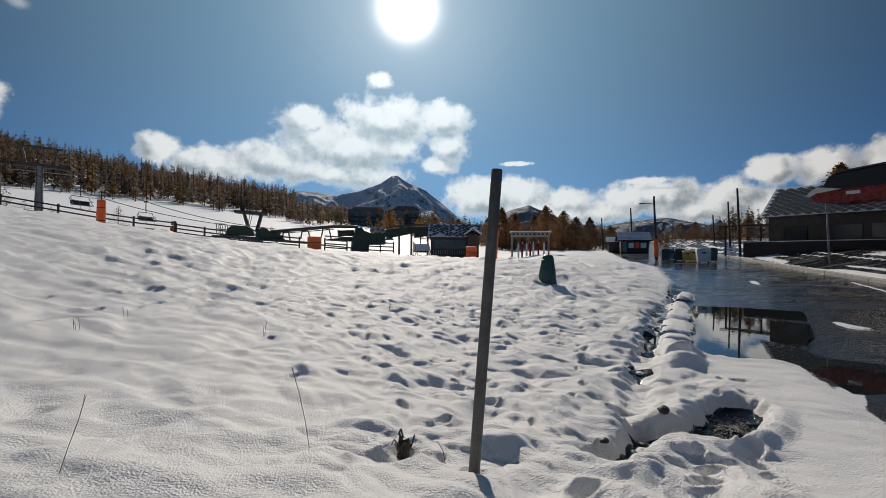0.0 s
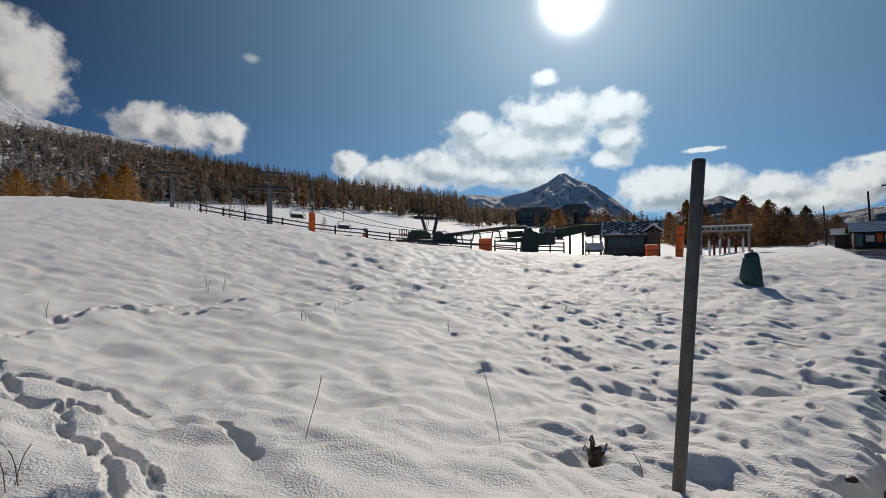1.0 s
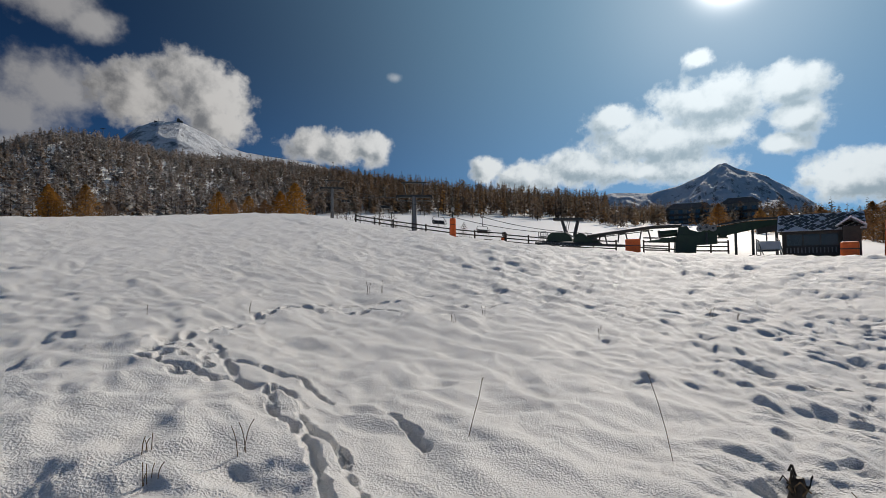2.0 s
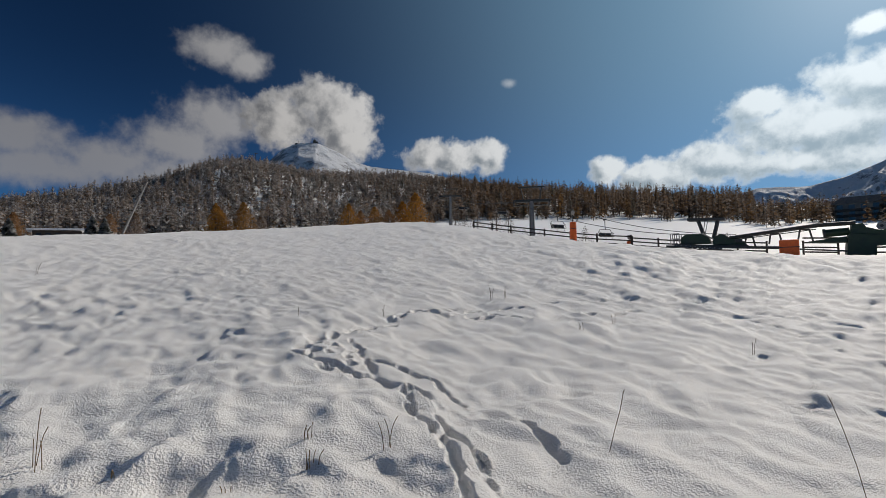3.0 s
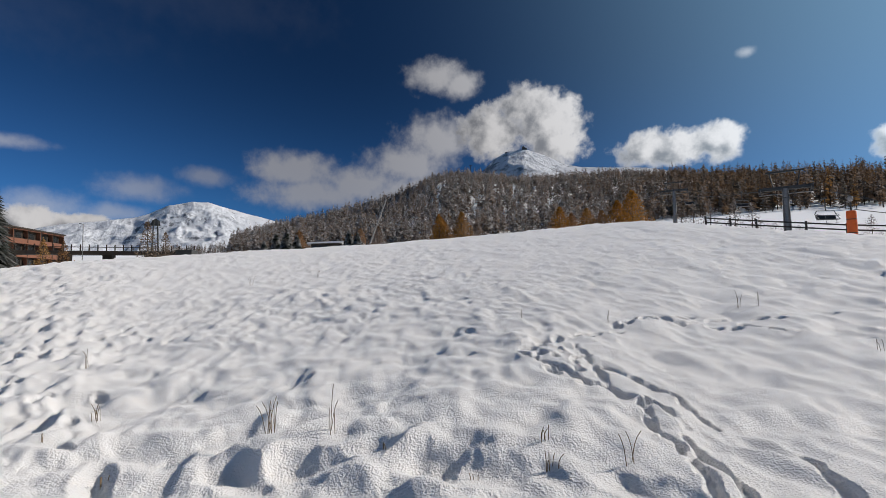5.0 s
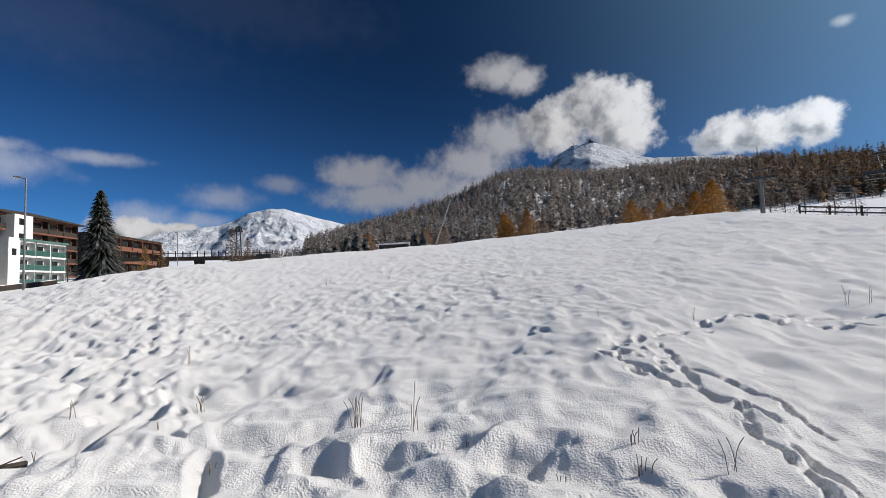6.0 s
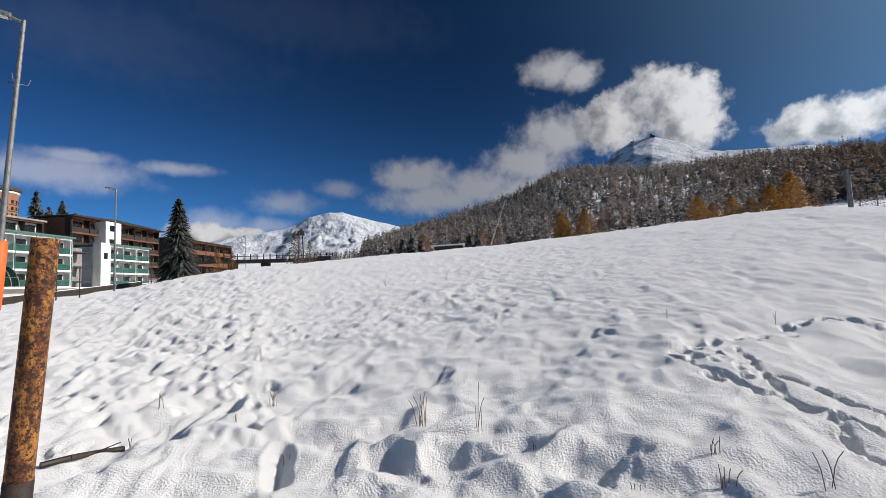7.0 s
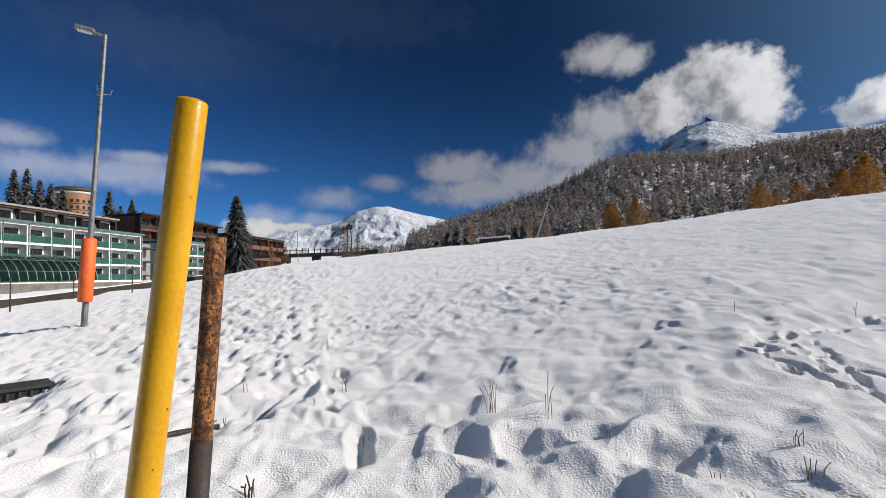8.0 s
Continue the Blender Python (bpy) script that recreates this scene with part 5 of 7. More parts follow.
def snow_gun(az, d, pad_h, pad_w, head, label, lean=0.0):
    """A snow-making hydrant wrapped in orange foam, with a white lamp-like head."""
    p = spot(az, d)
    t = thing("padded_hydrant", p, az, label, "snow hydrant", "orange padded hydrants")
    w = pad_w / 2
    bm = lathe([(w * 0.94, -0.3), (w, 0.05), (w * 1.02, pad_h * 0.5), (w, pad_h - 0.06), (w * 0.9, pad_h)], 16)
    bmesh.ops.transform(bm, matrix=Euler((0, radians(lean), 0)).to_matrix().to_4x4(), verts=bm.verts)
    part("padding", bm, ORANGE, t)
    for h in (0.25, 0.7):
        bm = lathe([(w * 1.0, 0), (w * 1.05, 0.01), (w * 1.05, 0.05), (w * 1.0, 0.06)], 16)
        bmesh.ops.transform(bm, matrix=Euler((0, radians(lean), 0)).to_matrix().to_4x4() @ Matrix.Translation((0, 0, pad_h * h)), verts=bm.verts)
        part("strap", bm, BLACK_PLASTIC, t, "dark strap")
    if head:
        top = Vector((math.sin(radians(lean)) * pad_h, 0, pad_h))
        part("mast", rod(top - Vector((0, 0, 0.1)), top + Vector((0, 0, head)), 0.05, seg=10), STEEL_DARK, t)
        bm = lathe([(0.08, 0), (0.15, 0.05), (0.18, 0.2), (0.16, 0.36), (0.08, 0.42)], 14)
        bmesh.ops.translate(bm, vec=top + Vector((0, 0, head - 0.05)), verts=bm.verts)
        part("nozzle_hood", bm, CONCRETE, t, "pale hood")
    return t


snow_gun(35.7, 47, 2.3, 0.62, 0.75, "tall orange padded snow hydrant with a pale hood")
snow_gun(29.5, 50.5, 0.78, 0.5, 0.25, "low orange padded snow hydrant beside the fence")
snow_gun(-6.9, 38, 2.45, 0.52, 0.35, "tall leaning orange padded snow hydrant beside the hut", 3.0)


def foam_block(az, d, w, h, label):
    p = spot(az, d)
    t = thing("foam_block", p, az, label, "foam block", "orange foam blocks")
    part("body", box((w, 0.7, h + 0.2), (0, 0, -0.2), bevel=0.12), ORANGE, t)
    part("strap", box((w + 0.02, 0.72, 0.06), (0, 0, h * 0.55)), BLACK_PLASTIC, t, "dark strap")


foam_block(14.8, 41, 1.15, 1.25, "orange foam safety block standing in the snow")
foam_block(-4.15, 35.5, 0.85, 1.0, "orange foam safety block in front of the hut")


def lift_tower(az, d, col_top, frame_top, arm, label):
    p = spot(az, d)
    t = thing("lift_tower", p, az, label, "lift tower", "lift towers")
    h = col_top - p.z
    part("column", rod((0, 0, -0.6), (0, 0, h), 0.34, 0.24, seg=20), STEEL, t)
    part("crossarm", box((arm, 0.28, 0.3), (0, 0, h - 0.1), bevel=0.03), STEEL_DARK, t)
    ft = frame_top - p.z
    for s in (-1, 1):
        part("upright", rod((s * arm * 0.22, 0, h), (s * arm * 0.3, 0, ft), 0.06, seg=8), STEEL_DARK, t)
        sheave = part("sheave_beam", box((0.12, 2.2, 0.14), (s * arm / 2, 0, h - 0.1)), STEEL_DARK, t)
        for k in range(6):
            part("sheave", rod((s * arm / 2 - 0.09, -0.95 + 0.38 * k, h - 0.2), (s * arm / 2 + 0.09, -0.95 + 0.38 * k, h - 0.2), 0.16, seg=14), BLACK_PLASTIC, sheave)
        part("ladder_rail", rod((s * 0.2, -0.3, 0.2), (s * 0.2, -0.26, h), 0.025, seg=6), STEEL_DARK, t)
    part("maintenance_frame", box((arm * 0.75, 0.16, 0.16), (0, 0, ft - 0.1)), STEEL_DARK, t)
    part("catwalk", box((arm * 1.05, 0.5, 0.05), (0, 0.35, h - 0.45)), STEEL_DARK, t)
    return t


lift_tower(40.4, 53, 1.64 + 53 * math.tan(radians(8.3)), 1.64 + 53 * math.tan(radians(10.0)), 3.9, "grey steel chairlift tower with sheave wheels")
lift_tower(50.1, 84, 1.64 + 84 * math.tan(radians(9.2)), 1.64 + 84 * math.tan(radians(10.1)), 3.9, "farther grey steel chairlift tower")


def lift_chair(place, turn, label):
    """A four-seat chair on its hanger; place is the middle of the seat."""
    t = thing("lift_chair", place, turn, label, "chairlift chair", "chairlift chairs")
    part("hanger", tube([(0, 0.1, 2.1), (0.0, 0.1, 1.2), (0, 0.05, 0.9)], 0.045, seg=8), STEEL_DARK, t)
    part("grip", box((0.14, 0.5, 0.16), (0, 0.1, 2.05)), STEEL_DARK, t)
    part("frame", tube([(-1.0, -0.4, -0.02), (-1.05, 0.15, 0.55), (-0.85, 0.1, 0.9), (0.85, 0.1, 0.9), (1.05, 0.15, 0.55), (1.0, -0.4, -0.02)], 0.035, seg=8), STEEL, t)
    part("seat", box((1.95, 0.5, 0.09), (0, -0.15, -0.05), bevel=0.03), BLACK_PLASTIC, t)
    part("backrest", box((1.95, 0.08, 0.42), (0, 0.14, 0.06), bevel=0.03, rot=(-12, 0, 0)), BLACK_PLASTIC, t)
    part("safety_bar", tube([(-0.98, 0.1, 0.62), (-0.95, -0.45, 0.35), (0.95, -0.45, 0.35), (0.98, 0.1, 0.62)], 0.025, seg=6), STEEL, t)
    for x in (-0.5, 0.5):
        part("footrest", tube([(x, -0.45, 0.35), (x, -0.6, -0.4), (x - 0.18, -0.62, -0.42), (x + 0.18, -0.62, -0.42)], 0.02, seg=6), STEEL, t)
    return t


def in_sky(az, el, d):
    return Vector((-d * math.sin(radians(az)), d * math.cos(radians(az)), 1.64 + d * math.tan(radians(el))))


lift_chair(in_sky(31.9, 3.75, 62), 75, "empty chairlift chair hanging from the cable")
lift_chair(in_sky(37.3, 4.95, 60), 75, "empty chairlift chair farther up the line")
lift_chair(in_sky(43.8, 6.9, 80), 75, "empty chairlift chair beyond the first tower")
lift_chair(in_sky(48.5, 7.6, 95), 75, "empty chairlift chair near the wood")


def cable(p, q, sag, label):
    pts = [p.lerp(q, k / 16) - Vector((0, 0, sag * 4 * (k / 16) * (1 - k / 16))) for k in range(17)]
    t = thing("haul_cable", p, 0, label, "cable", "haul cables")
    part("rope", tube([v - p for v in pts], 0.028, seg=6), STEEL_DARK, t)


for off in (-1.0, 1.0):
    side = Vector((0.7 * off, 0.7 * off, 0))
    start = in_sky(20.5, 3.4, 45) + side * 1.2
    top_b, top_a = in_sky(40.4, 8.2, 53) + side * 1.9, in_sky(50.1, 9.1, 84) + side * 1.9
    cable(start, top_b, 0.9, "dark steel haul cable rising from the lift station")
    cable(top_b, top_a, 0.5, "dark steel haul cable between two towers")
    cable(top_a, in_sky(58, 9.5, 260), 2.0, "dark steel haul cable running up into the wood")


# lift station, laid out along its own x axis (to the walker's right)
base = spot(15.5, 44)
station = thing("lift_station", base, 15.5, "dark green chairlift station machinery on a steel pedestal", "lift station")
gz = lambda az, d=44: spot(az, d).z - base.z


def sx(az):
    return -44 * math.tan(radians(az - 15.5))


def sz(el, az):
    return 1.64 + 44 / math.cos(radians(az - 15.5)) * math.tan(radians(el)) - base.z


def sp(az, el, y=0.0):
    """A place in the station's own upright plane, by azimuth and elevation from the walker's eye."""
    return (sx(az), y, sz(el, az))


def plate(name, outline, y, depth, mat, label=""):
    bm = prism([(sx(az), sz(el, az)) for az, el in outline], depth)
    bmesh.ops.bevel(bm, geom=list(bm.edges), offset=0.025, segments=1, affect="EDGES")
    ob = part(name, bm, mat, station, label)
    ob.location = (0, y, 0)
    return ob


# return end: deck, rollers, housing, gantry, handrails
plate("deck_beam", [(25.6, 2.45), (15.2, 1.9), (15.2, 1.62), (25.6, 2.2)], -0.9, 0.25, STEEL_DARK)
plate("deck", [(24.7, 2.5), (18.1, 2.2), (18.1, 2.0), (24.7, 2.3)], -0.65, 1.8, STEEL_DARK)
plate("return_housing", [(24.3, 2.5), (24.2, 3.2), (23.7, 3.6), (22.3, 3.55), (21.6, 3.2), (21.4, 2.5)], -0.45, 1.2, GREEN_PAINT)
plate("gear_cover", [(21.3, 2.4), (21.2, 3.1), (20.6, 3.45), (20.1, 3.35), (19.7, 2.95), (18.4, 2.6), (18.2, 2.15)], -0.35, 1.0, GREEN_PAINT)
plate("counter_box", [(19.2, 2.5), (19.2, 2.85), (18.6, 2.85), (18.6, 2.45)], -0.7, 0.5, STEEL_DARK)
for k in range(10):
    c = Vector(sp(24.55 - 0.44 * k, 2.42 - 0.055 * k, -1.0))
    wheel = part("sheave", rod(c, c + Vector((0, 0.14, 0)), 0.17, seg=14), STEEL_DARK, station)
    part("hub", rod(c - Vector((0, 0.02, 0)), c, 0.06, seg=8), STEEL, wheel)
for top, foot in (((22.6, 5.05), (22.1, 3.4)), ((20.75, 5.0), (21.2, 3.1))):
    part("gantry_leg", rod(sp(*foot), sp(*top), 0.14, 0.12, seg=10), STEEL_DARK, station)
    part("gantry_leg", rod(sp(*foot, 0.7), sp(*top, 0.7), 0.12, 0.1, seg=10), STEEL_DARK, station)
plate("gantry_beam", [(23.6, 5.36), (20.1, 5.2), (20.1, 4.9), (23.6, 5.04)], -0.15, 1.0, STEEL_DARK)
part("gantry_ladder", tube([sp(21.95, 3.5, -0.1), sp(21.65, 5.0, -0.1)], 0.03, seg=6), STEEL, station)
part("gantry_ladder", tube([sp(22.15, 3.5, -0.1), sp(21.9, 5.0, -0.1)], 0.03, seg=6), STEEL, station)
part("brace", rod(sp(22.2, 3.6, -0.5), sp(21.1, 2.9, -0.5), 0.055, seg=8), STEEL, station, "pale steel brace")
for y in (-0.9, 0.2):
    part("handrail", tube([sp(25.1, 2.5, y), sp(25.15, 3.65, y), sp(24.3, 3.65, y), sp(24.25, 2.5, y)], 0.035, seg=8), STEEL, station)
    part("handrail", tube([sp(25.12, 3.1, y), sp(24.28, 3.1, y)], 0.03, seg=8), STEEL, station)
    part("handrail", tube([sp(24.75, 2.5, y), sp(24.75, 3.65, y)], 0.03, seg=8), STEEL, station)
# cable beam with its hanging guide frames, and the lower running rails
for y in (-0.5, 0.6):
    part("cable_beam", tube([sp(19.7, 3.0, y), sp(12.4, 3.84, y), sp(9.8, 3.86, y)], 0.12, seg=8), STEEL_DARK, station)
part("running_rail", tube([sp(19.7, 2.75, -0.2), sp(12.6, 3.45, -0.2)], 0.035, seg=6), STEEL_DARK, station)
part("running_rail", tube([sp(18.2, 1.95, -0.8), sp(10.5, 1.25, -0.8)], 0.06, seg=6), STEEL_DARK, station)
for f in (((18.4, 2.3), (18.25, 2.96), (17.7, 3.0), (17.5, 1.9)), ((16.35, 2.2), (16.2, 3.2), (15.5, 3.2), (15.3, 2.2)), ((14.05, 2.4), (13.85, 3.48), (13.15, 3.48), (12.9, 2.3))):
    part("guide_frame", tube([sp(*q, -0.5) for q in f], 0.06, seg=8), STEEL_DARK, station)
    part("guide_strut", rod(sp(f[1][0], f[1][1], -0.5), sp(f[1][0] - 0.3, f[1][1] + 0.3, 0.5), 0.05, seg=6), STEEL_DARK, station)
# drive pedestal with its arm, gearbox and sheaves
plate("pedestal", [(10.6, 0.1), (10.4, 2.2), (10.25, 2.9), (8.2, 2.6), (8.5, 1.6), (8.55, 0.1)], -0.75, 1.5, GREEN_PAINT)
plate("arm", [(13.4, 2.15), (13.2, 2.3), (10.4, 2.65), (10.4, 2.05)], -0.3, 0.6, GREEN_PAINT)
plate("drive_housing", [(10.3, 2.8), (10.1, 3.3), (9.0, 3.35), (8.3, 3.05), (6.5, 2.9), (6.5, 1.75), (8.6, 1.65)], -0.6, 1.3, GREEN_PAINT)
plate("gearbox", [(10.1, 3.3), (10.05, 3.7), (9.3, 3.78), (9.0, 3.3)], -0.45, 1.0, GREEN_PAINT)
plate("rib", [(7.6, 2.95), (7.4, 2.95), (7.4, 1.75), (7.6, 1.72)], -0.68, 0.1, STEEL_DARK)
part("motor", rod(sp(11.9, 3.0), sp(10.2, 3.1), 0.28, seg=16), GREEN_PAINT, station)
part("motor_fan", rod(sp(12.1, 2.98), sp(11.9, 3.0), 0.34, seg=16), STEEL_DARK, station)
for az, el in ((8.1, 3.4), (7.5, 3.5), (6.9, 3.4)):
    c = Vector(sp(az, el, -0.8))
    wheel = part("sheave", rod(c, c + Vector((0, 0.16, 0)), 0.27, seg=18), STEEL, station)
    part("hub", rod(c - Vector((0, 0.02, 0)), c, 0.1, seg=10), STEEL_DARK, wheel)
# boom to the hut: three plates, a cover, legs
plate("boom", [(8.3, 2.75), (7.6, 3.3), (6.0, 3.6), (3.3, 3.95), (0.5, 4.0), (0.6, 3.6), (2.8, 3.2), (5.6, 2.6)], -0.2, 0.6, GREEN_PAINT)
plate("boom_cover", [(6.4, 3.85), (3.2, 4.3), (0.5, 4.22), (0.5, 4.08), (3.2, 4.1), (6.4, 3.68)], -0.4, 1.0, STEEL_DARK)
plate("boom_end", [(2.9, 3.25), (2.8, 2.6), (1.4, 2.85), (0.7, 3.65)], -0.1, 0.5, STEEL_DARK)
plate("boom_box", [(6.3, 2.85), (6.2, 2.4), (5.6, 2.4), (5.5, 2.9)], -0.3, 0.7, GREEN_PAINT)
for az in (4.7, 3.2, 1.2):
    part("boom_leg", rod((sx(az), 0.1, gz(az) - 0.3), sp(az, 3.2, 0.1), 0.1, seg=10), STEEL_DARK, station)
part("loading_mat", box((6.5, 2.2, 0.12), (sx(5), 0.5, gz(5) - 0.05), bevel=0.03), STEEL_DARK, station, "dark loading platform")


def cabin_chair(place, turn):
    t = thing("lift_chair", place, turn, "parked chairlift chair with a white plastic bubble", "chairlift chair", "parked chairs")
    part("seat", box((1.25, 0.5, 0.1), (0, 0, 0.45), bevel=0.03), BLACK_PLASTIC, t)
    part("bubble", box((1.28, 0.14, 0.6), (0, -0.26, 0.52), bevel=0.06, rot=(-20, 0, 0)), WHITE_PLASTIC, t, "white bubble panel")
    part("footrest", tube([(-0.55, -0.4, 0.5), (-0.5, -0.62, 0.1), (0.5, -0.62, 0.1), (0.55, -0.4, 0.5)], 0.03, seg=8), STEEL, t)
    part("backrest", box((1.2, 0.1, 0.75), (0, 0.28, 0.4), bevel=0.04), WHITE_PLASTIC, t)
    for x in (-0.62, 0.62):
        part("side_frame", tube([(x, -0.35, 0.0), (x, -0.5, 0.5), (x, -0.1, 1.15), (x, 0.35, 1.3), (x, 0.35, 0.0)], 0.035, seg=8), STEEL, t)
    part("hanger", tube([(0, 0.3, 1.1), (0, 0.3, 1.75)], 0.045, seg=8), STEEL_DARK, t)


cabin_chair(spot(2.0, 39.2), 20)

# green padded bag on a stake
p = spot(-13.4, 20.9) - Vector((0, 0, 0.0))
bag = thing("padded_stake", p, 10, "dark green padded stake standing in the snow", "safety pad")
bm = lathe([(0.34, -0.15), (0.37, 0.05), (0.36, 0.3), (0.33, 0.55), (0.3, 0.8), (0.25, 1.02), (0.23, 1.16), (0.15, 1.24), (0.08, 1.2)], 20, wobble=0.09, seed=8)
for v in bm.verts:
    v.co.x -= 0.05 * v.co.z + 0.03 * math.sin(4 * v.co.z)
part("padding", bm, GREEN_PAD, bag)
for h, r in ((0.5, 0.345), (0.98, 0.27)):
    bm = lathe([(r - 0.02, 0), (r, 0.008), (r, 0.03), (r - 0.02, 0.04)], 20, wobble=0.03, seed=4)
    bmesh.ops.translate(bm, vec=(-0.05 * h, 0, h), verts=bm.verts)
    part("strap", bm, GREEN_PAD, bag, "dark green strap")
part("stake", rod((0, 0, 0), (0, 0, 1.33), 0.04, seg=10), STEEL_DARK, bag)


# operator's hut
def slab_at(mid, slope, x, q, lift, w, l, h, twist=0.0):
    """A thin slab lying on a roof slope."""
    bm = bmesh.new()
    m = Matrix.Translation(mid) @ Euler((radians(slope), 0, 0)).to_matrix().to_4x4() @ Matrix.Translation((x, q, lift)) @ Euler((0, 0, radians(twist))).to_matrix().to_4x4()
    bmesh.ops.create_cube(bm, size=1, matrix=m @ Matrix.Diagonal((w, l, h, 1)))
    return bm


p = spot(-2.1, 40)
hut = thing("operator_hut", p, -2.1, "small grey wooden lift hut with a snow-dusted slab roof", "hut")
W, D, H = 4.0, 3.0, 1.95
part("wall", box((W, 0.14, H + 0.3), (0, 0, -0.3)), WOOD_GREY, hut)
part("wall", box((W, 0.14, H + 0.3), (0, D, -0.3)), WOOD_GREY, hut)
gable = [(0, -0.3), (D, -0.3), (D, H), (D / 2, H + 1.05), (0, H)]
for s in (-1, 1):
    bm = prism(gable, 0.14)
    bmesh.ops.transform(bm, matrix=Matrix.Translation((s * (W / 2 - 0.0) + (0.0 if s < 0 else 0.0), 0, 0)) @ Matrix(((0, 1, 0, -0.07), (1, 0, 0, 0), (0, 0, 1, 0), (0, 0, 0, 1))), verts=bm.verts)
    part("wall", bm, WOOD_GREY, hut)
slope = math.degrees(math.atan2(1.05, D / 2))
run = math.hypot(1.05, D / 2) + 0.35
for s, name in ((1, "roof"), (-1, "roof")):
    bm = bmesh.new()
    mid = Vector((0, D / 2 - s * (D / 4 + 0.12), H + 0.52 - 0.05))
    mm = Matrix.Translation(mid) @ Euler((radians(s * slope), 0, 0)).to_matrix().to_4x4() @ Matrix.Diagonal((W + 0.7, run, 0.08, 1))
    bmesh.ops.create_cube(bm, size=1, matrix=mm)
    roof = part(name, bm, WOOD_GREY, hut, "stone slab roof")
    if s == 1:
        part("roof_snow", slab_at(mid, slope, 0, 0, 0.05, W + 0.66, run - 0.04, 0.03), SNOW, roof, "snow on the slab roof")
        g = random.Random(3)
        for row in range(9):
            for c in range(8):
                if g.random() < 0.1:
                    continue
                x = -W / 2 - 0.22 + (c + 0.25 + 0.5 * (row % 2)) * (W + 0.5) / 8 + g.uniform(-0.04, 0.04)
                q = -run / 2 + 0.2 + row * (run - 0.35) / 8.5
                part("slab", slab_at(mid, slope, x, q, 0.075, 0.29 + g.uniform(-0.05, 0.05), 0.27 + g.uniform(-0.05, 0.05), 0.035, 45 + g.uniform(-9, 9)), SLATE, roof)
win = part("window", box((2.7, 0.05, 0.75), (-0.45, -0.09, 0.85)), DARK_PANE, hut, "dark window band")
for k in range(4):
    part("window_post", box((0.08, 0.07, 0.85), (-1.85 + 0.93 * k, -0.1, 0.8)), WOOD_GREY, win)
for k in range(14):
    part("baluster", box((0.07, 0.06, 0.36), (-1.8 + 0.2 * k, -0.12, 0.36)), CONCRETE, hut, "pale upright slat")
part("porch_wall", box((0.85, 1.0, 2.1), (1.55, -0.45, -0.1)), WOOD_GREY, hut)
part("porch_roof", prism([(-0.75, 2.0), (0, 2.55), (0.75, 2.0), (0.75, 2.1), (0, 2.68), (-0.75, 2.1)], 1.7), SNOW, hut, "snow-covered gable roof").location = (1.55, -1.05, 0)


# start gate with banners and slalom poles
p = spot(-11.3, 55)
gate = thing("start_gate", p, -11.3, "timing gate of grey posts under a long banner", "start gate")
for x in (-2.1, 2.1):
    part("post", rod((x, 0, -0.3), (x, 0, 2.9), 0.09, seg=10), STEEL, gate)
    part("post", rod((x, 1.2, -0.3), (x, 1.2, 2.9), 0.09, seg=10), STEEL, gate)
part("roof_panel", box((4.7, 1.6, 0.12), (0, 0.6, 2.9)), WHITE_WALL, gate)
part("banner", box((4.5, 0.06, 0.62), (0, -0.12, 2.32)), CONCRETE, gate, "pale banner")
for k in range(9):
    part("lettering_bar", box((0.3, 0.02, 0.2), (-1.9 + 0.475 * k, -0.16, 2.55)), STEEL_DARK, gate, "dark illegible lettering")
for k, x in enumerate((-1.3, -0.9, -0.4, 0.0, 0.35, 0.9, 1.5)):
    pole = thing("padded_pole", spot(-11.3 - math.degrees(math.atan2(x, 53)), 53), 0, "red padded pole stored under the gate" if k % 2 else "white padded pole stored under the gate", "slalom pole", "padded poles")
    part("padding", lathe([(0.1, -0.2), (0.11, 0.1), (0.11, 1.45), (0.07, 1.55)], 12), RED_PAINT if k % 2 else WHITE_PLASTIC, pole)
    part("tip", rod((0, 0, 1.5), (0, 0, 1.75), 0.03, seg=8), WHITE_PLASTIC, pole)

# ---------------------------------------------------------------- road side: kerb, wall, bins, poles, houses
def kerb():
    t = thing("kerb", (24.5, 25, 0), 0, "long pale concrete kerb at the edge of the wet road", "kerb")
    ys = np.linspace(4, 84, 33)
    for y0, y1 in zip(ys, ys[1:]):
        a = Vector((kerb_edge(y0), y0, height_at(kerb_edge(y0) - 0.3, y0) - 0.1))
        b = Vector((kerb_edge(y1), y1, height_at(kerb_edge(y1) - 0.3, y1) - 0.1))
        d = (b - a) * 0.994
        bm = bmesh.new()
        m = Matrix.Translation((a + b) / 2 + Vector((0, 0, 0.16)) - Vector((24.5, 25, 0))) @ d.to_track_quat("X", "Z").to_matrix().to_4x4() @ Matrix.Diagonal((d.length, 0.28, 0.4, 1))
        bmesh.ops.create_cube(bm, size=1, matrix=m)
        bmesh.ops.bevel(bm, geom=list(bm.edges), offset=0.02, segments=1, affect="EDGES")
        part("kerbstone", bm, CONCRETE, t)


kerb()


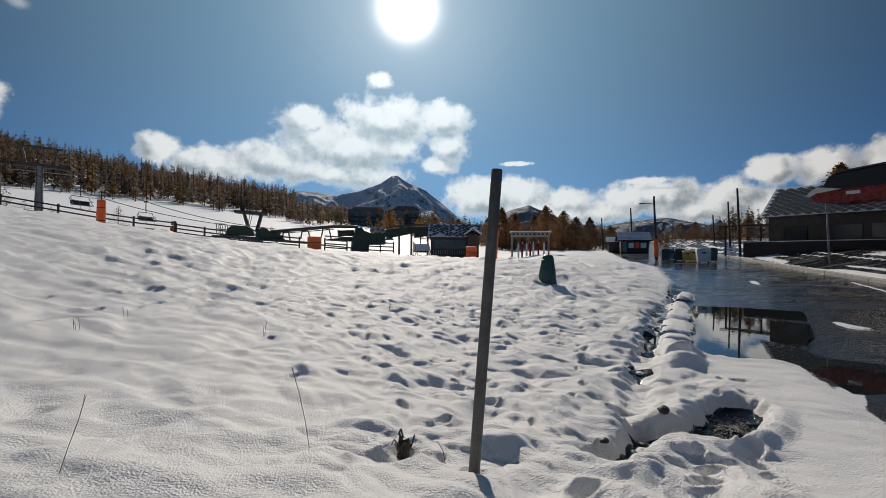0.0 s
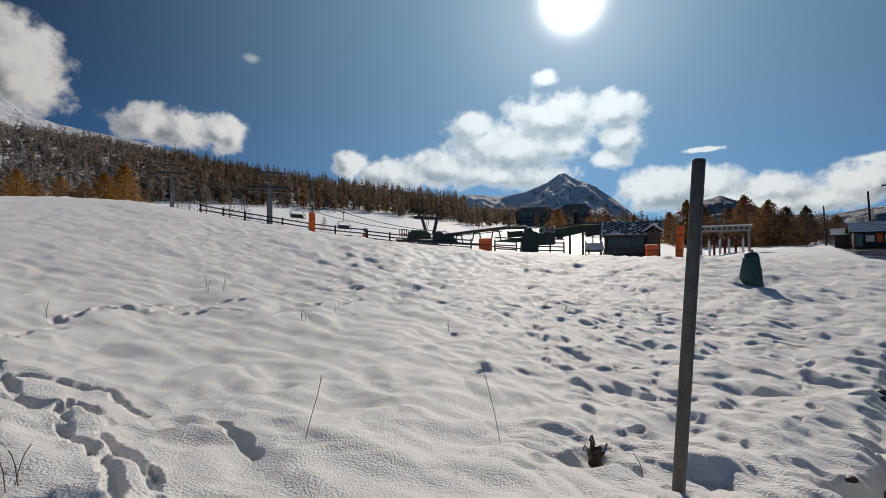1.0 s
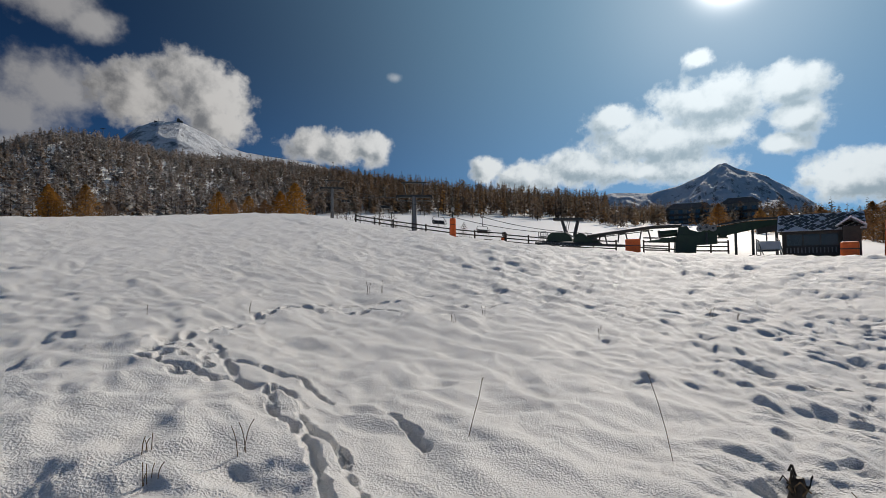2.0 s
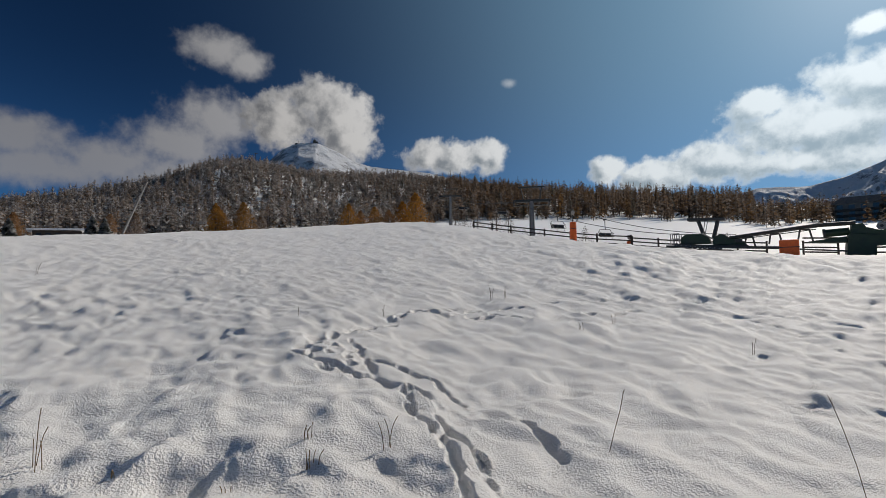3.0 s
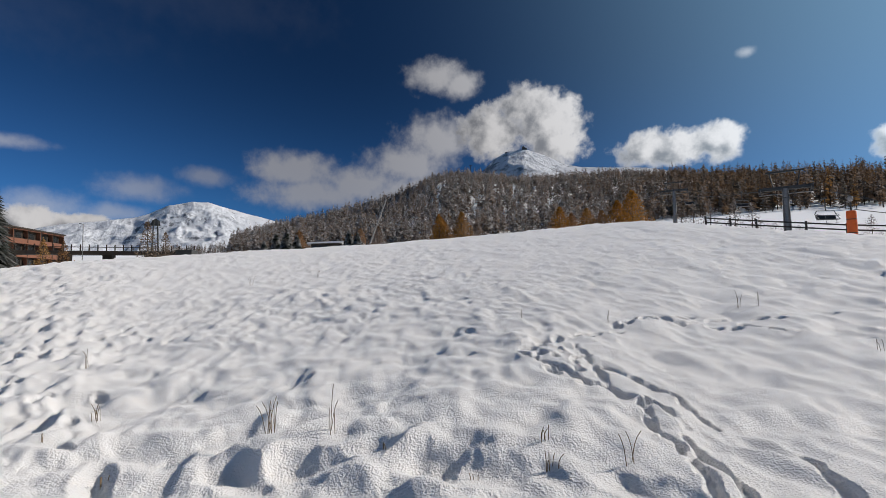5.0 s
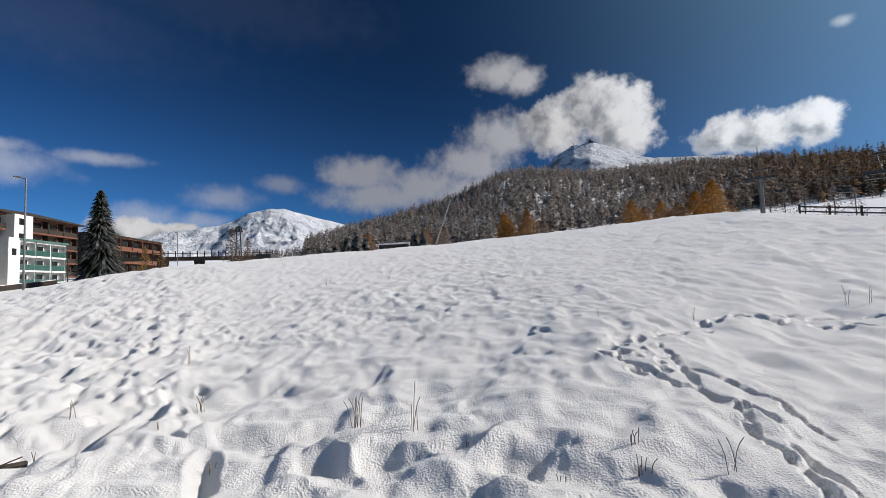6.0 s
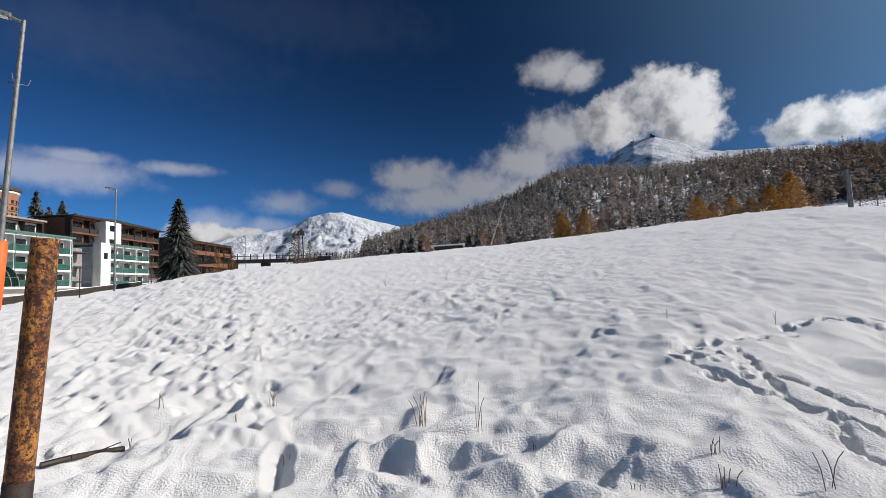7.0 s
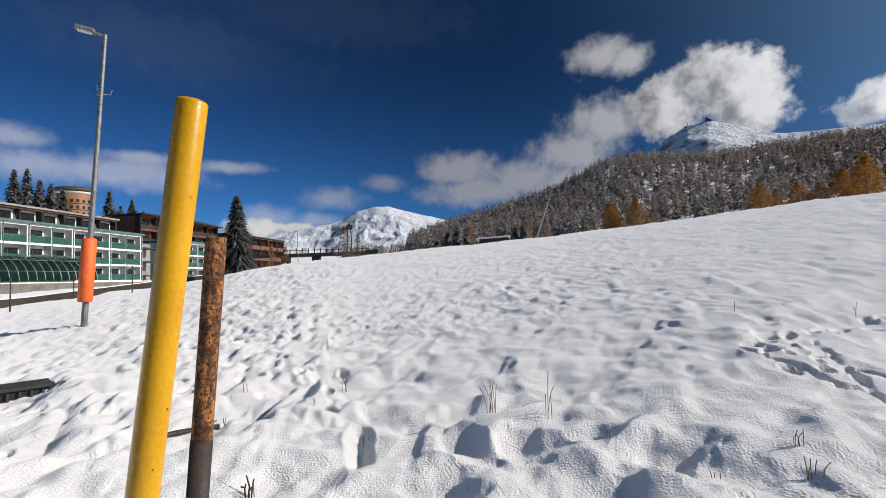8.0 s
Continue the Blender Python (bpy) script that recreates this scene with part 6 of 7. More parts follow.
def wheelie_bin(az, d, w, h, mat, label):
    p = spot(az, d)
    t = thing("waste_container", p, az + 8, label, "waste container", "waste containers")
    bm = prism([(-w / 2 * 0.9, 0.1), (w / 2 * 0.9, 0.1), (w / 2, h * 0.82), (-w / 2, h * 0.82)], w * 0.95)
    part("body", bm, mat, t)
    part("lid", prism([(-w / 2 * 1.04, h * 0.83), (w / 2 * 1.04, h * 0.83), (w / 2 * 0.9, h * 0.96), (0, h), (-w / 2 * 0.9, h * 0.96)], w), mat if mat is not BIN_YELLOW else WHITE_PLASTIC, t)
    for x in (-0.3, 0.3):
        part("wheel", rod((x * w - 0.04, 0.15, 0.08), (x * w + 0.04, 0.15, 0.08), 0.09, seg=12), BLACK_PLASTIC, t)
    part("opening", box((w * 0.3, 0.03, 0.14), (0, -0.02, h * 0.62)), BLACK_PLASTIC, t, "dark throw-in opening")


for az, d, w, h, mat, label in ((-26.3, 56, 0.9, 1.3, BLACK_PLASTIC, "dark grey street waste container"), (-27.0, 57, 0.9, 1.3, WHITE_PLASTIC, "pale grey street waste container"),
                                (-27.7, 56, 1.0, 1.35, BLACK_PLASTIC, "black street waste container"), (-28.4, 55, 0.8, 1.2, BIN_YELLOW, "yellow street waste container"),
                                (-29.0, 55, 0.8, 1.35, BIN_YELLOW, "ochre street waste container"), (-30.0, 53, 1.25, 1.5, WHITE_PLASTIC, "large white street waste container"),
                                (-30.75, 55.5, 1.0, 1.45, BLACK_PLASTIC, "large dark street waste container")):
    wheelie_bin(az, d, w, h, mat, label)


def utility_pole(az, d, el, wrap, arm, label):
    p = spot(az, d)
    top = 1.64 + d * math.tan(radians(el)) - p.z
    t = thing("utility_pole", p, az, label, "utility pole", "utility poles")
    part("pole", rod((0.15, 0, -0.5), (-0.12, 0, top), 0.15, 0.10, seg=12), WOOD_DARK, t)
    if wrap:
        part("padding", rod((0.14, 0, 0.3), (0.08, 0, 2.3), 0.24, seg=14), ORANGE, t, "orange padding")
    if arm:
        part("lamp_arm", tube([(-0.1, 0, top * 0.88), (-1.2, 0, top * 0.9)], 0.04, seg=8), STEEL_DARK, t)
        part("lamp_head", box((0.6, 0.22, 0.12), (-1.4, 0, top * 0.885), bevel=0.03), STEEL_DARK, t)


for row in ((-33.15, 62, 7.65, False, False, "tall bare wooden utility pole"), (-25.2, 58, 7.25, True, True, "utility pole with a lamp arm and orange padding"),
            (-32.3, 80, 6.3, False, False, "dark wooden utility pole behind the first"), (-30.9, 95, 5.0, False, False, "distant thin utility pole"),
            (-22.75, 78, 6.05, True, False, "utility pole with orange padding at its foot"), (-19.6, 95, 5.0, False, False, "distant pole beside the wood")):
    utility_pole(*row)


def lozenge_roof(roof, turn_m, w, run, limit):
    """Diamond slates with snow between them: the first ones are pieces of their own, the rest one mesh."""
    part("roof_snow", slab_bm(turn_m, (0, 0, 0.08), (w, run, 0.03)), SNOW, roof, "snow between the slates")
    me = bpy.data.meshes.new("slate")
    bm = prism([(-0.41, 0), (0, -0.285), (0.41, 0), (0, 0.285)], 0.03)
    bmesh.ops.rotate(bm, matrix=Euler((radians(90), 0, 0)).to_matrix(), verts=bm.verts)
    bmesh.ops.recalc_face_normals(bm, faces=bm.faces)
    bm.to_mesh(me)
    bm.free()
    me.materials.append(SLATE)
    cols, rows_n = int((w - 0.6) / 0.94), int((run - 0.45) / 0.36)
    rest, n = bmesh.new(), 0
    for c in range(cols):
        for k in range(rows_n):
            m = turn_m @ Matrix.Translation((-w / 2 + 0.5 + c * 0.94 + (0.47 if k % 2 else 0.0), -run / 2 + 0.3 + k * 0.36, 0.125)) @ Euler((radians(2), 0, 0)).to_matrix().to_4x4()
            if n < limit:
                ob = new("slate", me)
                ob.parent, ob.matrix_local = roof, m
            else:
                start = len(rest.verts)
                rest.from_mesh(me)
                rest.verts.ensure_lookup_table()
                bmesh.ops.transform(rest, matrix=m, verts=rest.verts[start:])
            n += 1
    if n > limit:
        tagged(part("slates", rest, SLATE, roof), kind="stuff")


def slab_bm(m, at, size):
    bm = bmesh.new()
    bmesh.ops.create_cube(bm, size=1, matrix=m @ Matrix.Translation(at) @ Matrix.Diagonal((*size, 1)))
    return bm


def gable_house(name, place, turn, w, d, eave, ridge, wall_mat, roof_mat, label, windows, snow=True, overhang=0.5):
    """A plain house, ridge along x. windows: (x, z, width, height) on the front."""
    t = thing(name, place, turn, label, "house")
    bm = prism([(0, -0.8), (d, -0.8), (d, eave), (d / 2, ridge), (0, eave)], w)
    bmesh.ops.transform(bm, matrix=Matrix.Translation((-w / 2, 0, 0)) @ Matrix(((0, 1, 0, 0), (1, 0, 0, 0), (0, 0, 1, 0), (0, 0, 0, 1))), verts=bm.verts)
    part("wall", bm, wall_mat, t)
    slope = math.atan2(ridge - eave, d / 2)
    run = math.hypot(ridge - eave, d / 2) + overhang
    for s in (1, -1):
        mid = Vector((0, d / 2 - s * (math.cos(slope) * run / 2), ridge - math.sin(slope) * run / 2 + 0.1))
        turn_m = Matrix.Translation(mid) @ Euler((s * slope, 0, 0)).to_matrix().to_4x4()
        bm = bmesh.new()
        bmesh.ops.create_cube(bm, size=1, matrix=turn_m @ Matrix.Diagonal((w + 2 * overhang, run, 0.14, 1)))
        roof = part("roof", bm, roof_mat, t)
        if snow and s == 1 and w > 10:
            lozenge_roof(roof, turn_m, w + 2 * overhang - 0.1, run - 0.04, 250)
        elif snow and s == 1:
            rows_n = max(6, int(run / 0.42))
            for k in range(rows_n):
                bm = bmesh.new()
                bmesh.ops.create_cube(bm, size=1, matrix=turn_m @ Matrix.Translation((0, -run / 2 + (k + 0.5) * run / rows_n, 0.1)) @ Euler((radians(2.5), 0, 0)).to_matrix().to_4x4() @ Matrix.Diagonal((w + 2 * overhang - 0.1, run / rows_n * 0.7, 0.03, 1)))
                part("snow_strip", bm, SNOW, roof, "snow lying on a slate course")
    for x, z, ww, hh in windows:
        f = part("window", box((ww + 0.16, 0.08, hh + 0.16), (x, -0.02, z - 0.08)), WOOD_DARK, t)
        part("pane", box((ww, 0.04, hh), (x, -0.06, z)), GLASS, f)
    return t


cottage = gable_house("cottage", spot(-23.1, 76), -16, 3.9, 4.0, 2.0, 3.1, WOOD_DARK, WOOD_DARK, "small dark timber cottage with snow on its roof", [(-1.5, 0.2, 0.7, 1.5)])
# the white boards stand in for the cottage's bright windows
for x, z, w, h, mat, label in ((-0.5, 0.75, 0.8, 0.8, WHITE_PLASTIC, "white board for a bright window"), (1.2, 0.75, 0.8, 0.8, WHITE_PLASTIC, "white board for a bright window"), (0.35, 0.7, 0.55, 1.0, ORANGE, "orange board")):
    part("board", box((w, 0.05, h), (x, -0.12, z), bevel=0.01), mat, cottage, label)
gable_house("shed", spot(-21.0, 80), -20, 2.0, 3.0, 1.7, 2.4, WOOD_DARK, WOOD_DARK, "low dark timber shed beside the cottage", [])

# terrace wall with the inn behind it
wall_a = spot(-33.6, 60)
wall_b = wall_a + Vector((0.64, -0.77, 0)) * 34
d = wall_b - wall_a
wall_z = wall_a.z + 0.1
wall_t = thing("terrace_wall", Vector((wall_a.x, wall_a.y, wall_z)), 0, "long low dark timber and stone terrace wall", "wall")
for name, z, t_w, t_h, mat, label in (("base", 0.3, 0.5, 2.4, WOOD_DARK, ""), ("coping", 1.54, 0.62, 0.08, SNOW, "snow-covered coping")):
    bm = bmesh.new()
    bmesh.ops.create_cube(bm, size=1, matrix=Matrix.Translation(Vector((d.x / 2, d.y / 2, z))) @ Vector((d.x, d.y, 0)).to_track_quat("X", "Z").to_matrix().to_4x4() @ Matrix.Diagonal((math.hypot(d.x, d.y), t_w, t_h, 1)))
    part(name, bm, mat, wall_t, label)

inn_turn = -55.0
inn_c = Vector((42.3, 41.0, wall_z + 0.4))
inn = gable_house("inn", inn_c, inn_turn, 22.0, 8.4, 4.1, 7.3, WOOD_GREY, STEEL_DARK,
                  "dark timber inn with a snow-striped slate roof", [(-8.6, 1.3, 1.9, 1.4), (-4.4, 1.4, 2.2, 1.3), (-1.6, 1.4, 2.0, 1.3), (3.2, 1.4, 2.0, 1.3), (7.0, 1.4, 2.0, 1.3)], True, 0.7)
part("terrace_canopy", box((5.0, 2.4, 0.14), (-13.5, 1.0, 3.0)), WOOD_DARK, inn)
for x in (-15.4, -11.8):
    part("canopy_post", box((0.16, 0.16, 3.4), (x, 0.0, -0.4)), WOOD_DARK, inn)

# raised show cabin on posts, red below and dark glass above
cab_p = spot(-38.9, 50)
cab = thing("show_cabin", cab_p, -70.0, "raised red cabin with dark glass on steel posts", "display cabin")
z0 = 1.64 + 50 * math.tan(radians(5.5)) - cab_p.z
hull = [(0, 0.75), (0.5, 0.25), (1.6, 0.0), (14, 0.35), (14, 1.25), (0.4, 1.0)]
part("hull", prism([(x, z + z0) for x, z in hull], 2.4), RED_PAINT, cab)
part("nose", prism([(-0.25, z0 + 0.78), (0.05, z0 + 0.66), (0.6, z0 + 0.95), (2.4, z0 + 1.12), (0.7, z0 + 1.45), (0.15, z0 + 1.2)], 2.5), WHITE_PLASTIC, cab, "white nose panel").location = (0, -0.05, 0)
part("glasshouse", prism([(0.7, z0 + 1.02), (14, z0 + 1.26), (14, z0 + 3.0), (2.2, z0 + 2.35), (1.4, z0 + 2.0)], 2.3), GLASS, cab, "dark glass").location = (0, 0.05, 0)
part("roof", prism([(1.3, z0 + 2.0), (2.2, z0 + 2.4), (14, z0 + 3.05), (14, z0 + 3.2), (2.1, z0 + 2.55)], 2.5), BLACK_PLASTIC, cab).location = (0, -0.05, 0)
part("badge", box((0.95, 0.03, 0.26), (3.2, -0.03, z0 + 0.6), bevel=0.01), WHITE_PLASTIC, cab, "white badge as a plain bar")
for k in range(6):
    part("lettering_bar", box((0.42, 0.03, 0.2), (6.0 + 0.52 * k, -0.03, z0 + 0.78 + 0.012 * k), rot=(0, -1.5, 0)), WHITE_PLASTIC, cab, "white lettering as a plain bar")
for x in (1.3, 9.0):
    part("support_post", rod((x, 0.4, -0.4), (x - 0.2, 0.4, z0 + 0.2), 0.075, seg=14), STEEL, cab)
part("back_wall", box((8, 0.3, z0 + 0.3), (9.5, 2.1, -0.3)), WOOD_DARK, cab)


def far_hotel(az, d, w, h, label, storeys):
    p = spot(az, d)
    t = thing("far_hotel", p - Vector((0, 0, 2)), az, label, "hotel", "far hotels")
    part("wall", box((w, 12, h), (0, 6, 0)), WALL_STONE, t)
    part("roof", prism([(-w / 2 - 1, h), (w / 2 + 1, h), (w / 2 - 2, h + 2.2), (-w / 2 + 2, h + 2.2)], 13), SLATE, t).location = (0, -0.6, 0)
    part("roof_snow", box((w - 5, 11, 0.3), (0, 6, h + 2.2)), SNOW, t, "snow on the roof")
    n = int(w / 3)
    for s in range(storeys):
        for k in range(n):
            part("window", box((1.5, 0.2, 1.4), (-w / 2 + (k + 0.5) * w / n, -0.05, 2.6 + s * (h - 2.5) / storeys)), GLASS, t)
        part("balcony", box((w * 0.96, 0.9, 0.8), (0, -0.5, 1.7 + s * (h - 2.5) / storeys)), WOOD_DARK, t)


far_hotel(8.6, 205, 15, 8.0, "dark grey hotel block among the larches", 3)
far_hotel(3.9, 215, 12, 10.6, "tall dark hotel with a stepped roof", 3)

# ---------------------------------------------------------------- hotels across the road
def balcony_block(name, x0, x1, y, z0, storeys, storey_h, bay, front, label, end_wall=None):
    """A long hotel block along x whose balconies look towards +y. Origin at its near lower corner."""
    t = thing(name, (x0, y, z0), 180, label, "hotel", "hotels across the road")
    w = x0 - x1 if x0 > x1 else x1 - x0
    n = max(1, round(w / bay))
    b = w / n
    h = storeys * storey_h
    part("back_wall", box((w, 6.0, h), (w / 2, 4.1, 0)), front["back"], t)
    for s in range(storeys + 1):
        part("floor_slab", box((w + 0.2, 1.5, 0.34), (w / 2, 0.62, s * storey_h - 0.2)), front["slab"], t)
    for k in range(n + 1):
        part("pillar", box((0.5 if k % 2 == 0 else 0.26, 1.2, h), (k * b, 0.58, 0)), front["pillar"], t)
        part("mullion", box((0.12, 0.12, h + 0.35), (k * b, -0.08, 0)), front["rail"], t)
    for s in range(storeys):
        for k in range(n):
            x = (k + 0.5) * b
            part("balcony_panel", box((b - 0.34, 0.07, 1.0), (x, 0.02, s * storey_h + 0.12)), front["panel"], t)
            part("handrail", box((b - 0.3, 0.1, 0.07), (x, 0.02, s * storey_h + 1.12)), front["rail"], t)
            win = part("window", box((b * 0.8, 0.1, storey_h - 0.75), (x - b * 0.06, 1.06, s * storey_h + 0.14)), front["rail"], t)
            for q in (-0.25, 0.25):
                part("pane", box((b * 0.37, 0.05, storey_h - 0.9), (x - b * 0.06 + q * b * 0.78, 1.0, s * storey_h + 0.2)), DARK_PANE, win)
            bm = prism([(0, 0), (0.9, 0), (0, storey_h * 0.7)], 0.12)
            bmesh.ops.transform(bm, matrix=Matrix.Translation((x + b / 2 - 0.2, 1.0, s * storey_h + 0.14)) @ Matrix(((0, 1, 0, 0), (-1, 0, 0, 0), (0, 0, 1, 0), (0, 0, 0, 1))), verts=bm.verts)
            part("divider", bm, front["back"], t, "slanting divider")
    part("roof", box((w + 0.8, 8.8, 0.35), (w / 2, 3.9, h + 0.1)), front["roof"], t)
    part("roof_snow", box((w + 0.3, 7.6, 0.07), (w / 2, 4.3, h + 0.45)), SNOW, t, "thin snow on the flat roof")
    return t


GREEN_FRONT = {"back": WHITE_WALL, "slab": WHITE_WALL, "pillar": WHITE_WALL, "rail": GREEN_FRAME, "panel": GREEN_BALCONY, "roof": GREEN_FRAME}
WOOD_FRONT = {"back": WOOD_RED, "slab": WOOD_RED, "pillar": WOOD_DARK, "rail": WOOD_DARK, "panel": WOOD_DARK, "roof": CONCRETE}
balcony_block("green_hotel", -45.0, -80.2, -67.0, 3.2, 3, 2.75, 3.7, GREEN_FRONT, "white hotel wing with pale green glazed balconies")
balcony_block("green_hotel", -92.6, -104.6, -69.5, 3.2, 3, 2.75, 3.7, GREEN_FRONT, "farther white hotel wing with green glazed balconies")
balcony_block("upper_hotel", -50.0, -90.0, -81.0, 9.6, 2, 3.3, 4.2, {**WOOD_FRONT, "back": WHITE_WALL}, "upper hotel wing with dark wooden balconies")
balcony_block("wooden_hotel", -94.5, -123.0, -79.0, 5.4, 4, 3.15, 4.6, WOOD_FRONT, "tall hotel with brown wooden balconies and white walls")
balcony_block("long_hotel", -131.5, -166.0, -80.0, 6.2, 3, 3.6, 5.6, {"back": WOOD_DARK, "slab": WOOD_RED, "pillar": WOOD_RED, "rail": WOOD_DARK, "panel": WOOD_RED, "roof": WOOD_DARK}, "long low hotel clad in red-brown timber")
gap = thing("stair_tower", (-83.8, -69.5, 2.5), 0, "white stair tower between the hotel wings", "stair tower")
part("wall", box((9.0, 4.0, 8.2), (-0.4, -4.5, 0)), CONCRETE, gap)
for s in range(3):
    part("landing", box((7.6, 3.2, 0.22), (0.0, -1.2, 1.6 + 2.7 * s)), STEEL_DARK, gap, "dark landing")
part("white_pier", box((2.6, 1.6, 9.4), (-7.3, -0.4, 0)), WHITE_WALL, gap, "white end wall")
part("pier_window", box((0.9, 0.12, 1.2), (-7.2, 0.44, 6.2)), DARK_PANE, gap)
gable_end = thing("hotel_gable", (-104.3, -77.2, 5.4), 0, "white gable wall with small dark windows", "hotel wing", "hotels across the road")
part("wall", box((4.8, 4, 12.6), (0, -2.2, 0)), WHITE_WALL, gable_end)
part("roof", prism([(-19.5, 12.5), (10.8, 12.7), (10.8, 12.95), (-2.0, 13.35), (-19.5, 12.75)], 9.0), WOOD_DARK, gable_end, "low pitched roof").location = (0, -9.5, 0)
part("roof_snow", prism([(-19.3, 12.78), (10.6, 12.98), (-2.0, 13.42)], 8.6), SNOW, gable_end, "thin snow on the pitched roof").location = (0, -9.7, 0)
for s in range(4):
    part("window", box((1.5, 0.12, 1.3), (0.5, -0.16, 1.2 + 3.1 * s)), DARK_PANE, gable_end)

wall = thing("retaining_wall", (-40, -62.5, 0.6), 0, "long grey concrete retaining wall below the hotel", "wall")
part("body", box((80, 0.6, 2.7), (-36, 0, -0.4)), WALL_STONE, wall)
part("coping", box((80, 0.7, 0.14), (-36, 0, 2.3)), SNOW, wall, "snow along the coping")

def road_band():
    """A low dark raised band standing in for asphalt on the near side of the hotel road."""
    pts = [spot(a, d) for a, d in ((143, 43), (139, 45), (135, 49), (130, 55), (127, 62), (124.4, 70))]
    t = thing("road_band", pts[0], 0, "low dark raised band in place of hotel road asphalt", "wall")
    for a, b in zip(pts, pts[1:]):
        d = b - a
        bm = bmesh.new()
        bmesh.ops.create_cube(bm, size=1, matrix=Matrix.Translation((a + b) / 2 - pts[0] + Vector((0, 0, 0.1))) @ d.to_track_quat("X", "Z").to_matrix().to_4x4() @ Matrix.Diagonal((d.length * 1.02, 0.5, 0.85, 1)))
        part("band_length", bm, WOOD_DARK, t)
        bm = bmesh.new()
        bmesh.ops.create_cube(bm, size=1, matrix=Matrix.Translation((a + b) / 2 - pts[0] + Vector((0, 0, 0.56))) @ d.to_track_quat("X", "Z").to_matrix().to_4x4() @ Matrix.Diagonal((d.length * 1.01, 0.2, 0.05, 1)))
        part("snow_cap", bm, SNOW, t, "thin snow on the dark band")


road_band()

# glazed gallery: a quarter barrel of ribs and dark panes
gal = thing("glazed_gallery", (-45.0, -66.6, 3.25), 0, "barrel-shaped glazed gallery with white ribs", "glass gallery")
arc = [(math.cos(a), math.sin(a)) for a in np.linspace(0, math.pi / 2, 9)]
for k in range(19):
    x = -1.2 * k
    part("rib", tube([(x, 3.4 * c, 3.5 * s) for c, s in arc], 0.05, seg=8), STEEL, gal)
    if k < 18:
        bm = bmesh.new()
        vs = [[bm.verts.new((x - o, 3.36 * c, 3.46 * s)) for c, s in arc] for o in (0.05, 1.15)]
        for q in range(8):
            bm.faces.new((vs[0][q], vs[0][q + 1], vs[1][q + 1], vs[1][q]))
        bmesh.ops.solidify(bm, geom=bm.faces[:], thickness=0.03)
        part("pane", bm, GREEN_GLASS, gal)
for k in (2, 5):
    part("purlin", rod((0.1, 3.4 * arc[k][0], 3.5 * arc[k][1]), (-21.7, 3.4 * arc[k][0], 3.5 * arc[k][1]), 0.035, seg=8), STEEL, gal)

p = Vector((-0.4 - 172 * math.sin(radians(135.1)), -0.8 + 172 * math.cos(radians(135.1)), 10))
rot = thing("round_tower", p, 0, "round terracotta hotel tower with a pale rim", "tower")
part("drum", lathe([(4.5, 0), (4.5, 19.6), (4.4, 19.7)], 32), TERRACOTTA, rot)
part("rim", lathe([(4.7, 20.2), (5.2, 20.4), (5.2, 21.1), (4.6, 21.5)], 32), WOOD_GREY, rot)
part("cornice", lathe([(4.55, 19.6), (4.8, 19.8), (4.8, 20.2), (4.7, 20.3)], 32), WHITE_WALL, rot)
for z in (13.4, 15.2, 17.0):
    part("string_course", lathe([(4.5, z - 0.45), (4.6, z - 0.4), (4.6, z - 0.25), (4.5, z - 0.2)], 32), WOOD_GREY, rot, "thin dark ledge")
    for k in range(20):
        a = 6.283 * k / 20
        part("window", box((0.6, 0.2, 0.9), (4.48 * math.sin(a), 4.48 * math.cos(a), z), rot=(0, 0, -math.degrees(a))), GLASS, rot)
part("roof_mast", rod((0, 0, 21.4), (0, 0, 23.0), 0.1, seg=8), STEEL_DARK, rot)


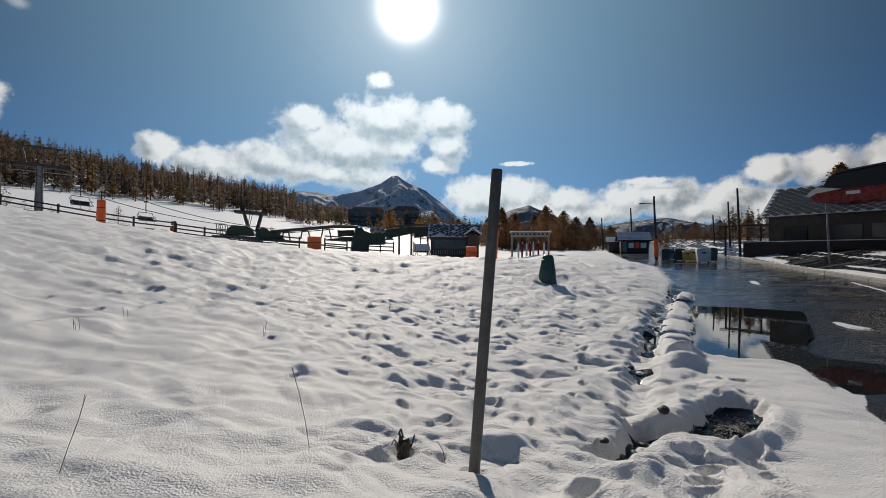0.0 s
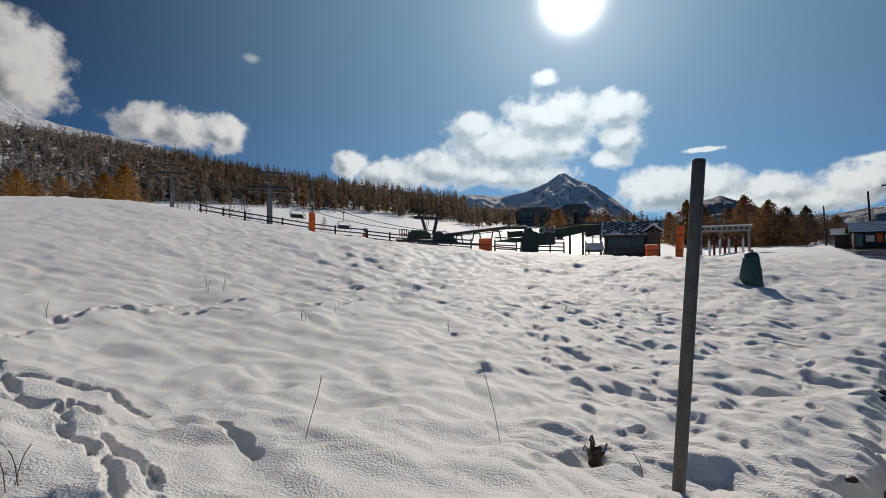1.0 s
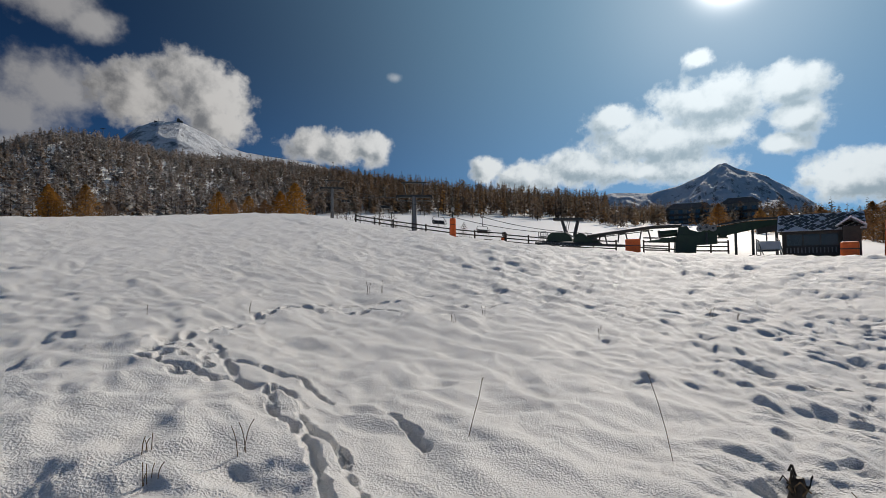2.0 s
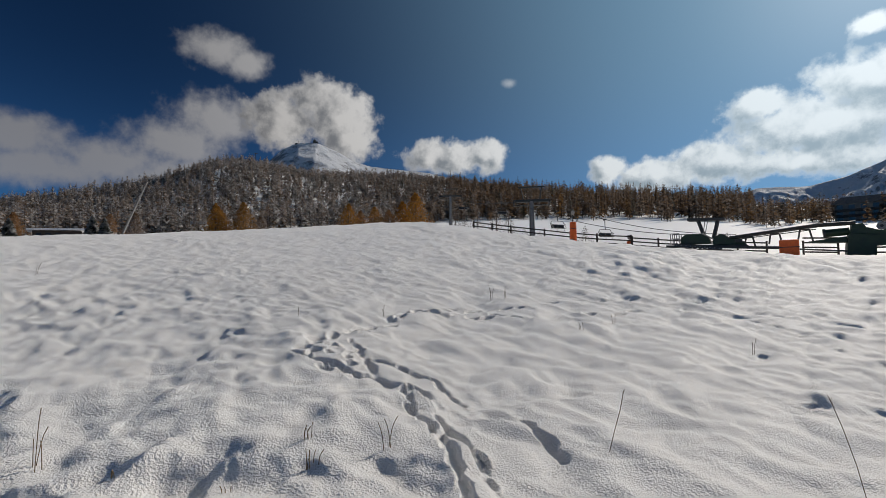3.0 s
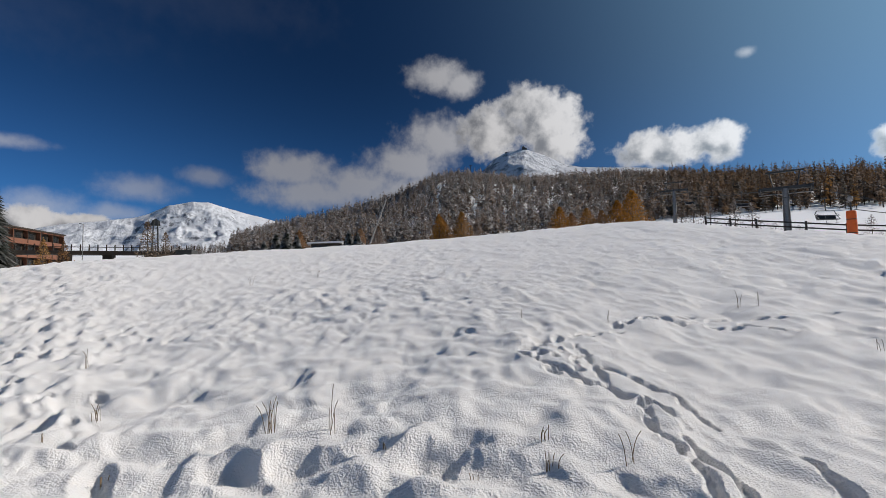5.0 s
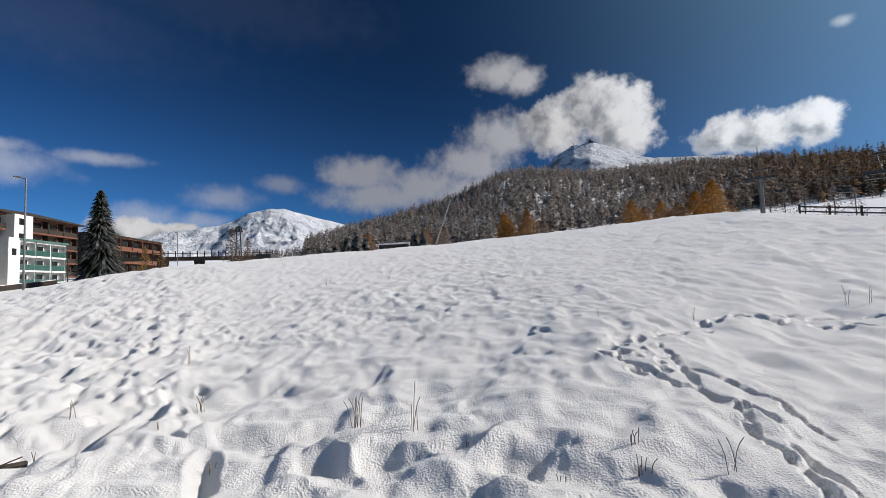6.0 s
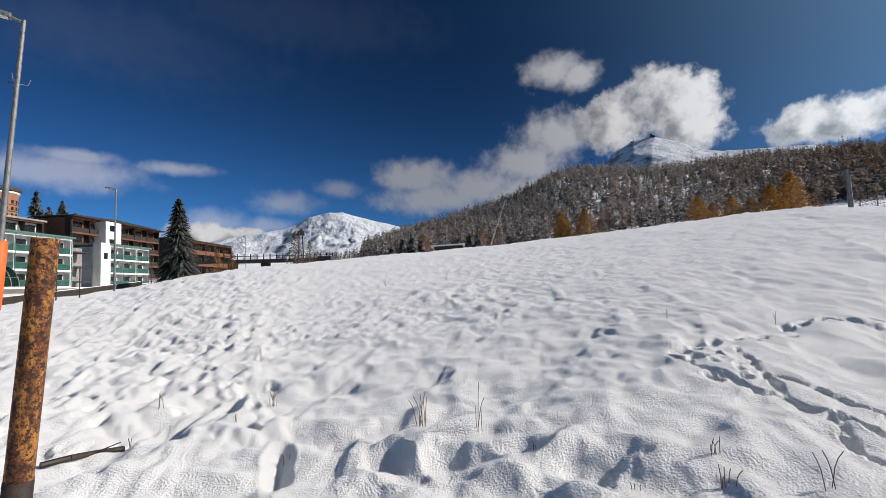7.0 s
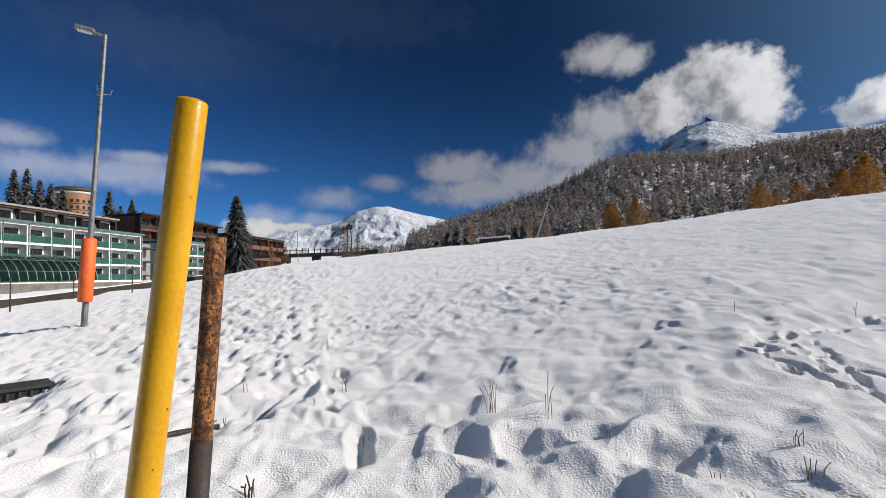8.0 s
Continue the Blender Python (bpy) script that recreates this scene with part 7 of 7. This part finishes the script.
# ---------------------------------------------------------------- street lamps and stakes
def street_lamp(place, height, lean, sleeve, arm_az, label, k_size=1.0):
    t = thing("street_lamp", place, 0, label, "street lamp", "street lamps")
    top = Vector((lean[0], lean[1], height))
    part("pole", rod((0, 0, -0.4), top, 0.07 * k_size, 0.045 * k_size, seg=16), STEEL, t)
    a = radians(arm_az)
    way = Vector((-math.sin(a), math.cos(a), 0.12))
    part("arm", rod(top - Vector((0, 0, 0.06)), top + way * 0.28 * k_size, 0.035 * k_size, seg=10), STEEL, t)
    bm = box((0.2 * k_size, 0.42 * k_size, 0.1 * k_size), (0, 0, -0.05), bevel=0.03)
    bmesh.ops.transform(bm, matrix=Matrix.Translation(top + way * 0.42 * k_size) @ Euler((radians(7), 0, a)).to_matrix().to_4x4(), verts=bm.verts)
    head = part("lamp_head", bm, STEEL, t)
    bm = box((0.14 * k_size, 0.3 * k_size, 0.03), (0, 0, -0.065 * k_size))
    bmesh.ops.transform(bm, matrix=Matrix.Translation(top + way * 0.42 * k_size) @ Euler((radians(7), 0, a)).to_matrix().to_4x4(), verts=bm.verts)
    part("lens", bm, WHITE_PLASTIC, head, "pale lamp lens")
    c = top * 0.79
    for k in range(3 if sleeve else 0):
        q = k * 2.09 + 0.4
        part("hook", tube([c + Vector((0.05 * math.cos(q), 0.05 * math.sin(q), 0)), c + Vector((0.24 * math.cos(q), 0.24 * math.sin(q), 0.03)), c + Vector((0.29 * math.cos(q), 0.29 * math.sin(q), 0.2))], 0.012, seg=6), STEEL, t)
    part("access_door", box((0.1, 0.03, 0.35), (0.0, 0.075, 0.25)), STEEL, t)
    if sleeve:
        lo, hi = sleeve
        f = top.normalized()
        bm = bmesh.new()
        m = f.to_track_quat("Z", "Y").to_matrix().to_4x4()
        lathe([(0.16, lo), (0.185, lo + 0.03), (0.19, (lo + hi) / 2), (0.185, hi - 0.04), (0.145, hi)], 24, bm, wobble=0.012, seed=2)
        bmesh.ops.transform(bm, matrix=m, verts=bm.verts)
        part("padding", bm, ORANGE, t, "orange foam padding")
        part("foot_plate", box((0.32, 0.32, 0.04), (0, 0, -0.02), bevel=0.005), STEEL, t)
    return t


lp = Vector((-0.37 - 17.2 * math.sin(radians(134.4)), -0.82 + 17.2 * math.cos(radians(134.4)), 0))
lp.z = height_at(lp.x, lp.y)
way_right = Vector((math.cos(radians(134.4)), math.sin(radians(134.4)), 0))
lean_v = way_right * 0.49
street_lamp(lp, 9.49 - lp.z, (lean_v.x, lean_v.y), (1.316 - lp.z, 3.19 - lp.z), 134.4 + 80, "tall steel street lamp with an orange padded sleeve", 1.2)
lp2 = spot(126.6, 40)
street_lamp(lp2, 1.64 + 40 * math.tan(radians(10.4)) - lp2.z, (0.0, 0.0), None, 200, "grey steel street lamp beside the hotel road")
lp3 = spot(114.3, 105)
street_lamp(lp3, 1.64 + 105 * math.tan(radians(6.0)) - lp3.z, (0.0, 0.0), None, 190, "distant steel street lamp near the footbridge")
for az, d in ((131.0, 38), (129.3, 37), (140.0, 34), (123.5, 44), (135.5, 46)):
    s = thing("road_stake", spot(az, d), 0, "thin brown roadside snow stake", "stake", "road stakes")
    part("rod", rod((0, 0, -0.3), (0, 0, 1.9), 0.04, 0.03, seg=8), WOOD_DARK, s)
    part("tip", rod((0, 0, 1.7), (0, 0, 1.92), 0.043, seg=8), STEEL_DARK, s)

# ---------------------------------------------------------------- footbridge, chalet, lance
b0 = spot(121.5, 118)
b1 = spot(105.2, 112)
b0.z = b1.z = 0.5 * (b0.z + b1.z)
br = thing("footbridge", b0, 0, "dark timber footbridge with upright posts", "footbridge")
d = b1 - b0
zt = 1.64 + 112 * math.tan(radians(3.25)) - b0.z
bm = bmesh.new()
bmesh.ops.create_cube(bm, size=1, matrix=Matrix.Translation(d / 2 + Vector((0, 0, zt))) @ d.to_track_quat("X", "Z").to_matrix().to_4x4() @ Matrix.Diagonal((d.length, 2.2, 0.75, 1)))
part("deck", bm, WOOD_DARK, br)
n = 24
for k in range(n + 1):
    q = d * (k / n)
    part("post", box((0.16, 0.16, 1.35), q + Vector((0, 1.0, zt + 0.3))), WOOD_DARK, br)
part("handrail", rod(Vector((0, 1.0, zt + 1.15)), d + Vector((0, 1.0, zt + 1.15)), 0.06, seg=8), WOOD_DARK, br)
for k in (3, 9, 14, 19):
    q = d * (k / n)
    part("pier", prism([(-0.9, zt - 0.3), (0.9, zt - 0.3), (0.35, -3), (-0.35, -3)], 1.6), WOOD_DARK, br).location = q - Vector((0, 0.8, 0))
part("abutment", box((4.5, 3.0, 2.4), d + Vector((1.5, 0, zt - 1.8))), STEEL_DARK, br)

p = spot(90.6, 150)
p.z = 1.64 + 150 * math.tan(radians(3.75))
ch = thing("chalet", p, 90.6, "long low dark chalet with a snow-covered roof", "chalet")
part("wall", box((9.5, 6, 3.6), (0, 3, -1.6)), WOOD_DARK, ch)
part("roof", prism([(-5.8, 1.9), (5.8, 2.3), (5.8, 2.75), (-5.8, 2.3)], 7.5), SNOW, ch, "snow-covered flat roof").location = (0, -0.8, 0)
part("chimney", box((0.8, 0.8, 1.2), (3.6, 3, 2.3)), CONCRETE, ch)
for k in range(5):
    part("window", box((1.0, 0.1, 0.9), (-3.6 + 1.8 * k, -0.05, 0.4)), GLASS, ch)

p = spot(85.9, 120)
q = in_sky(83.5, 9.8, 122)
ln = thing("snow_lance", p, 0, "long leaning grey snow-making lance", "snow lance")
part("mast", rod((0, 0, -0.5), q - p, 0.24, 0.14, seg=10), CONCRETE, ln)
part("foot", rod((0, 0, -0.5), (0, 0, 1.8), 0.2, seg=12), STEEL_DARK, ln)
part("nozzle_head", rod((q - p) * 0.985, (q - p) * 1.02, 0.13, 0.06, seg=10), STEEL_DARK, ln)

# twin-legged mast beside the footbridge
p = spot(108.3, 118)
ms = thing("cable_mast", p, 108.3, "dark twin-legged cable mast with a head box", "mast")
h = 1.64 + 118 * math.tan(radians(6.6)) - p.z
for x in (-0.7, 0.7):
    part("leg", rod((x, 0, -0.5), (x * 0.5, 0, h), 0.17, 0.13, seg=10), STEEL_DARK, ms)
part("head_box", prism([(-0.9, h - 0.9), (0.9, h - 0.9), (0.7, h + 0.1), (0, h + 0.6), (-0.7, h + 0.1)], 1.0), STEEL_DARK, ms)

# orange piste net below the hill
net = thing("safety_net", spot(104.3, 120), 104.3, "short orange piste safety net in the snow", "safety net")
part("mesh_panel", box((4.0, 0.08, 1.3), (0, 0, -0.1)), ORANGE, net)
for x in (-2, 0, 2):
    part("pole", rod((x, 0, -0.3), (x, 0, 1.5), 0.04, seg=8), STEEL_DARK, net)

# summit station far above the wood
p = in_sky(66.2, 15.45, 1290)
st = thing("summit_station", p - Vector((0, 0, 6)), 66, "dark lift station block on the snowy summit", "summit station")
part("block", prism([(-4, 0), (4, 0), (4, 9), (1, 13), (-3, 12), (-4, 6)], 9), STEEL_DARK, st)
part("annex", box((5, 6, 8), (6.5, 4, 0)), STEEL_DARK, st)
p = in_sky(68.3, 15.2, 1290)
st = thing("summit_hut", p - Vector((0, 0, 7)), 68, "small dark hut on the summit ridge", "hut")
part("wall", box((6, 6, 7), (0, 3, 0)), STEEL_DARK, st)
part("mast", rod((5, 2, 0), (5, 2, 14), 0.5, seg=8), STEEL_DARK, st)
# lift masts along the skyline
for k, (az, el) in enumerate(((86.5, 8.9), (84.6, 9.5), (82.0, 10.0), (79.8, 11.0), (78.3, 11.7), (75.6, 13.0), (72.8, 13.9))):
    p = in_sky(az, el - 0.9, 640)
    m = thing("skyline_mast", p - Vector((0, 0, 6)), az, "tiny dark lift mast on the wooded skyline", "lift tower", "skyline masts")
    part("column", rod((0, 0, -3), (0, 0, 15), 0.35, seg=8), STEEL_DARK, m)
    part("crossarm", box((5.0, 0.6, 0.6), (0, 0, 14.6)), STEEL_DARK, m)

# ---------------------------------------------------------------- single trees
GOLD, RUSSET, SPRUCE, BROWN = (0.46, 0.225, 0.05), (0.33, 0.16, 0.05), (0.020, 0.035, 0.022), (0.17, 0.095, 0.05)
for n, (az, d, h, sp, tone, fr) in enumerate([(76.4, 152, 8.0, 2.6, (0.4, 0.2, 0.05), 0.1), (77.0, 150, 10.0, 2.6, GOLD, 0.0), (74.2, 150, 10.4, 2.6, (0.38, 0.19, 0.04), 0.1), (72.3, 155, 6.5, 2.2, BROWN, 0.3), (62.4, 140, 8.2, 2.6, GOLD, 0.0), (59.3, 140, 7.0, 2.6, GOLD, 0.05),
                                               (54.3, 138, 10.5, 3.2, GOLD, 0.0), (55.9, 142, 8.4, 2.7, (0.40, 0.18, 0.03), 0.0), (57.6, 142, 6.0, 2.2, RUSSET, 0.1), (84.5, 190, 9.0, 2.6, BROWN, 0.3),
                                               (86.6, 185, 8.0, 2.6, RUSSET, 0.2), (93.7, 200, 9.0, 2.6, RUSSET, 0.1), (61.0, 150, 6.5, 2.2, RUSSET, 0.1)]):
    tree("larch", az, d, h, sp * 2.0, tone, fr, "golden autumn larch at the foot of the wood" if tone[0] > 0.35 else "russet autumn larch at the foot of the wood", "larch tree", 100 + n, 2800, 0.1, 0.5, 0.05, "single larches", 0.05, 0.0, True)
for n, (az, d, h, sp, tone) in enumerate([(-13.2, 108, 10.0, 3.4, RUSSET), (-15.2, 112, 9.0, 3.6, RUSSET), (-16.6, 110, 7.5, 3.0, BROWN), (-11.8, 118, 8.5, 3.0, BROWN), (-9.5, 125, 9.5, 3.0, RUSSET), (-7.9, 120, 10.5, 3.0, (0.24, 0.11, 0.03)), (-18.2, 120, 8, 2.6, BROWN),
                                           (5.9, 150, 7.6, 3.0, (0.36, 0.16, 0.03)), (2.2, 155, 6.4, 2.6, GOLD), (0.3, 160, 7.0, 3.0, RUSSET), (-2.6, 150, 7.5, 3.0, RUSSET), (-6.2, 140, 8.5, 3.0, RUSSET), (-20.5, 115, 4.6, 2.4, BROWN),
                                           (-27.8, 120, 4.2, 2.6, BROWN), (-41.3, 100, 12.4, 4.6, RUSSET), (-29.2, 125, 4.2, 2.4, BROWN), (-31.5, 125, 4.4, 2.6, BROWN), (-33.8, 110, 4.0, 2.0, BROWN)]):
    tree("larch", az, d, h, sp * 1.75, tone, 0.05, "broad rust-brown larch beyond the ski hut" if az > -39 else "brown larch rising behind the inn roof", "larch tree", 200 + n, 3000, 0.1, 0.5, 0.05, "valley larches", 0.05, 0.0, True)
tree("spruce", 121.0, 62, 9.7, 3.1, SPRUCE, 0.28, "tall dark spruce dusted with snow", "spruce tree", 301, 2600, 0.38, 0.8, 0.04, "", 0.02)
for n, (az, d, h) in enumerate([(139.6, 120, 11), (138.7, 124, 12), (137.8, 128, 10.5), (137.0, 122, 9.0), (132.5, 135, 10.0), (130.6, 135, 8.0), (129.6, 140, 6.0), (141.2, 118, 12), (142.8, 120, 12), (136.2, 126, 8.5), (131.6, 140, 7)]):
    tree("spruce", az, d, h + 3.5, 3.4, SPRUCE, 0.5, "dark snow-dusted spruce behind the hotel", "spruce tree", 320 + n, 1100, 0.4, 0.8, 0.03, "hotel spruces", 0.08, lift=8.0)
for n, (az, d, h, w) in enumerate([(96.3, 142, 6.5, 2.6), (95.2, 138, 7.4, 2.8), (94.0, 140, 5.6, 2.6), (88.0, 140, 6.2, 2.6), (87.0, 138, 5.4, 2.6), (97.6, 145, 4.6, 2.2)]):
    tree("spruce", az, d, h, w, SPRUCE, 0.7, "dark snow-dusted spruce beside the chalet", "spruce tree", 340 + n, 760, 0.34, 0.8, 0.02, "chalet spruces", 0.2)
tree("larch", 109.0, 100, 8.0, 2.7, (0.22, 0.14, 0.08), 0.25, "bare brown larch beside the footbridge", "larch tree", 360, 700, 0.05, 0.6, 0.08, "bridge larches", 0.1, 0.0, True)
tree("larch", 107.4, 104, 6.0, 2.4, (0.22, 0.14, 0.08), 0.25, "small bare larch beside the footbridge", "larch tree", 361, 700, 0.05, 0.6, 0.08, "bridge larches", 0.1, 0.0, True)
tree("larch", 117.2, 105, 5.6, 2.2, (0.42, 0.22, 0.05), 0.1, "golden larch in front of the long hotel", "larch tree", 362, 700, 0.1, 0.6, 0.05, "bridge larches", 0.2, 0.0, True)
tree("larch", 115.7, 108, 5.2, 2.0, RUSSET, 0.1, "russet larch in front of the long hotel", "larch tree", 363, 700, 0.1, 0.6, 0.05, "bridge larches", 0.2, 0.0, True)
for n, (az, d, h, sp) in enumerate([(34.3, 51, 2.1, 1.3), (42.6, 52, 1.3, 1.6), (41.4, 52.5, 1.2, 1.3), (39.5, 54, 1.1, 1.0), (48.5, 60, 3.0, 1.8), (46.9, 62, 3.6, 1.9), (49.6, 66, 3.2, 1.9), (19.6, 90, 2.2, 1.8), (44.5, 85, 5, 1.8), (43.0, 88, 4.4, 1.8)]):
    tree("shrub", az, d, h, sp, (0.13, 0.075, 0.045), 0.35, "bare snow-dusted brown shrub near the fence", "shrub", 380 + n, 420, -0.35, 0.35, 0.02, "piste shrubs", 0.07, 0.0, True)
